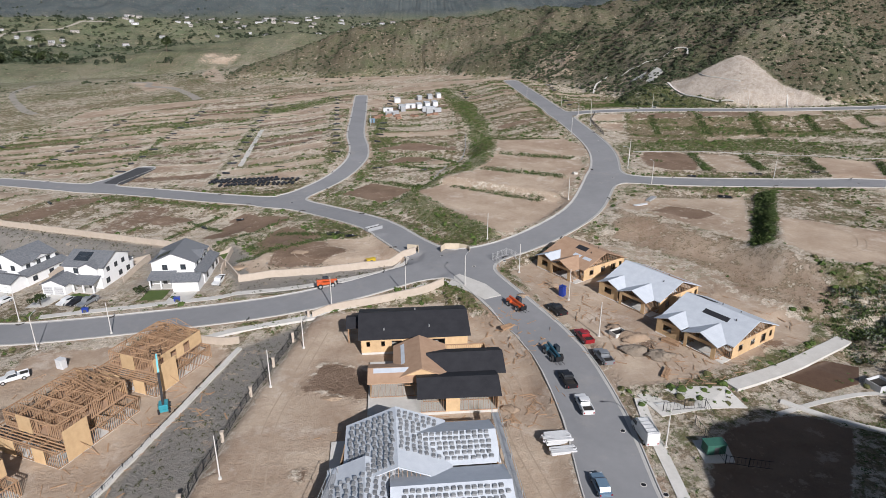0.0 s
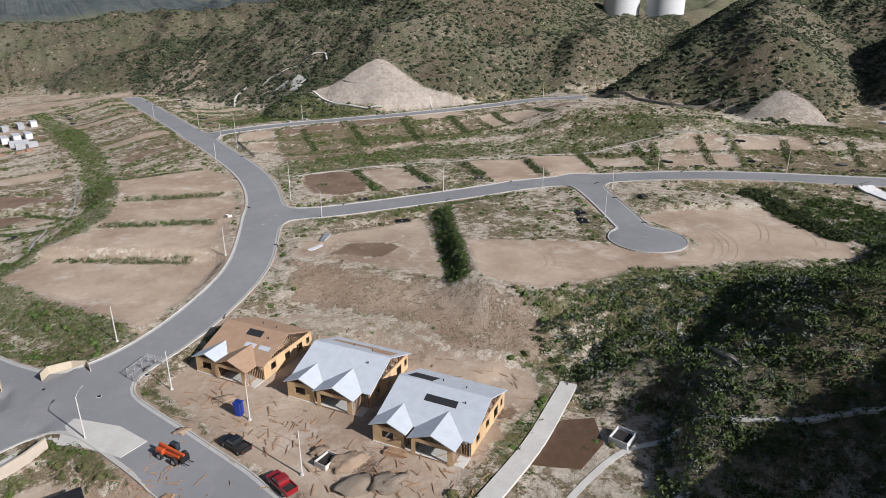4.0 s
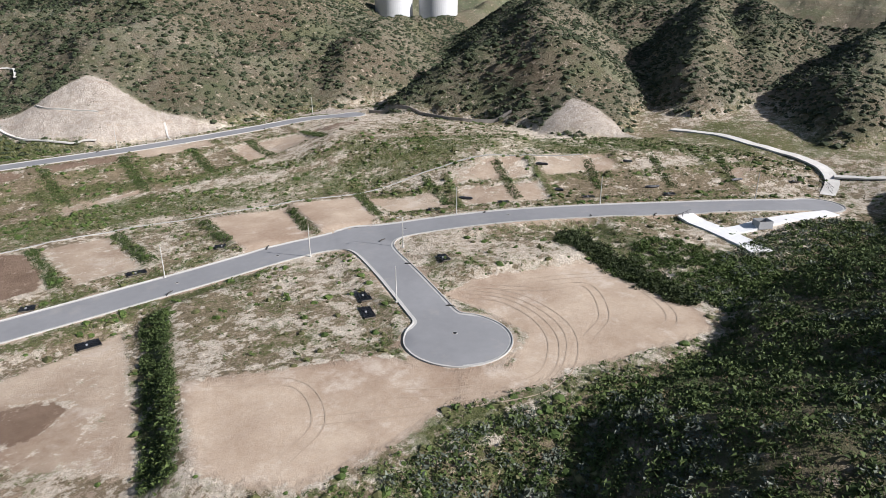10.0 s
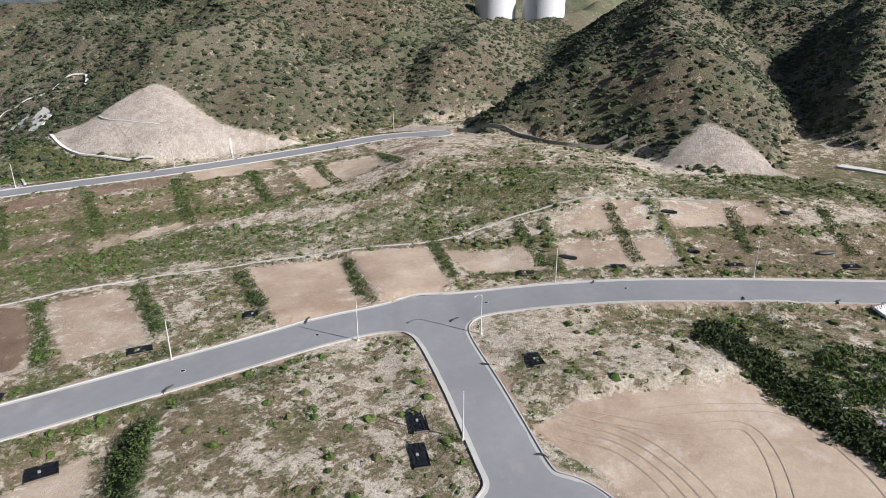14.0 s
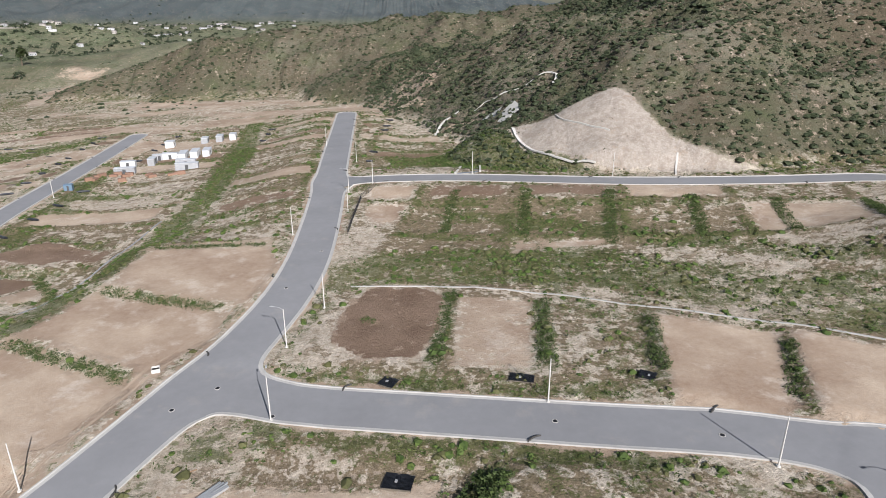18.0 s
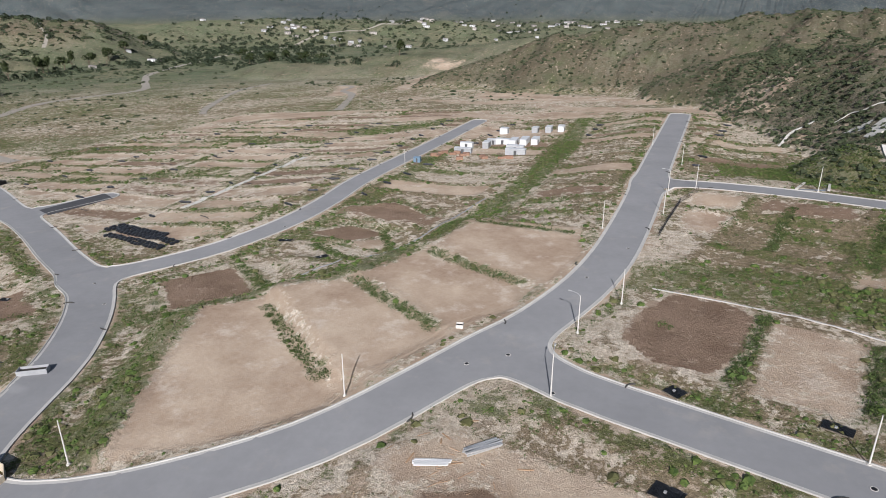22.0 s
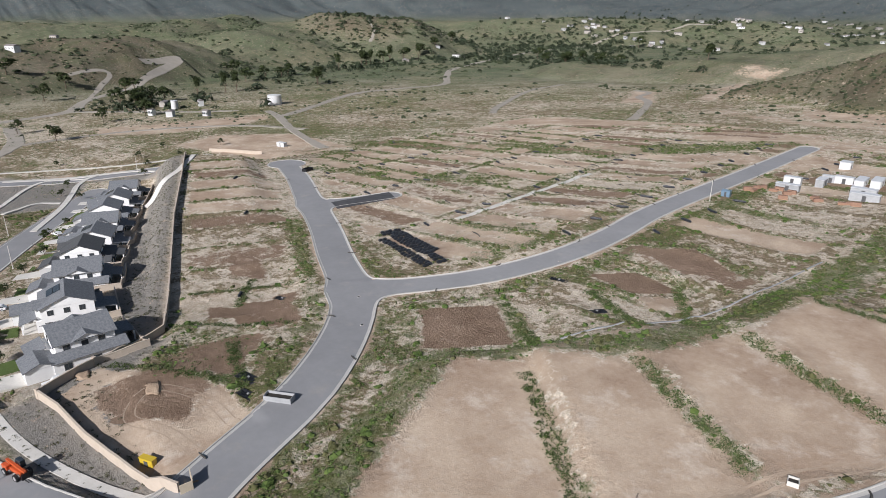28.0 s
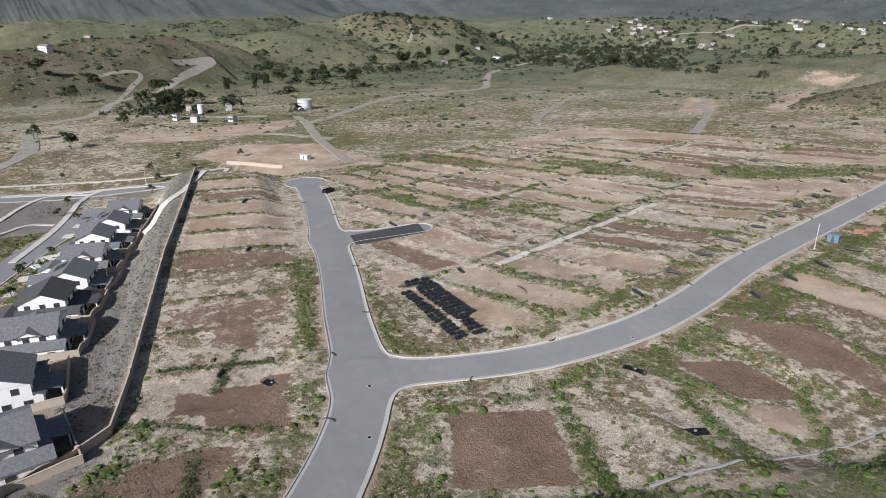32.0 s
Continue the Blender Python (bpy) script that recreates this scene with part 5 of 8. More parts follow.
ribbon("pavement_north", [(-92, 138), (-66, 141.5), (-38, 145.5), (-18, 152.5), (-5, 160)], 1.0, M_CONCRETE, label="pale concrete pavement along the kerb", category="pavement")
ribbon("pavement_south", [(-60, 122), (-36, 127), (-14, 134.5), (0, 141)], 1.0, M_CONCRETE, label="pale concrete pavement along the kerb", category="pavement")
ribbon("drain_strip", [(-83, 282), (-88, 325), (-93, 367)], 1.1, M_CONCRETE, label="long straight pale concrete drain", category="drain")
wall_line("wall_corner", [(-48, 151), (-40, 153), (-28, 155), (-14, 158.5), (-3, 162)], 1.8, 0.3, M_WALL, "tan block wall curving round the corner lot", True)
wall_line("wall_east", [(-48, 151), (-64, 178), (-80, 184), (-150, 208), (-200, 227), (-262, 250)], 1.8, 0.25, M_WALL, "tan block wall behind the white houses", False, True, 12)
wall_line("wall_far", [(-306, 277), (-276, 297)], 1.8, 0.3, M_WALL, "tan block wall at the end of the terrace")
wall_line("wall_street", [(-52, 124), (-40, 121)], 1.6, 0.25, M_WALL, "short tan block wall beside the framed houses")
wall_line("wall_bend", [(-26, 130), (-12, 134), (4, 139.5)], 1.8, 0.3, M_WALL, "tan block wall along the bend", True)
wall_line("wall_upper", [(255, 283), (262, 262), (262, 240), (275, 222)], 1.2, 0.35, M_DARKWALL, "grey retaining wall at the foot of the hill", True)
for pts, half in (([(-240, 160), (-262, 170), (-292, 181), (-302, 193), (-294, 207)], 1.0), ([(-200, 170), (-241, 187), (-287, 203), (-298, 213)], 1.2), ([(-236, 164), (-250, 178), (-247, 187)], 0.9), ([(-204, 212), (-214, 228), (-250, 250), (-296, 274)], 1.3), ([(-330, 170), (-321, 201), (-307, 234), (-297, 273)], 0.9), ([(-310, 172), (-302, 200), (-290, 232), (-262, 249)], 0.9)):
    ribbon("footpath", pts, half, M_CONCRETE, label="pale concrete footpath through the planted strip", category="path", lift=0.3)
ribbon("mulch_channel", [(60.2, 91), (66, 86), (73.8, 81.5), (77.2, 81)], 0.6, M_CONCRETE, label="pale concrete channel across the dark mulch slope", category="channel", lift=0.3)


# ---- building parts ----
def thing(name, x, y, angle, label, category, group="", z=None):
    """An empty at a thing's base, turned by angle degrees."""
    ob = new(name)
    ob.empty_display_size = 0.5
    ob.matrix_world = pose(x, y, at(x, y) if z is None else z, 0, 0, angle)
    return tagged(ob, label, category, group)


def quad_slab(bm, pts, thick):
    """A plate below four (or three) corners."""
    hi = [bm.verts.new(p) for p in pts]
    lo = [bm.verts.new((p[0], p[1], p[2] - thick)) for p in pts]
    bm.faces.new(hi)
    bm.faces.new(lo[::-1])
    for i in range(len(hi)):
        j = (i + 1) % len(hi)
        bm.faces.new((lo[i], lo[j], hi[j], hi[i]))


def plate(parent, pts, material, name="roof_plane", thick=0.16, label=""):
    bm = bmesh.new()
    quad_slab(bm, pts, thick)
    return part(name, bm, material, parent, label)


def gable(parent, x0, x1, y0, y1, z, pitch, along, mats, over=0.45, ends=(None, None), name="roof_plane"):
    """A two-sided roof over a rectangle. ends: material of each gable wall, "truss" for open timber, None for none."""
    if along == "x":
        def P(a, b, c):
            return (a, b, c)
        a0, a1, b0, b1 = x0, x1, y0, y1
    else:
        def P(a, b, c):
            return (b, a, c)
        a0, a1, b0, b1 = y0, y1, x0, x1
    bm_, half = (b0 + b1) / 2, (b1 - b0) / 2
    top, low = z + half * pitch, z - over * pitch
    e0, e1 = a0 - over, a1 + over
    made = []
    for side, mat in zip((-1, 1), mats):
        out = bm_ + side * (half + over)
        pts = [P(e0, out, low), P(e1, out, low), P(e1, bm_, top), P(e0, bm_, top)]
        if (side > 0) ^ (along != "x"):
            pts.reverse()
        made.append(plate(parent, [(p[0], p[1], p[2] + 0.16) for p in pts], mat, name))
    for a, end in zip((a0, a1), ends):
        if end == "truss":
            bm = bmesh.new()
            beam(bm, P(a, b0, z), P(a, b1, z), 0.08, 0.14)
            for s in (-1, 1):
                beam(bm, P(a, bm_ + s * half, z), P(a, bm_, top), 0.08, 0.14)
            k = b0 + 0.6
            while k < b1 - 0.3:
                h = (half - abs(k - bm_)) * pitch
                beam(bm, P(a, k, z), P(a, k, z + h), 0.06, 0.09)
                k += 0.6
            part("truss", bm, M_LUMBER, parent)
        elif end is not None:
            bm = bmesh.new()
            t = 0.09
            f = [bm.verts.new(P(a + d, b, c)) for d in (-t, t) for b, c in ((b0, z), (b1, z), (bm_, top))]
            for q in ((0, 1, 2), (5, 4, 3), (0, 3, 4, 1), (1, 4, 5, 2), (2, 5, 3, 0)):
                bm.faces.new([f[i] for i in q])
            bmesh.ops.recalc_face_normals(bm, faces=bm.faces)
            part("gable_wall", bm, end, parent)
    return made


def stud_wall(parent, a, b, z0, h, sheath=None, holes=(), pitch=0.42, seed=0):
    """An open timber wall, or one closed with boards that leave the holes (from, to, low, high) free."""
    a, b = Vector((a[0], a[1], z0)), Vector((b[0], b[1], z0))
    d = b - a
    n, way = d.length, d.normalized()
    side = Vector((-way.y, way.x, 0))
    bm = bmesh.new()
    for k in (0.05, h - 0.05, h - 0.14):
        beam(bm, a + Vector((0, 0, k)), b + Vector((0, 0, k)), 0.09, 0.14)
    s = 0.05
    while s < n:
        hole = next((q for q in holes if q[0] < s < q[1]), None)
        for lo, hi in ([(0, h)] if hole is None else [(0, hole[2]), (hole[3], h)]):
            if hi - lo > 0.1:
                beam(bm, a + way * s + Vector((0, 0, lo)), a + way * s + Vector((0, 0, hi)), 0.055, 0.10)
        s += pitch
    for q in holes:
        for zz in (q[2], q[3]):
            if 0.1 < zz < h:
                beam(bm, a + way * q[0] + Vector((0, 0, zz)), a + way * q[1] + Vector((0, 0, zz)), 0.12, 0.16)
    ob = part("stud_wall", bm, M_LUMBER, parent)
    if sheath:
        cuts = sorted({0.0, n, *[q[0] for q in holes], *[q[1] for q in holes]})
        off = side * -0.08
        for s0, s1 in zip(cuts[:-1], cuts[1:]):
            hole = next((q for q in holes if q[0] < (s0 + s1) / 2 < q[1]), None)
            for lo, hi in ([(0, h)] if hole is None else [(0, hole[2]), (hole[3], h)]):
                if hi - lo > 0.05:
                    bm = bmesh.new()
                    slab(bm, s0, s1, -0.02, 0.02, lo, hi, Matrix.Translation(a + off) @ Matrix.Rotation(math.atan2(way.y, way.x), 4, "Z"))
                    part("sheathing_board", bm, sheath, parent)
    return ob


def floor_slab(parent, x0, x1, y0, y1, z=0.0, thick=0.3, mat=None):
    bm = bmesh.new()
    slab(bm, x0, x1, y0, y1, z - thick - 0.5, z)
    return part("floor_slab", bm, mat or M_CONCRETE, parent)


def patch(parent, p, q, r, s, mat, name="roof_sheet", label=""):
    """A thin sheet between four corners that lie on a roof."""
    plate(parent, [(c[0], c[1], c[2] + 0.186) for c in (p, q, r, s)], mat, name, 0.02, label)


# ---- timber houses with roofs on ----
def ranch_house(x, y, angle, W, D, mats, label, seed):
    """One-storey timber house in build: long roof across, two gables to the street."""
    h = thing("house_in_build", x, y, angle, label, "house", "houses in build beside the street")
    e, p = 3.0, 0.40
    floor_slab(h, 0, W, 0.5, D, 0.15)
    y0 = 3.2
    stud_wall(h, (W, y0), (W, D), 0.15, e, M_SHEATH, [(2, 3.4, 0.9, 2.3), (6, 7.4, 0.9, 2.3), (9.5, 11.2, 0.4, 2.3), (12.5, 13.4, 0.9, 2.3)])
    stud_wall(h, (0, D), (0, y0), 0.15, e, M_SHEATH, [(3, 4.2, 0.9, 2.3), (8, 9.4, 0.9, 2.3)])
    stud_wall(h, (W, D), (0, D), 0.15, e, M_SHEATH, [(2, 5, 0.1, 2.3), (8, 9.5, 0.9, 2.3), (11, 12.5, 0.9, 2.3)])
    stud_wall(h, (6.0, y0), (W - 8, y0), 0.15, e)
    for k in (0.35, 0.55, 0.75):
        stud_wall(h, (0.3, y0 + (D - y0) * k), (W - 0.3, y0 + (D - y0) * k), 0.15, e, None, [(3, 4.2, 0.05, 2.2), (9, 10, 0.05, 2.2)], 0.6)
    # wing to the left, garage to the right
    stud_wall(h, (0, 0.8), (5.4, 0.8), 0.15, e, M_SHEATH if seed else None, [(1.6, 3.6, 0.9, 2.3)])
    stud_wall(h, (0, y0), (0, 0.8), 0.15, e, M_SHEATH)
    stud_wall(h, (5.4, 0.8), (5.4, y0 + 3), 0.15, e, None, [], 0.42)
    stud_wall(h, (W - 8.4, 0.4), (W - 1.6, 0.4), 0.15, e, M_SHEATH, [(0.7, 5.9, 0.02, 2.4)])
    stud_wall(h, (W - 1.6, 0.4), (W - 1.6, y0 + 2), 0.15, e)
    stud_wall(h, (W - 8.4, y0 + 2), (W - 8.4, 0.4), 0.15, e)
    stud_wall(h, (W - 1.5, y0), (W, y0), 0.15, e)
    z = 0.15 + e
    gable(h, 0, W, y0, D, z, p, "x", mats[:2], 0.5, ("truss", "truss"))
    ridge = (y0 + D) / 2
    gable(h, 0.0, 5.4, 0.8, ridge, z, p, "y", (mats[2], mats[3]), 0.5, ("truss", None))
    gable(h, W - 8.4, W - 1.6, 0.4, ridge, z, p, "y", (mats[4], mats[5]), 0.5, ("truss", None))

    def on(xx, yy):
        return (xx, yy, z + (min(yy - y0, D - yy)) * p)

    if seed == 3:
        patch(h, on(5.5, ridge - 3.2), on(11, ridge - 3.2), on(11, ridge - 2.0), on(5.5, ridge - 2.0), M_FELT)
        patch(h, on(0.5, ridge + 1), on(5, ridge + 1), on(5, ridge + 4), on(0.5, ridge + 4), M_FELT)
    if seed == 2:
        patch(h, on(W - 4.5, ridge + 1.5), on(W - 0.5, ridge + 1.5), on(W - 0.5, ridge + 4.5), on(W - 4.5, ridge + 4.5), M_PLY)
        patch(h, on(1, ridge + 3.2), on(10, ridge + 3.2), on(10, ridge + 4.8), on(1, ridge + 4.8), M_PLY)
    if seed == 1:
        for k in (1.0, 4.2):
            patch(h, on(6 + k, y0 + 2.6), on(8.4 + k, y0 + 2.6), on(8.4 + k, y0 + 3.5), on(6 + k, y0 + 3.5), M_UNDERLAY)
        patch(h, on(5.6, ridge - 2.2), on(9, ridge - 2.2), on(9, ridge - 0.8), on(5.6, ridge - 0.8), M_FELT)
    for vx, vy in ((W * 0.7, ridge + 2), (W * 0.4, ridge + 3), (W * 0.8, ridge - 2)):
        bm = bmesh.new()
        tube(bm, on(vx, vy), Vector(on(vx, vy)) + Vector((0, 0, 0.55)), 0.09)
        part("vent_pipe", bm, M_DARK, h)
    return h


U, PLY, FELT = M_UNDERLAY, M_PLY, M_FELT
ranch_house(46.0, 114.3, -57, 15.2, 17.6, (U, U, U, U, U, U), "timber house in build with pale roof underlay and open gables", 3)
ranch_house(39.0, 132.8, -56, 14.6, 17.0, (U, U, U, U, U, U), "timber house in build with pale underlay and a plywood corner", 2)
ranch_house(27.6, 149.6, -57, 13.4, 17.4, (PLY, PLY, U, U, PLY, PLY), "timber house in build with brown plywood roof and pale strips", 1)


def black_house():
    h = thing("house_in_build", -13.0, 110.8, 4.0, "timber house with black roofing felt and yellow sheathed walls", "house", "houses in build beside the street", z=0.7)
    z = 3.35
    floor_slab(h, 0, 21, 0, 12.4, 0.15)
    stud_wall(h, (0, 0), (21, 0), 0.15, 3.2, M_SHEATH, [(1.0, 1.7, 1.2, 2.4), (3.9, 4.6, 1.2, 2.4), (6.0, 8.0, 0.9, 2.4), (10.5, 12.0, 0.9, 2.4), (14.0, 16.5, 0.05, 2.4)])
    stud_wall(h, (0, 12.4), (0, 0), 0.15, 3.2, M_SHEATH, [(4, 6, 0.1, 2.4)])
    stud_wall(h, (21, 0), (21, 12.4), 0.15, 3.2, None, [(2, 4, 0.1, 2.4)])
    stud_wall(h, (21, 12.4), (0, 12.4), 0.15, 3.2, M_SHEATH)
    gable(h, 0, 21, 0, 12.4, z, 0.36, "x", (FELT, FELT), 0.6, (M_SHEATH, "truss"))
    gable(h, -2.8, 0.2, 5.0, 10.0, z - 0.1, 0.36, "x", (FELT, FELT), 0.4, ("truss", None))
    for px, py in ((-2.7, 5.1), (-2.7, 9.9)):
        bm = bmesh.new()
        slab(bm, px - 0.12, px + 0.12, py - 0.12, py + 0.12, -0.3, z - 0.1)
        part("porch_post", bm, M_LUMBER, h)
    for vx, vy in ((11, 8), (13.5, 2.0), (4.5, 1.6)):
        bm = bmesh.new()
        zz = z + min(vy, 12.4 - vy) * 0.36 + 0.1
        tube(bm, (vx, vy, zz), (vx, vy, zz + 0.5), 0.12)
        part("vent_pipe", bm, M_GALV, h)


def mid_house():
    h = thing("house_in_build", -10.2, 90.2, 3.0, "timber house in build with brown plywood and black felt roofs", "house", "houses in build beside the street", z=0.7)
    z = 3.3
    floor_slab(h, 0, 22, 0, 17, 0.15)
    stud_wall(h, (9.0, 0), (22, 0), 0.15, 3.2, None, [(5.0, 6.8, 0.05, 0.1)], 0.42)
    bm = bmesh.new()
    slab(bm, 13.2, 15.6, -0.08, 0.02, 0.15, 3.3)
    part("sheathing", bm, M_SHEATH, h)
    stud_wall(h, (0.5, 5.0), (8.5, 5.0), 0.15, 3.2, None, [(6.0, 7.4, 0.1, 2.2)])
    stud_wall(h, (0.5, 10), (0.5, 5.0), 0.15, 3.2, M_SHEATH)
    stud_wall(h, (22, 0), (22, 17), 0.15, 3.2, M_SHEATH, [(7, 8.2, 0.9, 2.3)])
    stud_wall(h, (22, 17), (5, 17), 0.15, 3.2, M_SHEATH)
    stud_wall(h, (5, 17), (5, 9), 0.15, 3.2, M_SHEATH)
    for k in (3.0, 6.0, 9.5, 13.0):
        stud_wall(h, (9.5, k), (21.5, k), 0.15, 3.2, None, [(3, 4, 0.05, 2.2), (8, 9, 0.05, 2.2)], 0.5)
    gable(h, 5.0, 14.0, 6.0, 17.0, z, 0.42, "y", (PLY, PLY), 0.5, (M_SHEATH, M_SHEATH))
    gable(h, 11.0, 24.0, 7.0, 15.0, z, 0.42, "x", (FELT, FELT), 0.5, (None, "truss"))
    gable(h, 0.5, 9.5, 5.0, 10.5, z, 0.36, "x", (PLY, PLY), 0.5, ("truss", None))
    gable(h, 9.0, 22.0, 0.0, 7.0, z, 0.36, "x", (FELT, FELT), 0.6, ("truss", M_SHEATH))
    patch(h, (1.0, 6.6, z + 0.58), (9.0, 6.6, z + 0.58), (9.0, 7.6, z + 0.94), (1.0, 7.6, z + 0.94), U)
    bm = bmesh.new()
    quad_slab(bm, [(5.9, 9.5, z + 0.58), (6.6, 9.5, z + 0.87), (6.6, 16.5, z + 0.87), (5.9, 16.5, z + 0.58)], 0.02)
    part("roof_sheet", bm, U, h)


def tile_house():
    h = thing("house_in_build", -13.6, 59.5, 4.0, "house in build with stacks of grey tiles on a pale roof", "house", "houses in build beside the street", z=0.6)
    z, p = 3.4, 0.40
    floor_slab(h, 0, 25, 0, 24, 0.15)
    for a, b in (((0.7, 2), (10.6, 2)), ((10.6, 2), (10.6, 8)), ((24.4, 4), (24.4, 23)), ((24.4, 23), (3, 23)), ((3, 23), (0.7, 2))):
        stud_wall(h, a, b, 0.15, 3.2, M_SHEATH, [(2, 3.5, 0.9, 2.3), (5.5, 7.5, 0.1, 2.3)])
    planes = [
        ((13.5, 14.0), gable(h, 3, 17.4, 10, 23, z, p, "y", (U, U), 0.5, ("truss", M_SHEATH))),
        ((0, 0), gable(h, 10.2, 24.4, 13.5, 22.5, z, p, "x", (U, U), 0.5, (None, "truss"))),
        ((0, 0), gable(h, 9.5, 24.7, 1.5, 12.0, z, p, "x", (U, U), 0.5, (None, "truss"))),
        ((0, 0), gable(h, 0.8, 10.6, 2.0, 13.0, z, p, "y", (U, U), 0.5, ("truss", None))),
    ]
    # stacks of tiles, three to a stack, in rows up the slope
    bm = bmesh.new()
    prism(bm, [(-0.30, -0.24), (0.28, -0.24), (0.30, 0.0), (0.28, 0.24), (-0.30, 0.24), (-0.26, 0.0)], 0, 0.30)
    first = part("roof_tile", bm, M_TILE, h)
    rnd = random.Random(4)
    count = 0

    def stacks(x0, x1, y0, y1, height, turn, sx, sy, keep_):
        nonlocal count
        yy = y0
        while yy < y1:
            xx = x0 + rnd.uniform(0, 0.3)
            while xx < x1:
                if keep_(xx, yy) and count < 420:
                    ob = first if count == 0 else new("roof_tile", first.data)
                    ob.parent = h
                    ob.location = (xx + rnd.uniform(-0.08, 0.08), yy + rnd.uniform(-0.08, 0.08), height(xx, yy) + 0.17)
                    ob.rotation_euler = (0, 0, turn + rnd.uniform(-0.25, 0.25))
                    count += 1
                xx += sx
            yy += sy

    stacks(3.3, 10.0, 10.5, 22.8, lambda a, b: z + (a - 3) * p, 1.57, 0.86, 0.95, lambda a, b: True)
    stacks(10.6, 17.0, 13.8, 22.8, lambda a, b: z + (17.4 - a) * p, 1.57, 0.9, 1.05, lambda a, b: (17.4 - a) > (4.5 - abs(b - 18)))
    stacks(13.5, 24.2, 13.8, 17.8, lambda a, b: z + (b - 13.5) * p, 0, 0.9, 0.75, lambda a, b: (b - 13.5) > (17.4 - a))
    stacks(10.8, 24.4, 1.9, 6.6, lambda a, b: z + (b - 1.5) * p, 0, 0.9, 0.8, lambda a, b: True)
    stacks(1.1, 5.4, 2.5, 10.0, lambda a, b: z + (a - 0.8) * p, 1.57, 1.0, 1.0, lambda a, b: True)
    stacks(6.0, 10.3, 2.5, 12.0, lambda a, b: z + (10.6 - a) * p, 1.57, 1.0, 1.0, lambda a, b: True)
    for k, (xa, ya, xb, yb) in enumerate(((25.4, 2, 25.4, 24), (-0.6, 1, 1.9, 12))):
        s = thing("scaffold", 0, 0, 0, "galvanised scaffold against the house wall", "scaffold", z=0)
        s.matrix_world = h.matrix_world
        n = 7 if k == 0 else 4
        bm = bmesh.new()
        for i in range(n):
            f = i / (n - 1)
            for o in (0, 1.0 if k == 0 else -1.0):
                px, py = xa + (xb - xa) * f + o, ya + (yb - ya) * f
                tube(bm, (px, py, -0.4), (px, py, 5.0), 0.05, n=6)
        part("standards", bm, M_GALV, s)
        bm = bmesh.new()
        for zz in (2.0, 3.9, 4.9):
            for o in (0, 1.0 if k == 0 else -1.0):
                tube(bm, (xa + o, ya, zz), (xb + o, yb, zz), 0.04, n=6)
        part("ledgers", bm, M_GALV, s)
        bm = bmesh.new()
        quad_slab(bm, [(xa, ya, 3.9), (xa + (1 if k == 0 else -1), ya, 3.9), (xb + (1 if k == 0 else -1), yb, 3.9), (xb, yb, 3.9)], 0.06)
        part("deck", bm, M_GALV, s)


black_house()
mid_house()
tile_house()


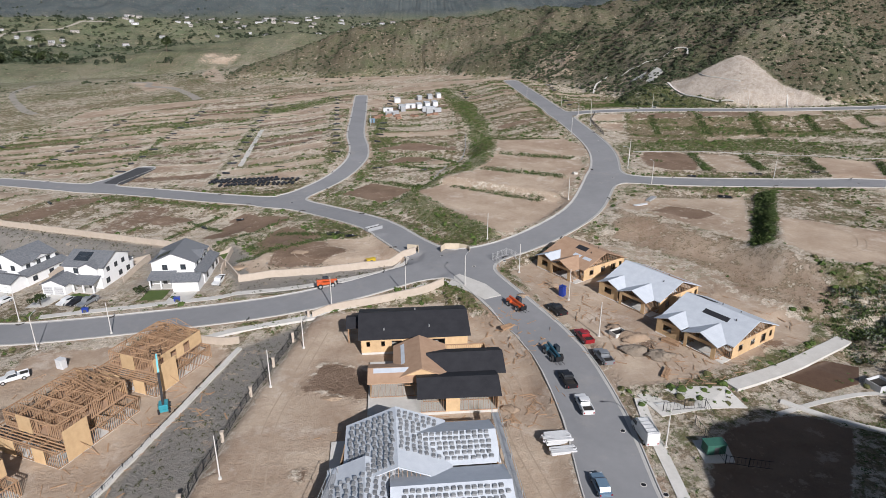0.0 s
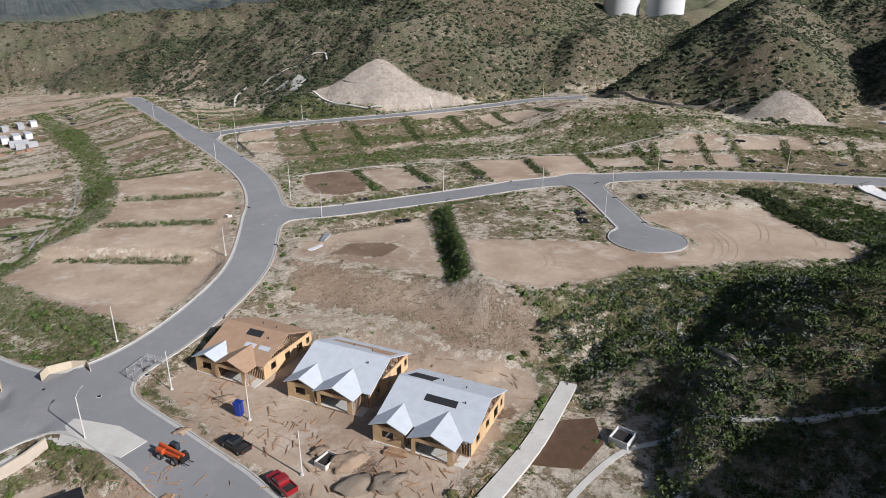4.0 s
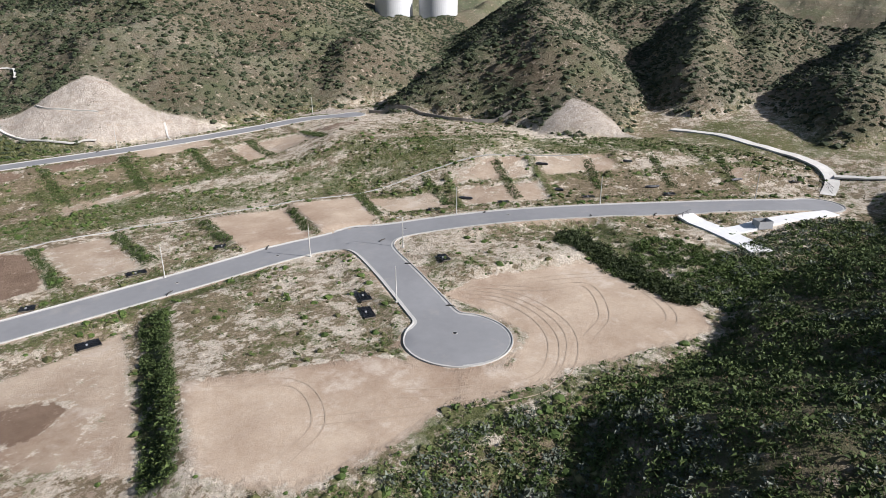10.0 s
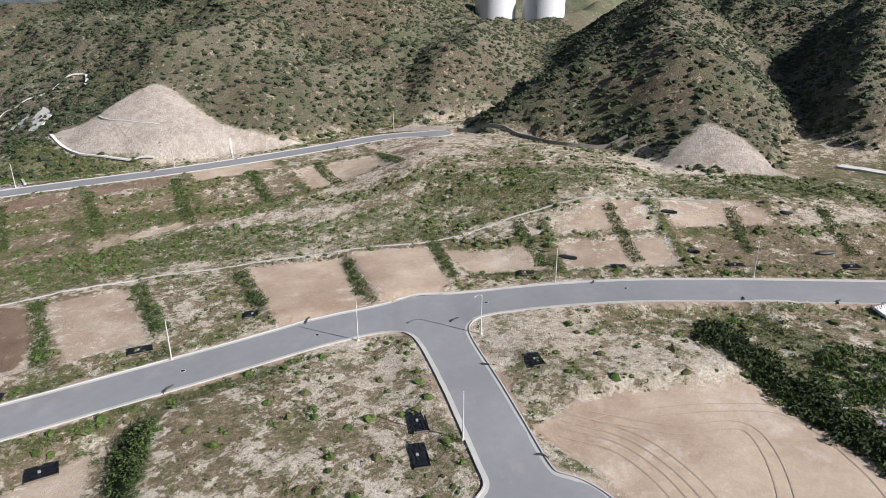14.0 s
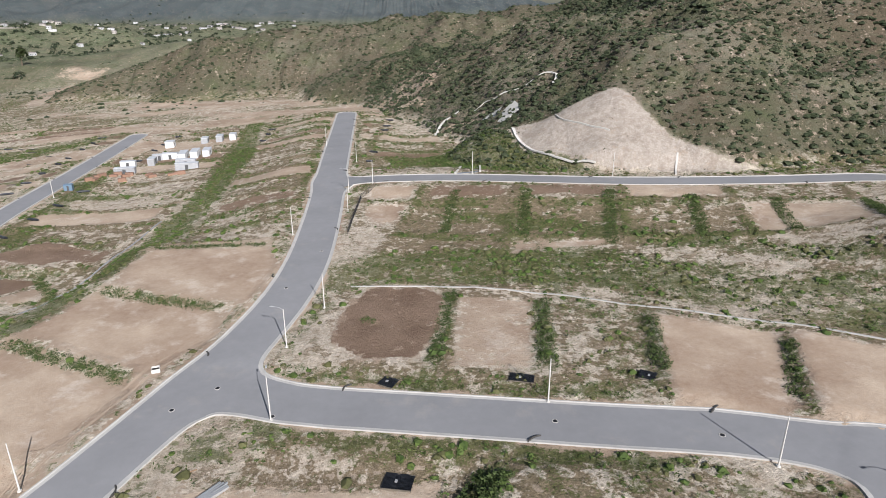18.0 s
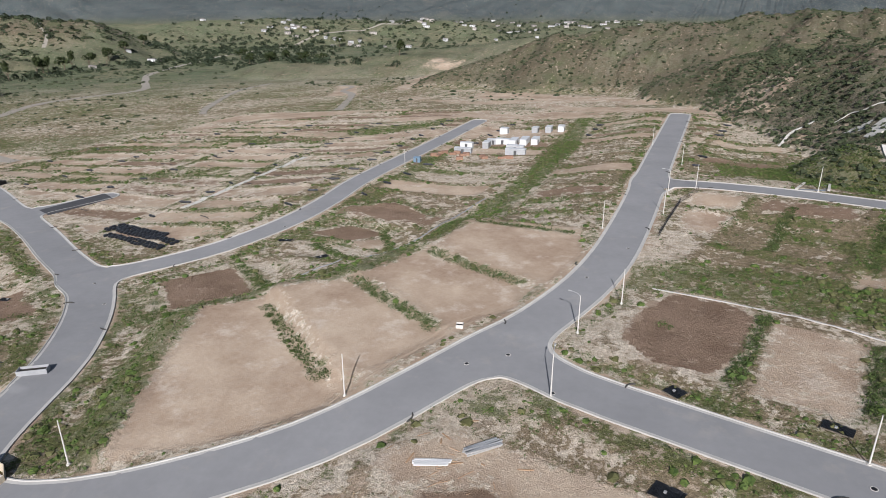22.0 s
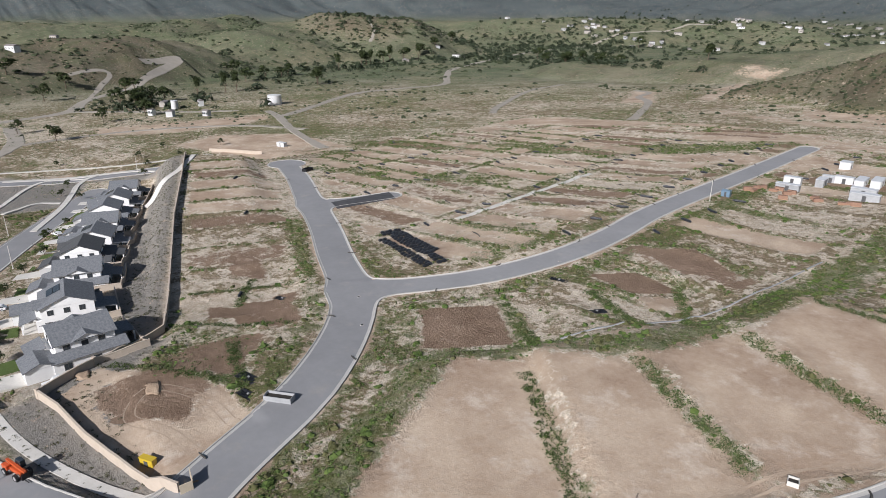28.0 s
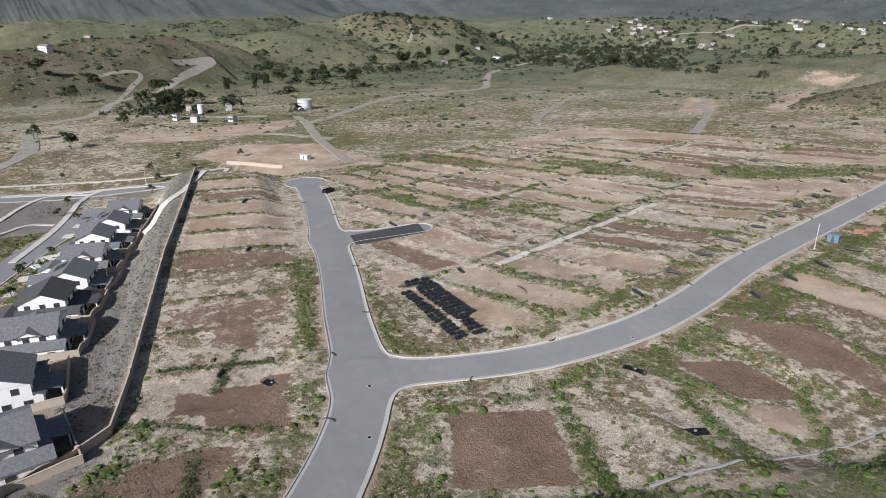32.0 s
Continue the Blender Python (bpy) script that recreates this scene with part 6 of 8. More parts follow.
# ---- open timber frames ----
def open_frame(x, y, angle, W, D, label, seed):
    """Two storeys of studs, floors and a few boarded bays, no roof."""
    rnd = random.Random(seed)
    h = thing("unfinished_house", x, y, angle, label, "house frame", "two-storey timber frames")
    floor_slab(h, -W, 0, 0, D, 0.15)
    for storey in (0, 1):
        z0 = 0.15 + storey * 3.1
        x0, x1, y0, y1 = -W + (1.5 if storey else 0), (-2.2 if storey else 0), (2.5 if storey else 0), D
        hol = [(1.0, 2.6, 0.9, 2.2), (4.5, 6.0, 0.9, 2.2), (8.0, 9.6, 0.1, 2.2)]
        stud_wall(h, (x1, y0), (x1, y1), z0, 2.8, M_SHEATH if storey and seed % 2 else None, hol)
        stud_wall(h, (x1, y1), (x0, y1), z0, 2.8, M_SHEATH if storey else None, hol)
        stud_wall(h, (x0, y1), (x0, y0), z0, 2.8, None, hol)
        stud_wall(h, (x0, y0), (x1, y0), z0, 2.8, None, hol)
        bm = bmesh.new()
        slab(bm, x0 + 3.0, x0 + 6.2, y0 - 0.12, y0 - 0.06, z0 - 0.3, z0 + 2.8)
        part("sheathing", bm, M_SHEATH, h)
        for k in range(1, 5):
            yy = y0 + (y1 - y0) * (k / 5 + rnd.uniform(-0.04, 0.04))
            stud_wall(h, (x0 + 0.2, yy), (x1 - 0.2, yy), z0, 2.8, None, [(rnd.uniform(2, 3), rnd.uniform(3.4, 4.2), 0.05, 2.2)], 0.42)
        for k in range(1, 4):
            xx = x0 + (x1 - x0) * (k / 4 + rnd.uniform(-0.05, 0.05))
            stud_wall(h, (xx, y0 + 0.2), (xx, y1 - 0.2), z0, 2.8, None, [(rnd.uniform(2, 5), rnd.uniform(6, 7), 0.05, 2.2)], 0.42)
        if storey == 0:
            bm = bmesh.new()
            slab(bm, -W + 1.5, -2.2, 2.5, D, 2.98, 3.14)
            part("floor_deck", bm, M_PLY, h)
            yy = 0.2
            while yy < 2.4:
                bm = bmesh.new()
                beam(bm, (-W, yy, 2.95), (-0.0, yy, 2.95), 0.06, 0.24)
                part("floor_joist", bm, M_LUMBER, h)
                yy += 0.61
    # roof trusses over the back half, rafters still loose elsewhere
    for k in range(9):
        yy = D - 0.3 - k * 0.62
        a, b, top = -W + 1.5, -2.2, 6.05
        mid = (a + b) / 2
        bm = bmesh.new()
        beam(bm, (a, yy, top), (b, yy, top), 0.05, 0.12)
        beam(bm, (a, yy, top), (mid, yy, top + 1.9), 0.05, 0.12)
        beam(bm, (b, yy, top), (mid, yy, top + 1.9), 0.05, 0.12)
        beam(bm, (mid, yy, top), (mid, yy, top + 1.9), 0.05, 0.1)
        beam(bm, ((a + mid) / 2, yy, top + 0.95), (mid, yy, top), 0.05, 0.08)
        beam(bm, ((b + mid) / 2, yy, top + 0.95), (mid, yy, top), 0.05, 0.08)
        if k % 4 != seed % 4:
            part("roof_truss", bm, M_LUMBER, h)
        else:
            bm.free()
    for k in range(14):
        u, v, w = rnd.uniform(-W + 2, -3), rnd.uniform(3, D - 6), rnd.uniform(0, 3.14)
        bm = bmesh.new()
        beam(bm, (u, v, 6.05), (u + 2.6 * math.cos(w), v + 2.6 * math.sin(w), 6.1 + rnd.uniform(0, 0.5)), 0.1, 0.14)
        part("loose_rafter", bm, M_LUMBER, h)
    for u, v in ((-W * 0.25, -0.1), (-W * 0.8, -0.1)):
        bm = bmesh.new()
        slab(bm, u - 1.3, u + 1.3, v - 0.06, v, 0.2, 2.9)
        part("sheathing", bm, M_SHEATH, h)
    bm = bmesh.new()
    slab(bm, 0.06, 0.12, D * 0.1, D * 0.38, 0.2, 5.9)
    part("sheathing", bm, M_SHEATH, h)
    bm = bmesh.new()
    for s in (0.0, 1.0):
        beam(bm, (0.2, D * (0.25 + 0.5 * s), 0.3), (3.0, D * (0.3 + 0.5 * s), 0.05), 0.09, 0.06)
        beam(bm, (0.0, D * (0.25 + 0.5 * s), 2.6), (2.8, D * (0.3 + 0.5 * s), 0.05), 0.09, 0.06)
    part("braces", bm, M_LUMBER, h)
    return h


open_frame(-50.5, 102.5, -22, 14.5, 15.5, "bare two-storey timber frame with boarded upper bays", 1)
open_frame(-58.0, 83.0, -22, 15.5, 16.5, "bare two-storey timber frame with open floors", 2)
open_frame(-66.5, 62.5, -22, 15.0, 16.0, "bare timber frame beside another frame", 3)


# ---- finished white houses ----
def window(parent, x, y, z, w, h, facing):
    """A dark pane in a white frame, on a wall that faces one of four ways."""
    bm = bmesh.new()
    turn = {"-y": 0, "+x": 90, "+y": 180, "-x": -90}[facing]
    m = pose(x, y, z, 0, 0, turn)
    slab(bm, -w / 2 - 0.1, w / 2 + 0.1, -0.07, 0.05, -0.1, 0.0, m)
    slab(bm, -w / 2 - 0.1, w / 2 + 0.1, -0.07, 0.05, h, h + 0.1, m)
    for s in (-w / 2 - 0.1, w / 2, -0.03):
        slab(bm, s, s + (0.1 if s != -0.03 else 0.06), -0.06, 0.05, 0, h, m)
    f = part("window", bm, M_TRIM, parent)
    bm = bmesh.new()
    slab(bm, -w / 2, w / 2, -0.03, 0.03, 0, h, m)
    part("pane", bm, M_GLASS, f)


def block(parent, name, x0, x1, y0, y1, z0, z1, mat):
    bm = bmesh.new()
    slab(bm, x0, x1, y0, y1, z0, z1)
    return part(name, bm, mat, parent)


def lean_to(parent, x0, x1, y0, y1, z, rise, side, roof):
    """A single pitch that climbs towards the side named."""
    lo, hi = z + 0.02, z + rise
    zs = {"+x": (lo, hi, hi, lo), "-x": (hi, lo, lo, hi), "+y": (lo, lo, hi, hi), "-y": (hi, hi, lo, lo)}[side]
    plate(parent, [(x0, y0, zs[0]), (x1, y0, zs[1]), (x1, y1, zs[2]), (x0, y1, zs[3])], roof, "low_roof", 0.14)


def white_house(x, y, angle, kind, roof, label):
    """Two-storey house, front at -y: wide ground floor, narrower upper floor, garage wing, porch and patio roof."""
    h = thing("house", x, y, angle, label, "house", "white houses along the wall")
    f = -1 if kind % 2 else 1
    W, D = 13.6, 14.0

    def span(a, b):
        return (a, b) if f > 0 else (-b, -a)

    block(h, "wall", -W / 2, W / 2, 0, D, -0.6, 2.9, M_STUCCO)
    ux0, ux1 = span(-6.8, 4.4)
    uy0, uy1 = (1.2, 12.4) if kind != 2 else (0.4, 11.0)
    block(h, "upper_wall", ux0, ux1, uy0, uy1, 2.9, 5.7, M_STUCCO)
    along = "y" if kind == 0 else "x"
    gable(h, ux0, ux1, uy0, uy1, 5.7, 0.42, along, (roof, roof), 0.5, (M_STUCCO, M_STUCCO))
    bx0, bx1 = span(-5.6, -0.8)
    if kind:
        block(h, "wall_bay", bx0, bx1, uy0 - 1.0, uy0 + 0.1, 2.9, 5.7, M_STUCCO)
        gable(h, bx0, bx1, uy0 - 1.0, uy0 + 5.0, 5.7, 0.46, "y", (roof, roof), 0.4, (M_STUCCO, None))
    else:
        gable(h, ux0 + 1.0, ux1 + f * 0.6, uy0 + 3.2, uy0 + 8.4, 5.7, 0.40, "x", (roof, roof), 0.4, (M_STUCCO, M_STUCCO))
    # low roofs over the ground floor beside the upper one
    sx0, sx1 = span(4.4, 7.2)
    lean_to(h, sx0, sx1, -0.4, D + 0.4, 2.9, 1.1, "-x" if f > 0 else "+x", roof)
    lean_to(h, ux0 - 0.3, ux1 + 0.3, uy1, D + 0.5, 2.9, 0.8, "-y", roof)
    gx0, gx1 = span(0.2, 6.6)
    block(h, "garage_wall", gx0, gx1, -5.0, 0.0, -0.6, 2.8, M_STUCCO if kind != 2 else M_GREYSTUCCO)
    gable(h, gx0, gx1, -5.0, 0.6, 2.8, 0.38, "y" if kind % 2 else "x", (roof, roof), 0.4, (M_STUCCO, M_STUCCO))
    px0, px1 = span(-6.4, -0.4)
    block(h, "porch_slab", px0, px1, -3.2, 0, -0.5, 0.12, M_CONCRETE)
    for px in (px0 + 0.2, (px0 + px1) / 2, px1 - 0.2):
        block(h, "porch_post", px - 0.15, px + 0.15, -3.1, -2.8, 0.12, 2.6, M_STUCCO)
    lean_to(h, px0 - 0.3, px1 + 0.3, -3.5, 0.3, 2.6, 1.1, "+y", roof)
    # covered patio at the back
    qx0, qx1 = span(-5.0, 1.0)
    lean_to(h, qx0, qx1, D, D + 3.2, 2.5, 0.5, "-y", roof)
    for px in (qx0 + 0.2, qx1 - 0.2):
        block(h, "patio_post", px - 0.14, px + 0.14, D + 2.8, D + 3.1, -0.4, 2.5, M_STUCCO)
    for k in (0, 1):
        a = gx0 + 0.4 + k * 2.9
        d = block(h, "garage_door", a, a + 2.5, -5.07, -4.95, 0.0, 2.2, M_GREYSTUCCO if kind % 2 else M_STUCCO)
        for q in range(1, 4):
            bm = bmesh.new()
            slab(bm, a, a + 2.5, -5.09, -5.06, q * 0.55 - 0.02, q * 0.55 + 0.02)
            part("panel_joint", bm, M_TRIM, d)
    block(h, "front_door", (px0 + px1) / 2 - 0.5, (px0 + px1) / 2 + 0.5, -0.08, 0.02, 0.12, 2.2, M_TRIM)
    for wx in ((ux0 * 0.7 + ux1 * 0.3), (ux0 * 0.28 + ux1 * 0.72)):
        window(h, wx, uy0, 3.6, 1.2, 1.3, "-y")
        window(h, wx, uy1, 3.7, 1.5, 1.2, "+y")
    for wy in (uy0 + 2.0, uy0 + 5.4, uy0 + 8.6):
        window(h, max(ux0, ux1), wy, 3.9, 1.1, 1.1, "+x")
        window(h, min(ux0, ux1), wy, 3.7, 1.1, 1.2, "-x")
    for wy in (2.5, 8.0, 11.5):
        window(h, W / 2, wy, 0.9, 1.3, 1.2, "+x")
    for wx in (-4.4, 0, 3.8):
        window(h, wx, D, 0.5, 1.8, 1.9, "+y")
    if kind != 2:
        # solar panels on the slope that faces the street's far side
        bm = bmesh.new()
        mid, half = (ux0 + ux1) / 2, (ux1 - ux0) / 2
        for i in range(4):
            for j in range(2):
                if kind == 0:
                    b0, a0, a1 = uy0 + 0.4 + i * 0.68, 1.0 + j * 1.75, 2.65 + j * 1.75
                    zz = lambda a: 5.7 + (half - a) * 0.42 + 0.3
                    quad_slab(bm, [(mid - a1, b0, zz(a1)), (mid - a0, b0, zz(a0)), (mid - a0, b0 + 0.62, zz(a0)), (mid - a1, b0 + 0.62, zz(a1))], 0.05)
                else:
                    ym, hy_ = (uy0 + uy1) / 2, (uy1 - uy0) / 2
                    b0, a0, a1 = mid + f * (0.4 + i * 1.05), 1.0 + j * 1.6, 2.5 + j * 1.6
                    zz = lambda a: 5.7 + (hy_ - a) * 0.42 + 0.3
                    quad_slab(bm, [(b0, ym - a1, zz(a1)), (b0 + 0.98, ym - a1, zz(a1)), (b0 + 0.98, ym - a0, zz(a0)), (b0, ym - a0, zz(a0))], 0.05)
        part("solar_panels", bm, M_GLASS, h, "black solar panels")
    return h


ROW = [(-65, 155, 2, 0), (-92, 157, -9, 1), (-115, 164, -17, 0), (-137, 170, -20, 2), (-157, 177, -22, 1), (-177, 183, -22, 0), (-198, 190, -22, 2), (-219, 198, -23, 1), (-239, 206, -24, 0)]
DARKROOF = surface("charcoal_roof_tile", (0.055, 0.057, 0.06), (0.095, 0.097, 0.10), 1.6, 0.85)


def rows_roof(name, a, b):
    """Roof of overlapping tiles: fine courses up the slope."""
    m = Nodes(name)
    p = m.local()
    wave = m.put("ShaderNodeTexWave", Vector=p, Scale=1.1, Distortion=1.5, Detail=2.0)
    n = m.ramp(m.noise(p, 2.2, 4), 0.3, 0.7)
    c = m.mix(n, a, b)
    c = m.mix(m.maths("MULTIPLY", wave.outputs["Fac"], 0.25), c, tuple(v * 0.6 for v in a))
    m.bump(wave.outputs["Fac"], 0.5, 0.05)
    return m.done(c, 0.85)


M_ROOF = rows_roof("grey_tile_roof", (0.115, 0.122, 0.132), (0.215, 0.222, 0.232))
for k, (hx_, hy_, ang, kind) in enumerate(ROW):
    white_house(hx_, hy_, ang, kind, DARKROOF if k == 3 else M_ROOF, "white two-storey house with a grey tiled gable roof and garage" if k != 3 else "white two-storey house with a charcoal tiled roof")


# ---- street lamps ----
def lamp(x, y, angle, arm=True, tall=7.6):
    L = thing("street_lamp", x, y, angle, "slim pale concrete street lamp with a curved arm" if arm else "slim pale lamp pole still without its arm", "street lamp", "street lamps along the kerbs")
    bm = bmesh.new()
    tube(bm, (0, 0, -0.3), (0, 0, tall), 0.13, 0.075, 8)
    part("pole", bm, M_POLE, L)
    bm = bmesh.new()
    tube(bm, (0, 0, -0.2), (0, 0, 0.25), 0.32, 0.28, 8)
    part("footing", bm, M_CONCRETE, L)
    if arm:
        bm = bmesh.new()
        q = [Vector((0, 0, tall - 0.15)), Vector((0.5, 0, tall + 0.25)), Vector((1.1, 0, tall + 0.4)), Vector((1.9, 0, tall + 0.45))]
        for a, b in zip(q[:-1], q[1:]):
            tube(bm, a, b, 0.05, 0.045, 6)
        arm_ = part("arm", bm, M_GALV, L)
        bm = bmesh.new()
        slab(bm, 1.75, 2.45, -0.14, 0.14, tall + 0.40, tall + 0.54)
        bmesh.ops.bevel(bm, geom=bm.edges[:], offset=0.04, segments=1, affect="EDGES")
        part("lamp_head", bm, M_GALV, arm_)
    return L


for lx, ly, la, arm in ((9, 138.5, 60, 1), (17, 167.5, 300, 0), (-70, 127.5, 90, 0), (-22, 133.5, 100, 0), (-5, 136.8, 110, 0), (23, 146, 230, 0), (34.5, 113, 190, 0), (36.5, 80, 185, 1), (32, 130, 200, 0),
                        (-25, 114, 0, 0), (-28.5, 100, 0, 0), (-30.5, 76, 0, 0), (76, 207, 100, 1), (118, 208, 260, 0), (144, 190, 80, 0), (161, 176.5, 190, 1), (138.5, 157.5, 20, 0), (186, 180, 220, 0), (216, 153, 220, 0), (248, 121, 220, 0),
                        (66, 287, 0, 0), (79.5, 244, 180, 0), (45.5, 195.5, 330, 0), (74.5, 229, 170, 1), (118, 333.5, 270, 0), (161, 319, 255, 0), (240, 303, 240, 0), (62, 396, 0, 0), (77.5, 325, 190, 1), (85, 329.5, 120, 0), (77, 365, 180, 1), (79, 305, 180, 0),
                        (-96, 137, 270, 1), (-83, 121.5, 90, 1), (-150, 158, 250, 0), (-200, 162, 60, 0), (-292, 232, 20, 0), (-30, 352, 180, 0)):
    lamp(lx, ly, la, bool(arm))


# ---- black plastic pits and bag rolls ----
M_DRYBAG = surface("bag_cloth", (0.10, 0.085, 0.065), (0.19, 0.165, 0.13), 2.5, 0.9)
M_ROLL = surface("black_filter_bag", (0.03, 0.029, 0.028), (0.075, 0.07, 0.062), 2.5, 0.85)
def pit_sheet(x, y, angle, w, l):
    P = thing("plastic_sheet", x, y, angle, "black plastic sheet over a meter pit on bare earth", "plastic sheet", "black sheets along the lots")
    bm = bmesh.new()
    rnd = random.Random(int(x * 7 + y))
    n = 9
    grid = [[bm.verts.new((-w / 2 + w * i / n, -l / 2 + l * j / n, 0.12 + rnd.uniform(0, 0.14) + (0.1 if i in (0, n) or j in (0, n) else 0))) for j in range(n + 1)] for i in range(n + 1)]
    for i in range(n):
        for j in range(n):
            bm.faces.new((grid[i][j], grid[i + 1][j], grid[i + 1][j + 1], grid[i][j + 1]))
    bmesh.ops.solidify(bm, geom=bm.faces[:], thickness=0.1)
    part("sheet", bm, M_PLASTIC, P)
    bm = bmesh.new()
    for s in (-1, 1):
        beam(bm, (s * w / 2, -l / 2, 0.2), (s * w / 2, l / 2, 0.2), 0.16, 0.16)
    part("edge_bags", bm, M_DRYBAG, P)
    bm = bmesh.new()
    slab(bm, -0.2, 0.2, 0.1, 0.45, 0.25, 0.45)
    part("meter_box", bm, M_GALV, P)


for px, py, pa, pw, pl in ((135.5, 212.5, 65, 2.6, 3.6), (115, 214.5, 75, 2.4, 4.0), (93.3, 216, 60, 2.8, 2.8), (95.2, 193.5, 78, 3.0, 4.0), (185, 187, 45, 2.2, 3.2), (201, 175, 45, 2.2, 3.2), (219, 158, 45, 2.2, 3.2),
                           (235.5, 141, 45, 2.2, 3.2), (271, 116, 45, 2.2, 3.2), (137, 165, 60, 5.0, 2.2), (132.5, 159.5, 60, 5.0, 2.2), (160.5, 163.5, 60, 4.0, 2.0), (-27.5, 182.5, 15, 5.0, 2.4), (-22, 180, 12, 4.2, 2.0), (-62, 206, 20, 3.6, 1.8), (-1, 253, 60, 4.0, 2.0), (-20, 262, 20, 4.5, 1.6)):
    pit_sheet(px, py, pa, pw, pl)


def bag_roll(x, y, angle, l, bend, fat=1.0, label="dark filter bag roll lying at the kerb"):
    """A sausage of filter cloth laid at the kerb."""
    B = thing("filter_roll", x, y, angle, label, "filter roll", "filter rolls at the kerbs")
    bm = bmesh.new()
    rings = []
    for k in range(7):
        s = k / 6
        c, rad = Vector((l * (s - 0.5), bend * math.sin(s * 3.1), 0.17 * fat)), fat * (0.17 - 0.08 * (k in (0, 6)) + 0.02 * math.sin(7 * s))
        rings.append([bm.verts.new(c + Vector((0, rad * math.cos(a * 1.047), rad * math.sin(a * 1.047)))) for a in range(6)])
    for p, q in zip(rings[:-1], rings[1:]):
        for a in range(6):
            bm.faces.new((p[a], p[(a + 1) % 6], q[(a + 1) % 6], q[a]))
    bm.faces.new(rings[0])
    bm.faces.new(rings[-1][::-1])
    part("roll", bm, M_PLASTIC if fat > 1 else M_ROLL, B)


rnd = random.Random(11)
for k in ("bend_road", "lower_road", "valley_road", "loop_road", "upper_road", "short_road"):
    half, _ = ROADS[k]
    ln = LINES[k]
    i = 3
    while i < len(ln) - 2:
        t = ln[i + 1] - ln[i - 1]
        t /= np.hypot(t[0], t[1])
        s = rnd.choice((-1, 1))
        o = half - 0.5 + rnd.uniform(-0.4, 0.8)
        bx, by = ln[i][0] - s * o * t[1], ln[i][1] + s * o * t[0]
        if sample([bx], [by], "d")[0] > -2.5:
            bag_roll(bx, by, math.degrees(math.atan2(t[1], t[0])) + rnd.uniform(20, 75), rnd.uniform(1.6, 2.6), rnd.uniform(-0.5, 0.5))
        i += rnd.choice((3, 4, 5))
# rolls along the fronts of the trial lots
for ox, oy, turn, w, l, area in LOTS:
    if oy > 267 and ox > 80:
        continue
    c_, s_ = math.cos(radians(turn)), math.sin(radians(turn))
    for i in range(-8, 9):
        for j in range(-14, 15):
            u, v = i * l + 2.5, (j + 0.5) * w + rnd.uniform(-3, 3)
            bx, by = ox + u * c_ - v * s_, oy + u * s_ + v * c_
            if near_area(np.array([bx]), np.array([by]), area, 0)[0] > -1.5 or rnd.random() < 0.2 or sample([bx], [by], "d")[0] < 1.0:
                continue
            bag_roll(bx, by, turn + rnd.uniform(-30, 30), rnd.uniform(2.6, 4.8), rnd.uniform(-0.4, 0.4), 2.6, "long dark filter roll lying across a dry lot")
# spoil pieces that lie on the dry lots
r = np.random.RandomState(31)
for k in range(70):
    bx, by = -35 - 170 * r.rand(), 262 + 205 * r.rand()
    if sample([bx], [by], "d")[0] > 5:
        bag_roll(bx, by, r.uniform(-20, 20), r.uniform(3.0, 6.0), r.uniform(-0.8, 0.8))


# ---- manholes ----
def manhole(x, y):
    m_ = thing("manhole_cover", x, y, 0, "round dark iron manhole cover in the asphalt", "manhole cover", "manhole covers")
    bm = bmesh.new()
    tube(bm, (0, 0, -0.1), (0, 0, 0.085), 0.46, 0.46, 20)
    part("collar", bm, M_CONCRETE, m_)
    bm = bmesh.new()
    tube(bm, (0, 0, -0.05), (0, 0, 0.10), 0.36, 0.36, 18)
    part("lid", bm, M_IRON, m_)


for mx, my in ((65.5, 216.5), (60, 211), (76, 208), (70, 254), (75, 275), (-48, 220), (31, 84), (33, 70), (30.5, 72), (12, 150), (20, 152), (118, 203), (140, 197), (170, 184), (-34, 212), (-28.5, 272), (136, 141), (193, 168), (4, 158)):
    manhole(mx, my)


# ---- vehicles ----
def paint(name, c):
    return surface(name, c, tuple(v * 0.85 for v in c), 0.7, 0.3, 0.1, 0.0, spec=0.5)


PAINTS = {"white": paint("white_paint", (0.72, 0.72, 0.71)), "black": paint("black_paint", (0.02, 0.02, 0.022)), "red": paint("red_paint", (0.30, 0.02, 0.025)), "grey": paint("grey_paint", (0.22, 0.23, 0.24)),
          "blue": paint("blue_grey_paint", (0.16, 0.24, 0.32)), "orange": paint("orange_paint", (0.55, 0.10, 0.03)), "teal": paint("teal_paint", (0.05, 0.30, 0.36)), "dkblue": paint("dark_blue_paint", (0.03, 0.09, 0.13)), "navy": paint("blue_plastic", (0.02, 0.05, 0.30)), "yellow": paint("yellow_paint", (0.60, 0.42, 0.04))}


def wheel(parent, x, y, r, w, name="wheel"):
    bm = bmesh.new()
    tube(bm, (x, y - w / 2, r), (x, y + w / 2, r), r, r, 16)
    t = part(name, bm, M_RUBBER, parent)
    bm = bmesh.new()
    tube(bm, (x, y - w / 2 - 0.012, r), (x, y + w / 2 + 0.012, r), r * 0.58, r * 0.58, 12)
    part("rim", bm, M_GALV, t)


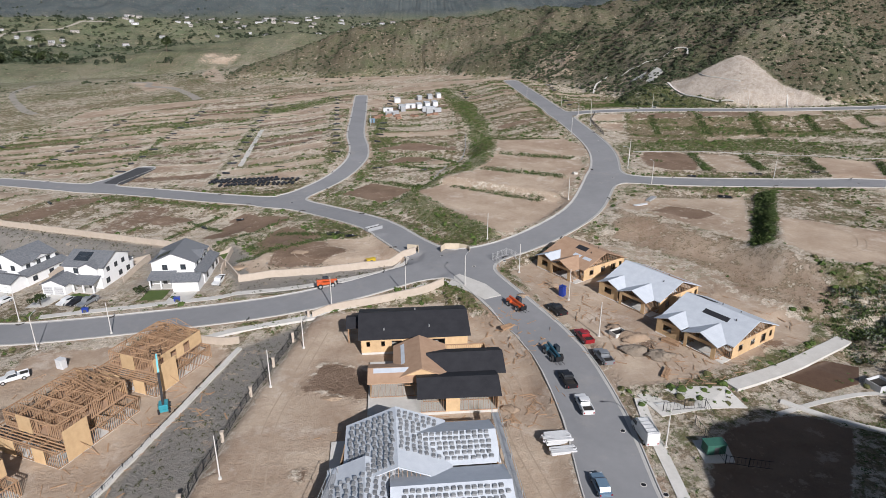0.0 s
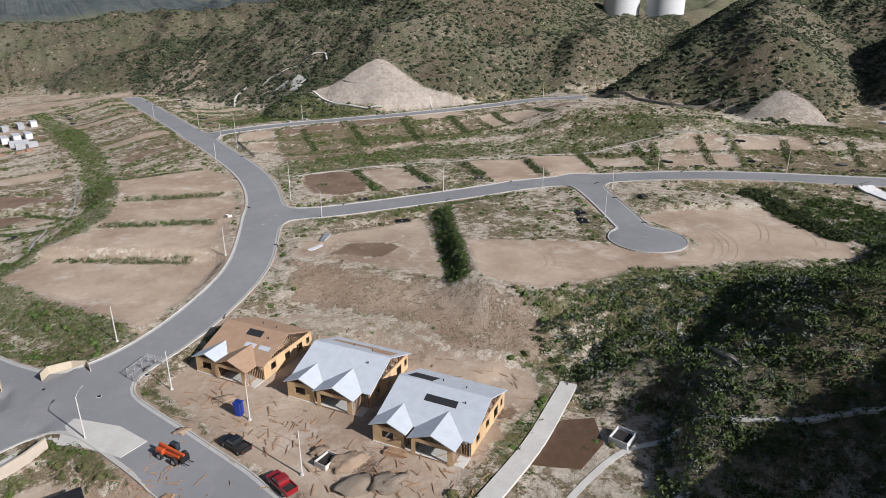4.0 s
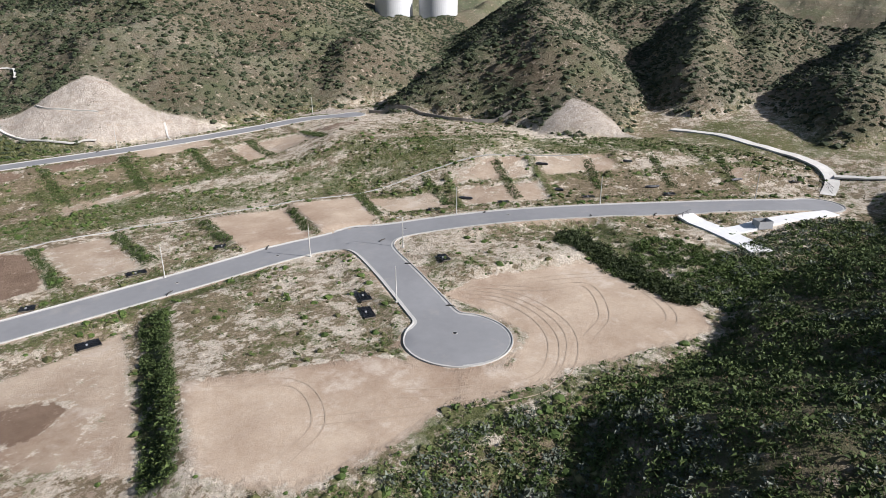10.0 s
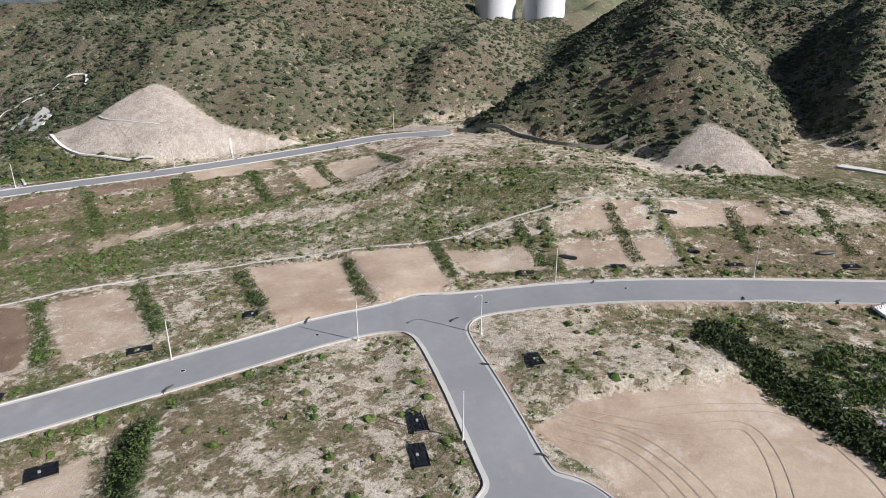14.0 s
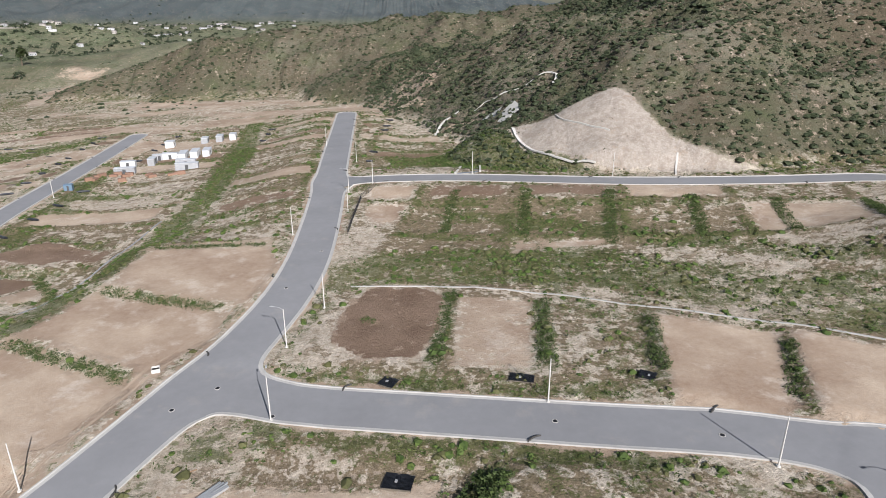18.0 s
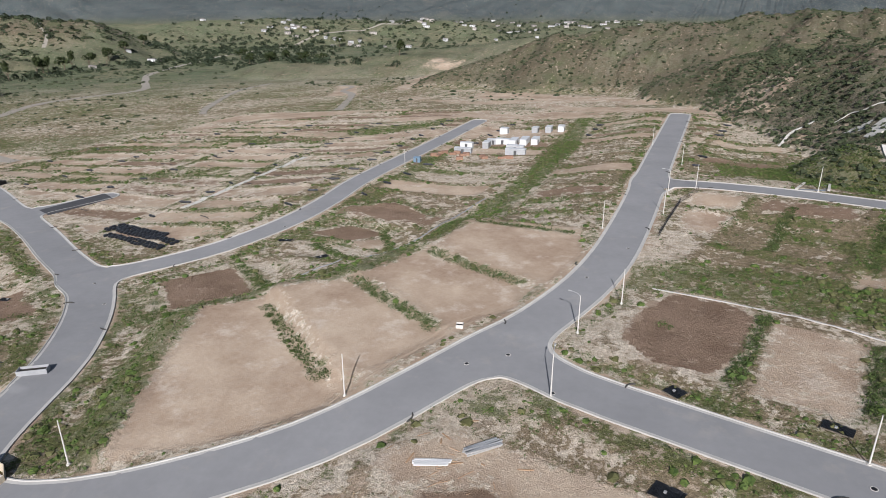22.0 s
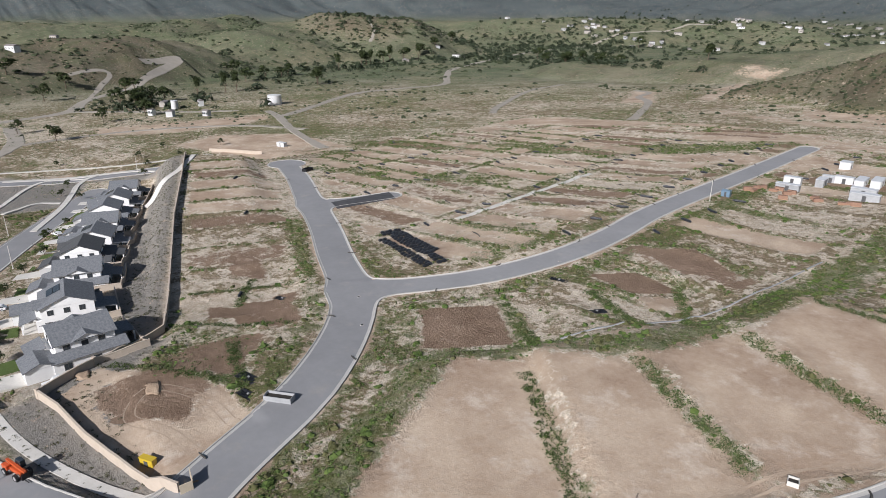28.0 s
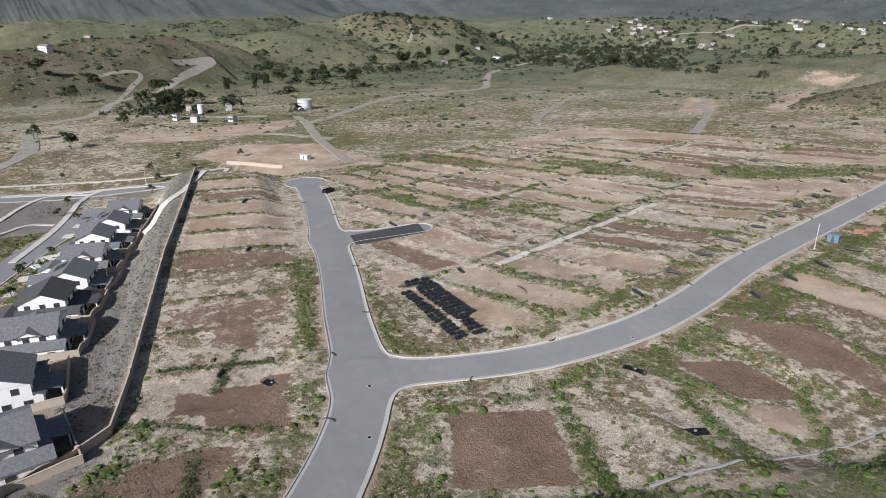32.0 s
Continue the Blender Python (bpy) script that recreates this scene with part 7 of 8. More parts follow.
def profile(bm, pts, w, inset=0.0):
    """A body from a side outline (x, z), pulled across the width."""
    l = [bm.verts.new((x, -w / 2 + (inset if z > 0.95 else 0), z)) for x, z in pts]
    r_ = [bm.verts.new((x, w / 2 - (inset if z > 0.95 else 0), z)) for x, z in pts]
    bm.faces.new(l[::-1])
    bm.faces.new(r_)
    for i in range(len(pts)):
        j = (i + 1) % len(pts)
        bm.faces.new((l[i], l[j], r_[j], r_[i]))
    bmesh.ops.recalc_face_normals(bm, faces=bm.faces)


def car(x, y, angle, colour, kind, label):
    """Front at +x. kind: pickup, car or van."""
    c = thing("van" if kind == "van" else "pickup_truck" if kind == "pickup" else "car", x, y, angle, label, "vehicle", "parked vehicles", z=at(x, y) + 0.06)
    mat = PAINTS[colour]
    if kind == "pickup":
        body = [(-2.75, 0.45), (2.7, 0.45), (2.75, 0.95), (1.25, 1.1), (1.1, 1.12), (-0.75, 1.12), (-2.75, 1.1)]
        cab, glass = [(-0.75, 1.1), (1.3, 1.08), (0.65, 1.78), (-0.6, 1.82)], [(-0.72, 1.2), (1.2, 1.16), (0.62, 1.7), (-0.62, 1.74)]
        w, wb = 1.95, 1.75
    elif kind == "van":
        body = [(-2.9, 0.45), (2.9, 0.45), (2.9, 1.2), (2.3, 1.35), (1.7, 2.5), (-2.9, 2.6)]
        cab, glass = [(1.0, 1.35), (2.35, 1.35), (1.8, 2.2), (1.0, 2.25)], [(1.05, 1.4), (2.42, 1.38), (1.92, 2.2), (1.05, 2.2)]
        w, wb = 2.05, 1.85
    else:
        body = [(-2.3, 0.4), (2.3, 0.4), (2.35, 0.8), (1.1, 0.98), (-1.9, 1.02), (-2.35, 0.95)]
        cab, glass = [(-1.95, 0.98), (1.15, 0.95), (0.35, 1.48), (-1.5, 1.52)], [(-1.85, 1.02), (1.0, 1.0), (0.32, 1.42), (-1.42, 1.45)]
        w, wb = 1.85, 1.4
    bm = bmesh.new()
    profile(bm, body, w)
    bmesh.ops.bevel(bm, geom=bm.edges[:], offset=0.05, segments=2, affect="EDGES")
    part("body", bm, mat, c)
    if kind != "van":
        bm = bmesh.new()
        profile(bm, cab, w - 0.12, 0.10)
        part("cabin", bm, mat, c)
    bm = bmesh.new()
    profile(bm, glass, w - 0.06 if kind != "van" else w + 0.02, 0.085 if kind != "van" else 0.0)
    part("windows", bm, M_GLASS, c)
    if kind == "pickup":
        bm = bmesh.new()
        slab(bm, -2.65, -0.85, -0.8, 0.8, 1.10, 1.115)
        part("cargo_bed", bm, M_DARK, c)
        bm = bmesh.new()
        slab(bm, -2.75, -0.8, -0.97, -0.83, 1.1, 1.3)
        slab(bm, -2.75, -0.8, 0.83, 0.97, 1.1, 1.3)
        slab(bm, -2.78, -2.66, -0.83, 0.83, 1.1, 1.3)
        part("bed_sides", bm, mat, c)
    if kind == "van":
        bm = bmesh.new()
        for k in range(5):
            slab(bm, -2.5 + k * 0.9, -2.4 + k * 0.9, -0.9, 0.9, 2.66, 2.74)
        slab(bm, -2.6, 1.4, -0.95, -0.88, 2.6, 2.78)
        slab(bm, -2.6, 1.4, 0.88, 0.95, 2.6, 2.78)
        part("roof_rack", bm, M_GALV, c)
    for s in (-1, 1):
        for f in (-wb, wb):
            wheel(c, f, s * (w / 2 - 0.12), 0.36 if kind == "car" else 0.4, 0.26)
        bm = bmesh.new()
        slab(bm, body[1][0] - 0.02, body[1][0] + 0.06, s * 0.75 - 0.16, s * 0.75 + 0.16, 0.68, 0.86)
        part("headlight", bm, M_GALV, c)
        bm = bmesh.new()
        slab(bm, body[0][0] - 0.06, body[0][0] + 0.02, s * 0.8 - 0.1, s * 0.8 + 0.1, 0.7, 0.95)
        part("tail_light", bm, PAINTS["red"], c)
    return c


car(24.2, 71.5, 94, "blue", "car", "blue-grey car parked at the kerb")
car(34.0, 82.5, 96, "white", "van", "white van with a roof rack parked at the kerb")
car(26.2, 90.3, 94, "white", "pickup", "white pickup truck parked at the kerb")
car(25.0, 97.8, 97, "black", "pickup", "black pickup truck parked at the kerb")
car(33.2, 104.6, 100, "grey", "pickup", "grey pickup truck parked at the kerb")
car(31.4, 112.6, 102, "red", "pickup", "red pickup truck with a laden bed")
car(28.2, 124.3, 112, "black", "pickup", "dark pickup truck parked at the kerb")
car(-87.0, 145.5, 250, "black", "car", "black car parked on a driveway")
car(-90.0, 146.5, 250, "white", "car", "white car parked on a driveway")
car(-83.8, 145.0, 250, "grey", "pickup", "grey pickup truck parked on a driveway")
car(-54.5, 155.0, 265, "white", "pickup", "white pickup truck beside the tan wall")
car(-80.5, 109.0, 215, "white", "pickup", "white pickup truck by the timber frames")
car(-108, 150.0, 250, "white", "car", "white car parked on a driveway")
car(-187, 176, 200, "white", "car", "white car at the kerb of the curved street")


def telehandler(x, y, angle, colour, label):
    t = thing("telehandler", x, y, angle, label, "machine", "site machines", z=at(x, y) + 0.06)
    mat = PAINTS[colour]
    bm = bmesh.new()
    slab(bm, -2.2, 2.0, -0.55, 0.55, 0.7, 1.3)
    slab(bm, -2.3, -0.9, -1.0, -0.3, 0.9, 1.7)
    bmesh.ops.bevel(bm, geom=bm.edges[:], offset=0.06, segments=1, affect="EDGES")
    part("chassis", bm, mat, t)
    bm = bmesh.new()
    slab(bm, -0.6, 0.8, 0.25, 1.05, 1.2, 2.45)
    bmesh.ops.bevel(bm, geom=bm.edges[:], offset=0.08, segments=1, affect="EDGES")
    part("cab", bm, M_GLASS, t)
    bm = bmesh.new()
    beam(bm, (-2.2, -0.1, 1.95), (2.8, -0.1, 1.55), 0.36, 0.42)
    part("boom", bm, mat, t)
    bm = bmesh.new()
    slab(bm, 2.7, 2.85, -0.75, 0.75, 0.5, 1.5)
    slab(bm, 2.85, 4.0, -0.5, -0.38, 0.5, 0.56)
    slab(bm, 2.85, 4.0, 0.38, 0.5, 0.5, 0.56)
    part("forks", bm, M_IRON, t)
    for s in (-1, 1):
        for f in (-1.5, 1.5):
            wheel(t, f, s * 1.0, 0.62, 0.42)


telehandler(19.6, 127.0, 300, "orange", "orange telehandler parked at the kerb")
telehandler(-25.0, 145.0, 20, "orange", "orange telehandler on the asphalt bend")
telehandler(24.0, 106.5, 285, "dkblue", "dark blue site tractor parked at the kerb")


def boom_lift(x, y, angle):
    t = thing("boom_lift", x, y, angle, "teal boom lift raised beside the timber frames", "machine", "site machines")
    mat = PAINTS["teal"]
    bm = bmesh.new()
    slab(bm, -1.4, 1.4, -0.7, 0.7, 0.5, 1.0)
    part("chassis", bm, mat, t)
    bm = bmesh.new()
    slab(bm, -1.5, 0.6, -0.8, 0.8, 1.05, 1.9)
    bmesh.ops.bevel(bm, geom=bm.edges[:], offset=0.1, segments=1, affect="EDGES")
    part("turntable", bm, mat, t)
    bm = bmesh.new()
    beam(bm, (-1.0, 0, 1.8), (0.6, 0, 7.5), 0.42, 0.42)
    part("lower_boom", bm, M_IRON, t)
    bm = bmesh.new()
    beam(bm, (0.6, 0, 7.5), (2.6, 0, 10.2), 0.3, 0.3)
    part("upper_boom", bm, mat, t)
    bm = bmesh.new()
    for a in (2.2, 3.4):
        for b in (-0.9, 0.9):
            tube(bm, (a, b, 10.0), (a, b, 11.1), 0.03, n=6)
    for zz in (10.0, 10.55, 11.1):
        for p_, q_ in (((2.2, -0.9), (3.4, -0.9)), ((3.4, -0.9), (3.4, 0.9)), ((3.4, 0.9), (2.2, 0.9)), ((2.2, 0.9), (2.2, -0.9))):
            tube(bm, (*p_, zz), (*q_, zz), 0.03, n=6)
    part("basket", bm, M_IRON, t)
    for s in (-1, 1):
        for f in (-1.0, 1.0):
            wheel(t, f, s * 0.9, 0.48, 0.36)


boom_lift(-47.5, 98.5, 110)


# ---- concrete aprons, basins, fences ----
def apron(name, outline, mat, label, category="apron", lift=0.1, thick=0.5, kind="structure"):
    """A flat plate with a free outline, laid on the ground."""
    bm = bmesh.new()
    top = [bm.verts.new((x, y, at(x, y) + lift)) for x, y in outline]
    low = [bm.verts.new((v.co.x, v.co.y, v.co.z - thick)) for v in top]
    bm.faces.new(top)
    for i in range(len(top)):
        j = (i + 1) % len(top)
        bm.faces.new((low[i], low[j], top[j], top[i]))
    bmesh.ops.recalc_face_normals(bm, faces=bm.faces)
    bmesh.ops.triangulate(bm, faces=bm.faces[:])
    return tagged(part(name, bm, mat), label, category, kind=kind)


def railing(name, pts, high, label, gap=0.35, post=2.4, mat=None):
    """Bars between two rails, on posts."""
    mat = mat or M_IRON
    F = thing(name, pts[0][0], pts[0][1], 0, label, "fence", z=0)
    F.location = (0, 0, 0)
    first = None
    for (ax, ay), (bx, by) in zip(pts[:-1], pts[1:]):
        n = max(1, int(math.dist((ax, ay), (bx, by)) / post))
        for k in range(n):
            p0 = (ax + (bx - ax) * k / n, ay + (by - ay) * k / n)
            p1 = (ax + (bx - ax) * (k + 1) / n, ay + (by - ay) * (k + 1) / n)
            z0, z1 = at(*p0), at(*p1)
            for hh in (0.15, high - 0.1):
                bm = bmesh.new()
                beam(bm, (*p0, z0 + hh), (*p1, z1 + hh), 0.05, 0.05)
                part("rail", bm, mat, F)
            m_ = max(2, int(post / gap))
            for i in range(1, m_):
                f = i / m_
                q = (p0[0] + (p1[0] - p0[0]) * f, p0[1] + (p1[1] - p0[1]) * f)
                zz = z0 + (z1 - z0) * f
                if first is None:
                    bm = bmesh.new()
                    beam(bm, (0, 0, 0.12), (0, 0, high), 0.03, 0.03)
                    first = part("bar", bm, mat, F)
                    ob = first
                else:
                    ob = new("bar", first.data)
                    ob.parent = F
                ob.location = (*q, zz)
            bm = bmesh.new()
            slab(bm, p0[0] - 0.05, p0[0] + 0.05, p0[1] - 0.05, p0[1] + 0.05, z0 - 0.3, z0 + high + 0.12)
            part("post", bm, mat, F)
    return F


apron("apron_east", [(36, 93), (44, 94.5), (52, 94.2), (53.5, 89), (46, 88.3), (38.5, 87.3)], M_CONCRETE, "pale concrete apron beside the street", lift=0.16)
ribbon("pavement_street", [(36.2, 92), (35.6, 84), (35.4, 74), (35, 60)], 0.9, M_CONCRETE, label="pale concrete pavement beside the parked van", category="pavement")
apron("corner_ramp", [(3, 141), (8, 145), (14, 139), (17, 133), (13, 131), (8, 137)], M_CONCRETE, "pale concrete corner ramp at the crossing", lift=0.18)
ribbon("spillway", [(220.5, 131), (216, 121.5), (209.5, 112), (206.5, 108.5)], 2.7, M_PALECONC, label="pale concrete spillway beside the road end", category="spillway", lift=0.35)
ribbon("spillway_branch", [(217, 118.5), (231, 110.5), (247, 101.5)], 2.2, M_PALECONC, label="pale concrete spillway branch past the inlet", category="spillway", lift=0.35)
# blue-grey holds both the wet concrete and the shadow lying on it
apron("forebay", [(113, 334.5), (120, 335.5), (121.5, 348), (116, 349)], surface("wet_shaded_concrete", (0.13, 0.155, 0.19), (0.20, 0.225, 0.26), 0.6, 0.35), "wet concrete forebay, coloured blue-grey for shade, beside the road", "basin", 0.15)
for pts in ([(112.4, 334), (115.4, 349.5)], [(120.8, 335), (122.2, 348.5)]):
    ribbon("forebay_wall", pts, 0.35, M_CONCRETE, label="pale concrete side wall of the forebay", category="wall", smooth=False, lift=0.6)
apron("stub_top", [(-134.5, 262), (-125.5, 259.5), (-121, 283), (-130, 286)], M_BLACKTOP, "fresh black asphalt on the short stub road", "road", 0.15, 0.3)
M_MUD = surface("wet_mud", (0.085, 0.05, 0.03), (0.13, 0.08, 0.05), 0.5, 0.25, bump=0.05)
apron("mud_pool", [(64, 98.5), (70, 102.5), (76, 104), (81, 102), (77, 96), (70, 93.5)], M_MUD, "brown muddy water in the basin", "pool", 0.18)
for pts in ([(109, 420), (111, 426), (114.3, 432), (121, 434)], [(127, 425), (132, 424), (137, 418), (147.7, 412), (160, 406), (157, 394)], [(136, 364), (136.5, 356), (140, 345.5), (149, 334.5), (158, 328.5)]):
    ribbon("slope_drain", pts, 0.55, M_CONCRETE, label="pale concrete drain winding up the slope", category="drain", lift=0.3)
ribbon("bench_drain", [(151, 360), (152.5, 353.6), (159.5, 345), (165, 339)], 0.25, M_CONCRETE, label="thin concrete bench drain across the cut face", category="drain", lift=0.25)
ribbon("face_steps", [(184, 326), (182.3, 321.7), (180.5, 317)], 0.3, M_CONCRETE, label="narrow concrete drain down the cut face", category="drain", lift=0.25)
apron("slope_platform", [(129.7, 411.5), (142.4, 406), (144, 394.2), (136.4, 391.7)], M_CONCRETE, "small pale concrete platform on the green slope", "platform", 0.3)
ribbon("low_kerb", [(-50, 70), (-47.5, 80), (-43, 99), (-39, 117.5)], 0.5, M_CONCRETE, label="pale low concrete kerb wall beside the gravel strip", category="kerb", lift=0.45)
ribbon("gravel_path", [(20, 318), (17, 280), (10, 256), (3, 236)], 0.16, M_BLOCK, label="thin pale concrete drain along the green slope", category="drain", lift=0.2)
railing("iron_fence", [(-35, 72), (-32.5, 98), (-29.5, 115), (-27, 129)], 1.7, "black iron fence along the gravel strip")
railing("iron_fence", [(-48.5, 74), (-41, 112)], 1.2, "thin iron fence beside the timber frames", 0.6, 2.4)
railing("gate", [(275, 110), (268, 105)], 2.0, "iron gate across the concrete path")
railing("gate", [(216, 132), (221, 130)], 2.0, "iron gate above the spillway")
railing("gate", [(39, 88.5), (46, 88.6), (46, 85)], 1.8, "black iron gate beside the concrete apron")
railing("iron_fence", [(43, 85), (44, 76), (50, 74)], 1.5, "black iron fence round the utility pad")
railing("chain_fence", [(18.5, 149.5), (17, 153), (21, 156), (24, 152)], 1.9, "grey chain-link fence with cloth at the corner", 0.2, 1.6, M_GALV)
railing("chain_fence", [(86, 326), (82, 318), (81, 300), (80.5, 286)], 1.6, "dark fence beside the upper lots", 0.25, 3.0)
for k in range(6):
    px, py = [(-35, 72), (-33.5, 87), (-32.2, 100), (-30.3, 110), (-28.4, 120), (-26.8, 130)][k]
    P = thing("fence_pillar", px, py, 10, "tan block pillar in the iron fence", "pillar", "fence pillars")
    block(P, "shaft", -0.25, 0.25, -0.25, 0.25, -0.4, 2.0, M_WALL)
    block(P, "cap", -0.32, 0.32, -0.32, 0.32, 2.003, 2.14, M_WALL)


# ---- sign panels at the road mouths ----
def panel_screen(x, y, angle, pieces, label):
    S = thing("panel_screen", x, y, angle, label, "barrier", "plywood screens")
    for k, (ax, ay, bx, by, hh) in enumerate(pieces):
        bm = bmesh.new()
        d = math.dist((ax, ay), (bx, by))
        slab(bm, 0, d, -0.06, 0.06, 0.05, hh, pose(ax, ay, 0, 0, 0, math.degrees(math.atan2(by - ay, bx - ax))))
        part("panel", bm, M_SCREEN, S)
        bm = bmesh.new()
        slab(bm, d * 0.45, d * 0.55, 0.06, 0.9, 0.0, 0.1, pose(ax, ay, 0, 0, 0, math.degrees(math.atan2(by - ay, bx - ax))))
        part("foot", bm, M_LUMBER, S)


M_SCREEN = surface("tan_panel", (0.44, 0.37, 0.27), (0.55, 0.47, 0.36), 0.6, 0.8)
panel_screen(6.5, 161.5, -10, [(-2.6, -0.6, -1.8, 1.6, 1.7), (-1.8, 1.6, 2.0, 2.2, 1.7), (2.0, 2.2, 4.6, 1.2, 1.7), (4.6, 1.2, 5.4, -1.4, 1.7)], "tan plywood screen panels across the road mouth")
panel_screen(-3.0, 163.5, -20, [(-2.5, 0, 0.6, 0.5, 1.6), (0.6, 0.5, 1.2, -1.2, 1.6)], "tan plywood panels at the wall's end")


# ---- block yard at the end of the valley road ----
def store(x, y, angle, L, W, H, mat, label):
    S = thing("block_store", x, y, angle, label, "building", "block stores at the yard")
    block(S, "wall", -L / 2, L / 2, -W / 2, W / 2, -0.4, H, mat)
    block(S, "roof", -L / 2 - 0.1, L / 2 + 0.1, -W / 2 - 0.1, W / 2 + 0.1, H + 0.003, H + 0.14, M_WHITEROOF)
    for k in range(int(L / 2.4)):
        block(S, "rib", -L / 2 + 1.2 + k * 2.4, -L / 2 + 1.3 + k * 2.4, -W / 2 - 0.06, W / 2 + 0.06, 0, H, mat)
    block(S, "door", -0.6, 0.6, -W / 2 - 0.08, -W / 2 + 0.02, 0, 2.0, M_TRIM)


M_WHITEROOF = surface("white_metal_roof", (0.46, 0.475, 0.49), (0.58, 0.59, 0.60), 0.6, 0.5)
M_WHITE = surface("white_metal", (0.50, 0.50, 0.50), (0.62, 0.62, 0.615), 0.8, 0.5)
for sx, sy, sa, sl, sw, sh, sm in ((-23, 400, 8, 6, 2.6, 2.5, M_WHITE), (-14, 412, 8, 6, 2.6, 2.5, M_BLOCK), (-9.5, 412.5, 8, 6.2, 2.7, 2.6, M_WHITE), (-4, 413, 98, 9, 3.2, 2.7, M_WHITE), (1, 414, 98, 9, 3.2, 2.7, M_WHITE), (6, 415, 98, 8, 3.0, 2.7, M_WHITE),
                                   (-20, 389, 8, 8, 2.6, 2.5, M_BLOCK), (-14, 403, 98, 6, 2.8, 2.5, M_BLOCK), (2, 398, 8, 8, 3, 2.6, M_BLOCK), (5, 390, 8, 9, 2.7, 2.6, M_BLOCK), (-19, 440, 98, 5, 4, 3, M_WHITE), (-4, 446, 98, 6, 3, 2.6, M_BLOCK), (3, 447, 98, 7, 3, 2.8, M_BLOCK), (9, 449, 98, 6, 3, 2.8, M_WHITE)):
    store(sx, sy, sa, sl, sw, sh, sm, "white metal container with a pale roof in the yard" if sm is M_WHITE else "grey block container with a pale roof in the yard")
rnd = random.Random(8)
for k in range(14):
    px, py = rnd.uniform(-30, 8), rnd.uniform(374, 386)
    P = thing("brick_pallet", px, py, rnd.uniform(0, 90), "pallet of red-brown bricks on bare earth", "pallet", "brick pallets in the yard")
    block(P, "base", -1.6, 1.6, -0.8, 0.8, 0.0, 0.14, M_LUMBER)
    block(P, "load", -1.5, 1.5, -0.75, 0.75, 0.143, 1.1 + rnd.uniform(-0.3, 0.3), M_BRICK)


# ---- rows of black bags ----
bagbm = bmesh.new()
slab(bagbm, -0.7, 0.7, -0.55, 0.55, 0.0, 0.8)
bmesh.ops.bevel(bagbm, geom=bagbm.edges[:], offset=0.2, segments=2, affect="EDGES")
bag = part("bulk_bag", bagbm, M_PLASTIC)
tagged(bag, "black plastic bulk bag standing in a row", "bulk bag", "black bags by the road")
rnd = random.Random(5)
a0, b0 = Vector((-87.5, 255.5)), Vector((-51.5, 248.5))
n_bags = 0
for i in range(19):
    for j in range(7):
        f = i / 18
        if (j in (2,) and f > 0.08) or (j < 2 and f < 0.15) or (j > 4 and f > 0.75):
            continue
        c = a0.lerp(b0, f) + Vector((0.19, 0.98)) * (j * 1.5 - 4.5)
        z = at(c.x, c.y) - 0.02
        m_ = pose(c.x + rnd.uniform(-0.35, 0.35), c.y + rnd.uniform(-0.25, 0.25), z, 0, 0, rnd.uniform(-9, 9) + 78)
        if n_bags == 0:
            bag.matrix_world = m_
        else:
            copy_thing(bag, m_)
        n_bags += 1


# ---- loose things on the lots ----
def heap(name, x, y, size, mat, label, category, seed, high=0.5):
    """An uneven mound."""
    bm = bmesh.new()
    bmesh.ops.create_icosphere(bm, subdivisions=3, radius=1.0)
    off = Vector((seed * 3.1, seed, 0))
    for v in bm.verts:
        k = 0.75 + 0.5 * noise.noise(v.co * 1.6 + off) + 0.2 * noise.noise(v.co * 5 + off)
        v.co = Vector((v.co.x * size[0] * k, v.co.y * size[1] * k, max(v.co.z, -0.15) * high * k))
    ob = part(name, bm, mat, smooth=True)
    ob.location = (x, y, at(x, y))
    return tagged(ob, label, category)


M_SOIL = surface("loose_soil", (0.32, 0.225, 0.15), (0.45, 0.34, 0.245), 0.8, 0.95, bump=0.8, dist=0.2)
M_SAND = surface("grey_spoil", (0.34, 0.27, 0.20), (0.46, 0.38, 0.30), 0.8, 0.95, bump=1.0, dist=0.3)
for k, (hx_, hy_, sx, sy, hh) in enumerate(((40, 107, 3.4, 2.4, 1.3), (44, 105, 3.2, 2.2, 1.2), (41, 112, 3.4, 2.6, 1.5), (38.5, 116, 2.4, 2.0, 0.9), (30, 138, 2.4, 1.6, 0.7), (22, 133, 1.6, 1.1, 0.5), (14, 92, 2.0, 1.6, 0.6), (13, 105, 1.8, 1.2, 0.5), (-17, 96, 2.5, 0.9, 0.4), (66, 122, 2.8, 1.4, 0.8), (-36, 168, 3.0, 2.0, 0.4), (-50, 159, 3.2, 1.8, 0.6))):
    heap("earth_mound", hx_, hy_, (sx, sy), M_SAND if k < 2 else M_SOIL, "heap of loose earth on the building lot", "soil heap", k + 1, hh)


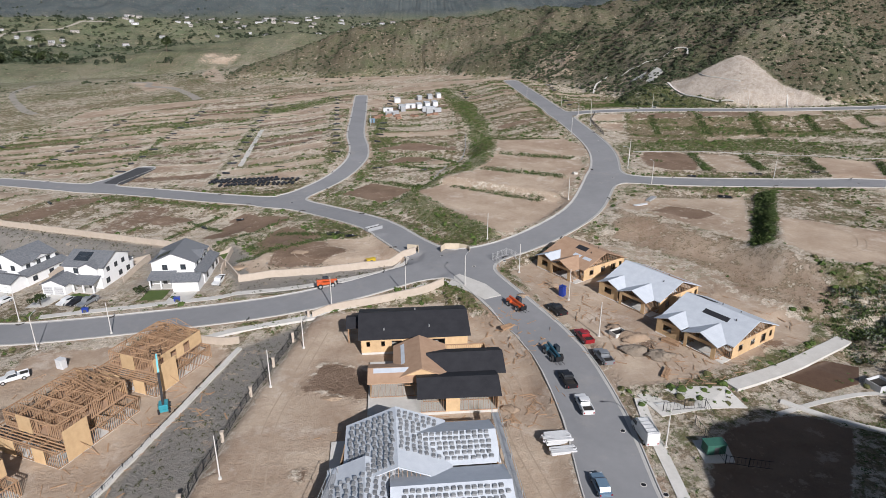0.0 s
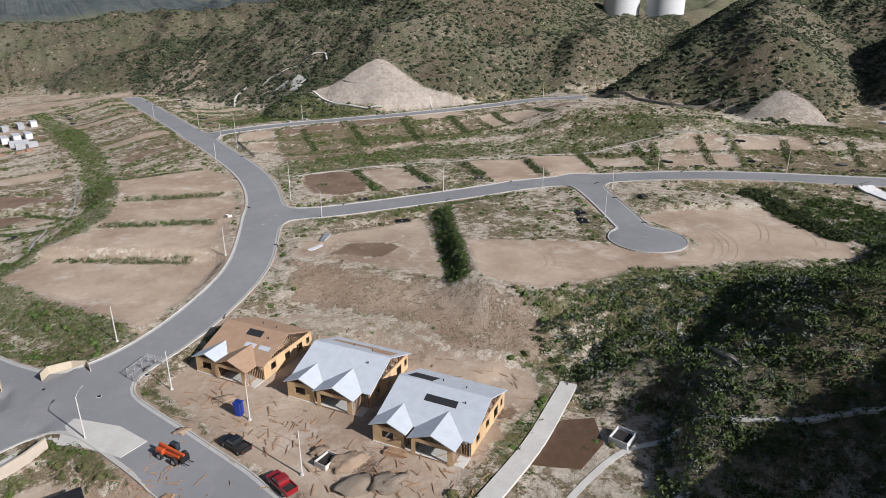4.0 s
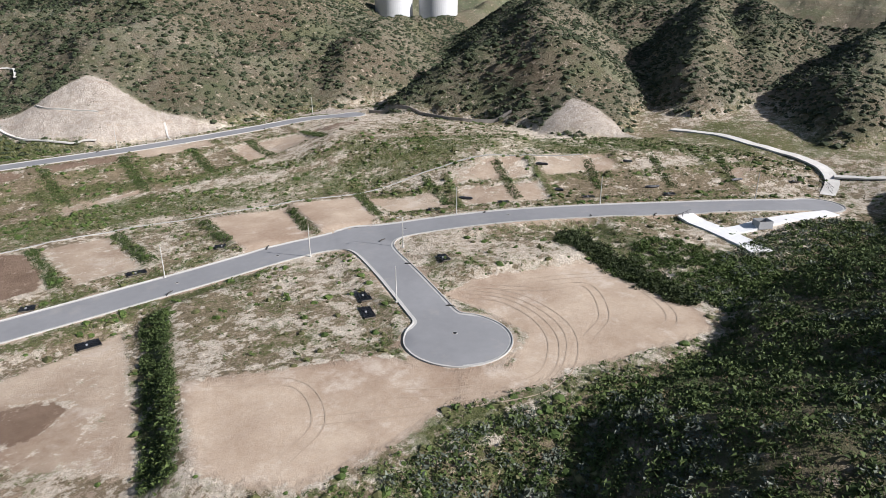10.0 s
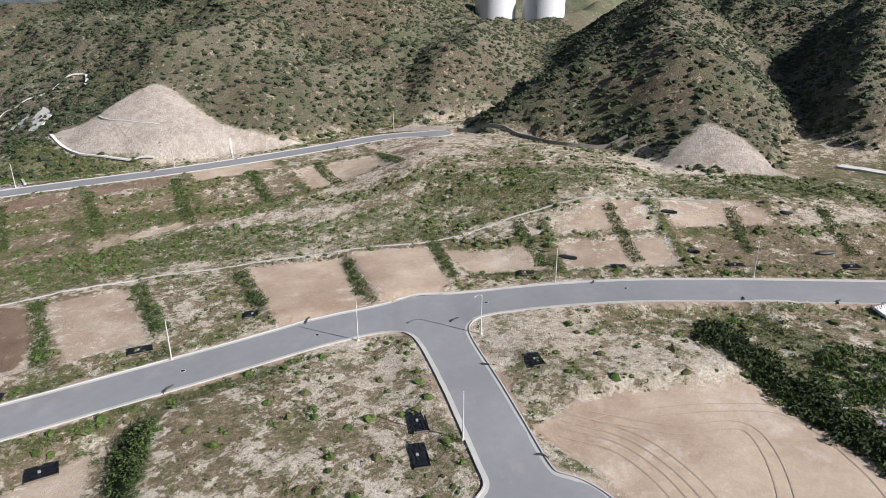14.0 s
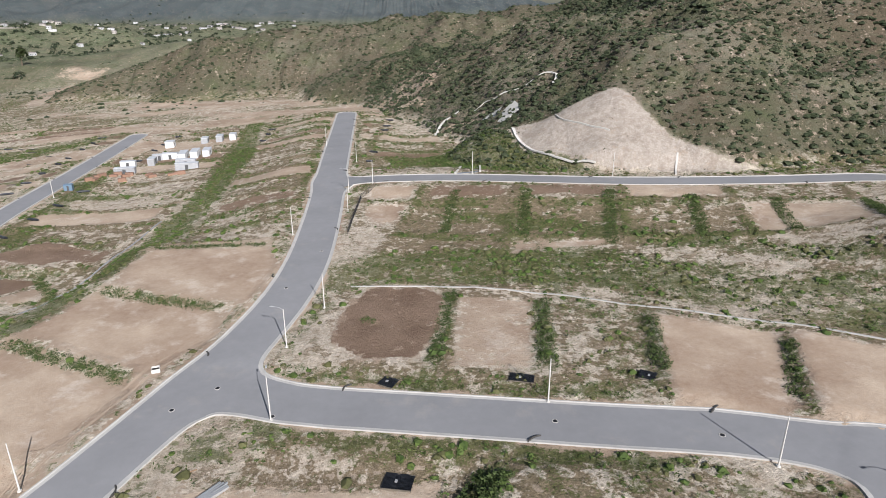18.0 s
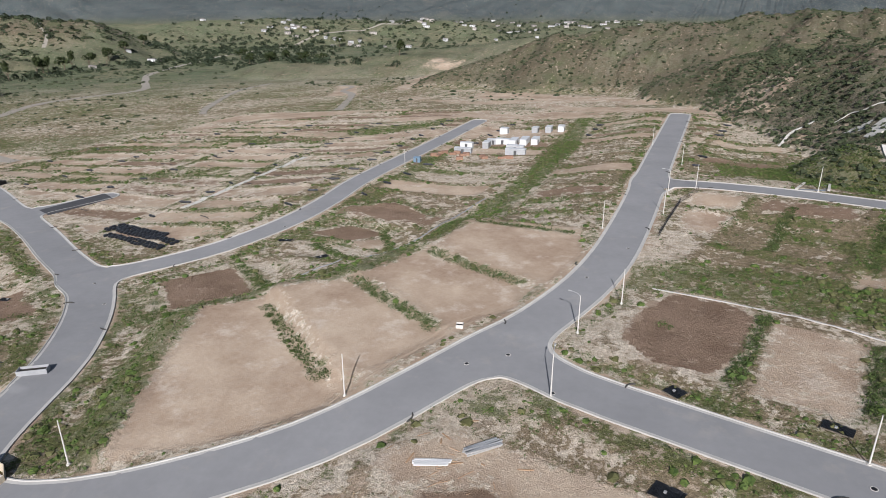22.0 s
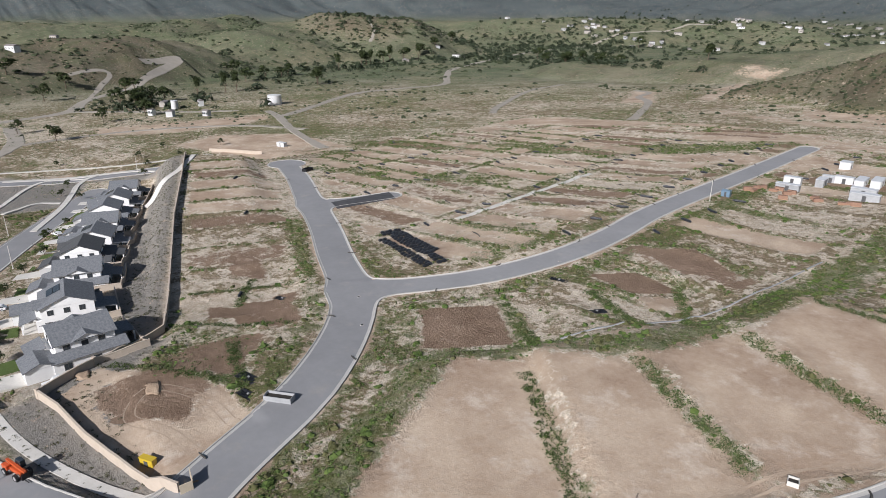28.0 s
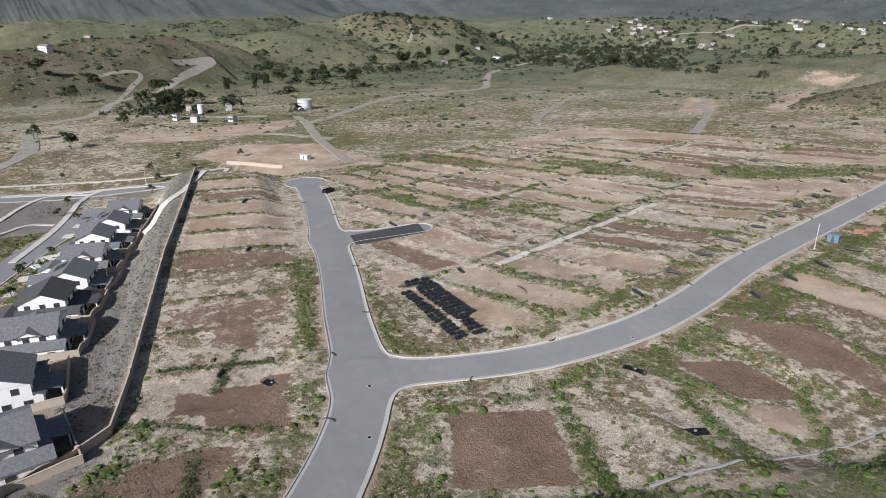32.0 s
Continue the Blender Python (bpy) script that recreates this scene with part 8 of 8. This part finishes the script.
def plank_pile(x, y, angle, n, l, mat, label, name="timber_stack", layers=2):
    P = thing(name, x, y, angle, label, "timber stack", "timber stacks on the lots")
    rnd = random.Random(int(x * 3 + y * 7))
    for k in range(n):
        for q in range(layers):
            bm = bmesh.new()
            slab(bm, -l / 2 + rnd.uniform(-0.3, 0.3), l / 2 + rnd.uniform(-0.3, 0.3), k * 0.26, k * 0.26 + 0.23, 0.08 + q * 0.24, 0.3 + q * 0.24, pose(0, 0, 0, 0, 0, rnd.uniform(-3, 3)))
            part("plank", bm, mat, P)
    bm = bmesh.new()
    for s in (-l / 3, l / 3):
        slab(bm, s - 0.06, s + 0.06, -0.1, n * 0.26, -0.1, 0.077)
    part("bearer", bm, M_LUMBER, P)


plank_pile(20.3, 81.5, 8, 9, 4.2, M_WHITE, "pale timber stack beside the street", layers=4)
plank_pile(20.8, 79.0, 8, 6, 4.0, M_WHITE, "pale timber stack on bare earth", layers=2)
plank_pile(47.5, 109.5, -50, 6, 3.2, M_LUMBER, "yellow timber stack before a house in build")
plank_pile(43.5, 98.5, 60, 4, 3.0, M_LUMBER, "yellow timber stack on bare earth")
plank_pile(17, 118, 30, 5, 2.8, M_LUMBER, "scattered timber stack beside the street")
plank_pile(71.5, 191.5, 50, 6, 5.5, M_GALV, "bundle of galvanised pipes on the lot", "pipe_bundle")
plank_pile(66.0, 185.5, 25, 5, 5.0, M_WHITE, "bundle of white pipes among weeds", "pipe_bundle", 1)
# loose boards about the building lots
bm = bmesh.new()
rnd = random.Random(21)
for cx, cy, sp, n in ((15.5, 110, 4.5, 80), (16, 92, 3.0, 60), (15, 124, 3.0, 40), (36, 124, 5, 70), (44, 108, 6, 80), (52, 100, 4, 50), (30, 138, 4, 50), (-6, 86, 5, 40), (-45, 95, 4, 50), (-52, 80, 4, 40), (-68, 104, 5, 50), (58, 122, 5, 50), (70, 118, 4, 30), (69, 188, 4, 24)):
    for k in range(n):
        x, y, a, l = cx + rnd.gauss(0, sp), cy + rnd.gauss(0, sp), rnd.uniform(0, 6.28), rnd.uniform(0.5, 2.6)
        z = at(x, y) + 0.05
        dx, dy = l / 2 * math.cos(a), l / 2 * math.sin(a)
        beam(bm, (x - dx, y - dy, z + rnd.uniform(0, 0.1)), (x + dx, y + dy, z + rnd.uniform(0.02, 0.2)), rnd.choice((0.1, 0.1, 0.24)), 0.05)
tagged(part("loose_boards", bm, M_LUMBER), "loose boards and offcuts strewn over the building lots", "boards", kind="stuff")


def tub(x, y, angle, w, l, h, mat, label, name, category):
    """An open box with thick walls."""
    T = thing(name, x, y, angle, label, category)
    bm = bmesh.new()
    slab(bm, -w / 2, w / 2, -l / 2, l / 2, 0.02, 0.12)
    part("floor", bm, mat, T)
    for x0, x1, y0, y1 in ((-w / 2, -w / 2 + 0.1, -l / 2, l / 2), (w / 2 - 0.1, w / 2, -l / 2, l / 2), (-w / 2 + 0.1, w / 2 - 0.1, -l / 2, -l / 2 + 0.1), (-w / 2 + 0.1, w / 2 - 0.1, l / 2 - 0.1, l / 2)):
        block(T, "side", x0, x1, y0, y1, 0.123, h, mat)
    block(T, "fill", -w / 2 + 0.12, w / 2 - 0.12, -l / 2 + 0.12, l / 2 - 0.12, 0.123, h * 0.55, M_DARK)


tub(38.5, 113.5, 25, 3.0, 2.2, 0.9, M_CONCRETE, "grey washout box on the building lot", "washout_box", "box")
tub(-16.0, 183.5, 128, 1.9, 5.2, 1.1, M_BLOCK, "long grey dump trailer on the lower road", "dump_trailer", "trailer")
tub(53.5, 222.5, 20, 1.4, 1.4, 0.7, M_CONCRETE, "square concrete catch basin in the bare lot", "catch_basin", "basin")
tub(224, 113, 45, 3.2, 3.6, 2.0, M_BLOCK, "grey concrete inlet box at the spillway", "inlet_box", "inlet")
tub(80.0, 95.0, 20, 3.6, 3.0, 1.3, M_WHITE, "pale concrete inlet with a steel grate by the mud pool", "inlet_box", "inlet")
tub(-195, 284, 20, 2.4, 5.0, 1.5, M_IRON, "dark skip on the turning circle", "skip", "skip")


def cabin(x, y, angle, w, l, h, mat, label, name, category):
    C = thing(name, x, y, angle, label, category)
    bm = bmesh.new()
    slab(bm, -w / 2, w / 2, -l / 2, l / 2, 0, h)
    bmesh.ops.bevel(bm, geom=bm.edges[:], offset=0.06, segments=1, affect="EDGES")
    part("body", bm, mat, C)
    bm = bmesh.new()
    slab(bm, -w / 2 - 0.06, w / 2 + 0.06, -l / 2 - 0.06, l / 2 + 0.06, h + 0.003, h + 0.12)
    part("roof", bm, mat, C)
    bm = bmesh.new()
    slab(bm, -0.35, 0.35, -l / 2 - 0.05, -l / 2 + 0.02, 0.1, h - 0.3)
    part("door", bm, M_TRIM if name != "portable_toilet" else mat, C)


M_GREENBOX = surface("green_metal", (0.03, 0.10, 0.075), (0.05, 0.14, 0.10), 1.0, 0.5)
cabin(43.2, 78.5, 5, 3.0, 1.8, 1.6, M_GREENBOX, "green metal utility cabinet on a concrete pad", "utility_cabinet", "cabinet")
apron("utility_pad", [(41, 76), (45.5, 76), (46, 81), (41, 81)], M_CONCRETE, "pale concrete pad under the utility cabinet", lift=0.12)
cabin(31.0, 132.5, -50, 1.2, 1.2, 2.3, PAINTS["navy"], "blue portable toilet beside the street", "portable_toilet", "toilet")
cabin(-289, 316, 20, 6, 3, 2.6, M_WHITE, "white site container beyond the turning circle", "site_container", "container")
cabin(-30.0, 363.0, 10, 3.0, 2.0, 2.2, PAINTS["blue"], "blue-grey tank beside the valley road", "water_trailer", "trailer")
# the yellow-tan bin by the wall, built as a plain lidded box
cabin(-15.2, 161.0, 30, 2.6, 1.0, 1.3, PAINTS["yellow"], "yellow bin on the walled lot", "yellow_bin", "rack")
cabin(-73.5, 113.5, -20, 1.6, 1.3, 2.0, M_WHITE, "white site toilet between timber frames", "portable_toilet", "toilet")
for bx_, by_ in ((-81.5, 139.2), (-61, 142.8)):
    cabin(bx_, by_, 10, 1.4, 0.7, 1.1, PAINTS["navy"], "blue wheeled bins at the kerb", "wheeled_bin", "bin")


# ---- yards of the white houses ----
M_LAWN = surface("lawn", (0.060, 0.095, 0.022), (0.105, 0.140, 0.040), 0.8, 0.95, bump=0.8, dist=0.08, fine=14)
for k, (hx_, hy_, ang, kind) in enumerate(ROW):
    a = radians(ang)
    ux, uy = math.cos(a), math.sin(a)

    def spot(u, v):
        return (hx_ + u * ux - v * uy, hy_ + u * uy + v * ux)

    flip = -1 if kind % 2 else 1
    apron("driveway", [spot(flip * 0.3, -5), spot(flip * 6.4, -5), spot(flip * 6.0, -12.5), spot(flip * 0.7, -12.5)][::flip], M_CONCRETE, "pale concrete driveway before the garage", "driveway", 0.12)
    apron("lawn", [spot(-flip * 1.0, -10), spot(-flip * 6.5, -10), spot(-flip * 6.5, -4), spot(-flip * 1.0, -4)][::-flip], M_LAWN, "small green front lawn", "lawn", 0.1)
    if k in (0, 2, 4, 5, 7):
        apron("lawn", [spot(1.5, 14.4), spot(9.4, 14.4), spot(9.4, 17.2), spot(1.5, 17.2)], M_LAWN, "green back lawn behind the white house", "lawn", 0.1)
    wall_line("yard_wall", [spot(10, 4), spot(10, 17.5), spot(-10, 17.5)], 1.6, 0.2, M_WALL, "tan block wall between back yards", False, True, 0, 2.5)


# ---- planting on the gravel strips ----
r = np.random.RandomState(71)
gxs, gys = [], []
for kind_, level_, outline in PADS:
    if kind_ == "gravel":
        o = np.array(outline)
        n = 700
        x, y = o[:, 0].min() + r.rand(n) * np.ptp(o[:, 0]), o[:, 1].min() + r.rand(n) * np.ptp(o[:, 1])
        m = near_area(x, y, outline) < -1
        gxs.append(x[m]), gys.append(y[m])
n = 1500
s_, o_ = r.rand(n), r.rand(n) * 13 + 2
gxs.append(-70 - 185 * s_ - 0.33 * -o_), gys.append(180.5 + 66 * s_ - 0.94 * o_)
x, y = np.concatenate(gxs), np.concatenate(gys)
strew("gravel_planting", x, y, 0.22 + 0.28 * r.rand(len(x)), 0.8, M_SCRUB, "small shrubs planted in rows on the gravel slope", CLUMPS, 72)


# ---- trees ----
def crown(seed, n, spread, tall):
    r = np.random.RandomState(seed)
    out = []
    for k in range(9):
        c = np.array([r.normal() * spread * 0.42, r.normal() * spread * 0.42, tall * (0.45 + 0.5 * r.rand())])
        blob = clump(seed * 20 + k, n)
        out.append(blob * np.array([spread * 0.5, spread * 0.5, tall * 0.22]) + c)
    return np.concatenate(out)


TREES = []
for k in range(4):
    v = crown(200 + k, 44, 4.2 if k < 3 else 2.6, 8.5 if k < 3 else 11)
    TREES.append(v)


def tree(x, y, size, kind, label="dark green tree in the valley", leaf=None):
    T = thing("tree", x, y, (x * 37 + y * 11) % 360, label, "tree", "trees")
    T.scale = (size, size, size)
    v = TREES[kind]
    key = "crown_mesh_%d" % kind
    if key in MESHES:
        c = new("crown", MESHES[key])
        t_ = new("trunk", MESHES["trunk"])
        c.parent, t_.parent = T, T
    else:
        c = array_mesh("crown", v, np.arange(len(v)).reshape(-1, 3), leaf or M_TREE)
        c.parent = T
        MESHES[key] = c.data
        bm = bmesh.new()
        tube(bm, (0, 0, -0.4), (0.15, 0, 3.0), 0.35, 0.2, 8)
        for a in range(4):
            tube(bm, (0.15, 0, 2.8), (1.6 * math.cos(a * 1.6), 1.6 * math.sin(a * 1.6), 5.6), 0.16, 0.06, 6)
        t_ = part("trunk", bm, M_BARK, T)
        MESHES["trunk"] = t_.data
    return T


MESHES = {}


# ---- tyre tracks round the turning circle and over the lots ----
def tyre_tracks(pts, seed):
    for off in (-0.95, 0.95):
        c = smooth_line([(p[0], p[1], 0) for p in pts], 1.5)[:, :2]
        t = np.gradient(c, axis=0)
        t /= np.linalg.norm(t, axis=1)[:, None] + 1e-9
        c = c + off * np.stack([t[:, 1], -t[:, 0]], 1)
        TRACKS.append(c)


TRACKS = []
for pts in ([(150, 150), (153, 142), (150, 132), (143, 125), (133, 122), (124, 128), (116, 136)], [(153, 152), (156.5, 142), (153, 130), (145, 122.5), (133, 119.5), (121, 126), (104, 140)], [(152, 149), (160, 146), (172, 138), (178, 130), (172, 118), (164, 113), (154, 118)],
            [(156, 150), (162, 140), (170, 133), (160, 124), (150, 122)], [(100, 160), (108, 150), (104, 140), (96, 137)], [(-8, 168), (-20, 166), (-30, 162), (-36, 168), (-26, 174), (-14, 175)], [(47, 207), (52, 222), (60, 238), (65, 262)], [(44, 197), (49, 214), (57, 232)], [(30, 180), (40, 190), (45, 202)],
            [(12, 110), (16, 98), (14, 86), (17, 70)], [(-22, 120), (-24, 105), (-26, 88), (-24, 70)], [(-42, 112), (-45, 98), (-50, 82), (-54, 70)], [(22, 139), (31, 128), (36, 118), (38, 104)]):
    tyre_tracks(pts, 1)
vs, fs, base_ = [], [], 0
for c in TRACKS:
    t = np.gradient(c, axis=0)
    t /= np.linalg.norm(t, axis=1)[:, None] + 1e-9
    s = np.stack([t[:, 1], -t[:, 0]], 1) * 0.11
    l, r_ = c - s, c + s
    z = sample(c[:, 0], c[:, 1], "z") + 0.045
    n = len(c)
    vs += [np.c_[l, z], np.c_[r_, z]]
    fs += [(base_ + i, base_ + i + 1, base_ + n + i + 1, base_ + n + i) for i in range(n - 1)]
    base_ += 2 * n
M_RUT = surface("rut_earth", (0.33, 0.25, 0.18), (0.43, 0.34, 0.255), 0.6, 0.95)
tagged(array_mesh("tyre_tracks", np.concatenate(vs), np.array(fs)[:, ::-1], M_RUT), "curved tyre tracks pressed into the dry lots", "tyre tracks", kind="stuff")

for k, (tx, ty, ts, kind) in enumerate(((-592, 298, 1.5, 0), (-600, 316, 1.6, 1), (-606, 330, 1.4, 2), (-612, 345, 1.3, 0), (-585, 310, 1.4, 1), (-638, 387, 1.4, 3), (-645, 421, 1.6, 3), (-640, 432, 1.7, 3), (-822, 500, 1.8, 0), (-737, 484, 1.6, 1),
                                         (-755, 519, 1.5, 2), (-769, 559, 1.5, 0), (-760, 545, 1.3, 1), (-651, 540, 1.8, 2), (-664, 548, 1.5, 0), (-803, 661, 1.8, 3), (-836, 722, 1.9, 3), (-846, 738, 1.8, 0), (-856, 752, 1.7, 3), (-872, 790, 1.9, 1), (-885, 812, 2.0, 3),
                                         (-896, 850, 1.9, 0), (-904, 889, 2.0, 3), (-912, 900, 1.8, 2), (-930, 950, 1.8, 1), (-984, 1038, 1.8, 0), (-590, 933, 1.7, 0), (-600, 945, 1.9, 1), (-612, 960, 1.7, 2), (-575, 950, 1.8, 0), (-559, 975, 1.8, 1), (-545, 965, 1.6, 2), (-530, 985, 1.5, 0),
                                         (-765, 1060, 1.8, 0), (-700, 1010, 1.6, 1), (-351, 918, 1.7, 0), (-859, 1513, 2.4, 1), (-500, 262, 1.0, 2), (-420, 215, 1.0, 1), (-520, 300, 1.2, 0), (-480, 200, 0.9, 2), (-700, 330, 1.5, 0), (-720, 345, 1.4, 1), (-690, 250, 1.5, 2), (-760, 230, 1.5, 0), (-740, 280, 1.6, 1))):
    tree(tx, ty, ts * 1.2, kind, "dark broad-leaved tree in the valley" if kind < 3 else "tall dark eucalyptus tree in the valley")

# street trees and shrubs by the white houses
for k, (tx, ty) in enumerate(((-71, 147), (-96, 146), (-119, 153), (-140, 160), (-160, 168), (-182, 172), (-203, 182), (-262, 190), (-270, 230), (-276, 246), (-282, 196), (-296, 238), (-250, 196), (-306, 260), (-318, 240), (-330, 200), (-340, 260), (-322, 290))):
    tree(tx, ty, 0.32 + 0.06 * (k % 3), k % 3, "young street tree beside the pavement")

# far woods: crowns too many to count
r = np.random.RandomState(91)
cx = [(-1000, 1500, 160, 60, 150), (-800, 1750, 260, 120, 260), (-400, 2000, 320, 140, 330), (-100, 2100, 260, 120, 220), (-1300, 1250, 200, 120, 80), (-620, 350, 80, 60, 16), (-850, 760, 60, 160, 30), (-1150, 500, 260, 200, 60), (-640, 1000, 120, 60, 26), (-1250, 2000, 300, 200, 260), (200, 2100, 260, 100, 180), (-900, 2350, 420, 130, 260), (-960, 1300, 160, 120, 90), (-720, 1150, 120, 120, 40), (-590, 310, 16, 18, 22), (-955, 1150, 50, 110, 70), (-860, 960, 26, 90, 46), (-700, 1130, 60, 40, 40), (-790, 1010, 50, 60, 40), (-560, 915, 40, 26, 30), (-980, 1420, 60, 130, 80), (-745, 520, 50, 50, 24), (-815, 700, 24, 90, 34), (-540, 940, 40, 26, 22), (-440, 895, 40, 14, 14), (-880, 1010, 30, 60, 20), (-1080, 880, 50, 50, 60), (-620, 370, 30, 40, 14), (-880, 1250, 60, 120, 50), (-1200, 2750, 420, 260, 420), (-300, 2650, 600, 260, 520), (400, 2600, 400, 260, 260)]
x = np.concatenate([c[0] + r.normal(size=c[4]) * c[2] for c in cx])
y = np.concatenate([c[1] + r.normal(size=c[4]) * c[3] for c in cx])
strew("far_wood", x, y, 3 + 5 * r.rand(len(x)) ** 1.5, 0.9, M_HAZYTREE, "far tree crowns across the valley, leaf colour paled for haze", BUSHES, 92)


# ---- water tanks on the ridge ----
def water_tank(x, y, rad, high, label, z=None):
    T = thing("water_tank", x, y, 0, label, "water tank", z=z)
    bm = bmesh.new()
    tube(bm, (0, 0, -3 if z is None else -16), (0, 0, high), rad, rad, 64)
    part("shell", bm, M_WHITE, T)
    bm = bmesh.new()
    tube(bm, (0, 0, high + 0.003), (0, 0, high + rad * 0.12), rad + 0.2, 0.4, 64)
    part("roof", bm, M_WHITE, T)
    bm = bmesh.new()
    for k in range(12):
        slab(bm, rad - 0.02, rad + 0.12, -0.3, -0.25, 0.3 + k * high / 12, 0.36 + k * high / 12)
        if k == 0:
            slab(bm, rad + 0.02, rad + 0.14, -0.32, -0.28, 0, high)
            slab(bm, rad + 0.02, rad + 0.14, 0.28, 0.32, 0, high)
    part("ladder", bm, M_GALV, T)


water_tank(493, 492, 16.5, 13, "large round white water tank on the hill", 61)
water_tank(519, 463, 17.0, 13, "large round white water tank on the hill", 60.5)
water_tank(-512, 417, 6.5, 9, "round pale tank in the valley")
water_tank(-545, 333, 3.0, 8, "small pale silo in the valley")


# ---- the town across the valley ----
def far_house(x, y, angle, w, d, h, mat, label):
    H = thing("far_house", x, y, angle, label, "house", "houses across the valley")
    block(H, "wall", -w / 2, w / 2, -d / 2, d / 2, -3, h, mat)
    bm = bmesh.new()
    q = [bm.verts.new(p) for p in ((-w / 2 - 0.5, -d / 2 - 0.5, h), (w / 2 + 0.5, -d / 2 - 0.5, h), (w / 2 + 0.5, d / 2 + 0.5, h), (-w / 2 - 0.5, d / 2 + 0.5, h), (-w / 2, 0, h + d * 0.22), (w / 2, 0, h + d * 0.22))]
    for f in ((0, 1, 5, 4), (1, 2, 5), (2, 3, 4, 5), (3, 0, 4), (3, 2, 1, 0)):
        bm.faces.new([q[i] for i in f])
    part("roof", bm, FARROOF, H)
    for k in range(3):
        bm = bmesh.new()
        slab(bm, -w / 3 + k * w / 3 - 0.7, -w / 3 + k * w / 3 + 0.7, -d / 2 - 0.06, -d / 2 + 0.02, h * 0.35, h * 0.7)
        part("window", bm, M_GLASS, H)


FARROOF = surface("far_roof", (0.16, 0.14, 0.13), (0.26, 0.24, 0.23), 0.3, 0.8, vary=0.4)
FARWALL = surface("far_wall", (0.40, 0.40, 0.40), (0.56, 0.56, 0.55), 0.4, 0.8, vary=0.25)
M_TANWALL = surface("tan_wall", (0.32, 0.29, 0.26), (0.44, 0.41, 0.37), 0.4, 0.8, vary=0.1)
r = np.random.RandomState(95)
groups = [(-930, 1560, 150, 50, 18, 10), (-760, 1800, 150, 50, 22, 9), (-330, 2050, 260, 80, 22, 9), (40, 2080, 160, 70, 14, 11), (-900, 2350, 260, 70, 34, 10), (-1060, 1600, 60, 40, 10, 10), (-880, 860, 30, 80, 4, 9), (-540, 330, 30, 30, 5, 6), (-930, 290, 40, 30, 4, 9), (-1150, 2900, 260, 120, 34, 13), (-300, 2600, 500, 200, 44, 13), (300, 2500, 260, 160, 16, 13)]
for gx_, gy_, sx, sy, n, w in groups:
    for k in range(n):
        x, y = gx_ + r.normal() * sx, gy_ + r.normal() * sy
        far_house(x, y, r.uniform(-40, 40), w * r.uniform(0.8, 1.9), w * r.uniform(0.6, 0.9), r.uniform(3, 6), FARWALL if r.rand() < 0.6 else M_TANWALL, "pale house among trees across the valley")

# ---- tracks and roads in the valley ----
M_TRACK = surface("pale_track", (0.26, 0.23, 0.19), (0.34, 0.31, 0.265), 0.1, 0.95)


def far_track(pts, half):
    """A strip that follows the ground on either side."""
    c = smooth_line([(p[0], p[1], 0) for p in pts], 4.0)[:, :2]
    t = np.gradient(c, axis=0)
    t /= np.linalg.norm(t, axis=1)[:, None] + 1e-9
    n = len(c)
    wide = half * (0.75 + 0.5 * waves(c[:, 0], c[:, 1], 25, 2))[:, None]
    s = np.stack([t[:, 1], -t[:, 0]], 1) * wide
    vs = [np.c_[c + k * s, sample(*(c + k * s).T, "z") + (0.28 if abs(k) < 1.2 else -0.4)] for k in (-1.25, -1, -0.5, 0, 0.5, 1, 1.25)]
    fs = [(k * n + i, k * n + i + 1, (k + 1) * n + i + 1, (k + 1) * n + i) for k in range(6) for i in range(n - 1)]
    tagged(array_mesh("track", np.concatenate(vs), np.array(fs), M_TRACK), "pale dirt track across the valley", "track", kind="structure")


for pts, half in (([(-540, 170), (-559, 198), (-591, 252), (-671, 286), (-745, 345), (-812, 403), (-850, 440), (-824, 384)], 5.0), ([(-671, 286), (-740, 310), (-780, 335), (-788, 326), (-770, 290)], 2.5), ([(-591, 252), (-560, 290), (-520, 330), (-490, 372)], 3.0),
                  ([(-423, 378), (-440, 402), (-537, 519), (-550, 587), (-554, 662), (-640, 740), (-727, 840), (-906, 1192), (-968, 1533), (-817, 1774)], 4.0), ([(-300, 505), (-334, 545), (-422, 679), (-447, 762)], 3.0), ([(-328, 740), (-300, 722), (-283, 679), (-242, 633), (-200, 560), (-180, 520)], 3.0),
                  ([(-260, 330), (-340, 350), (-423, 378), (-470, 390)], 3.0), ([(-420, 190), (-430, 260), (-400, 330), (-340, 360)], 3.0), ([(-1105, 925), (-1062, 889), (-1032, 879), (-996, 845)], 2.5), ([(-330, 150), (-420, 190), (-520, 200)], 4.5)):
    far_track(pts, half)
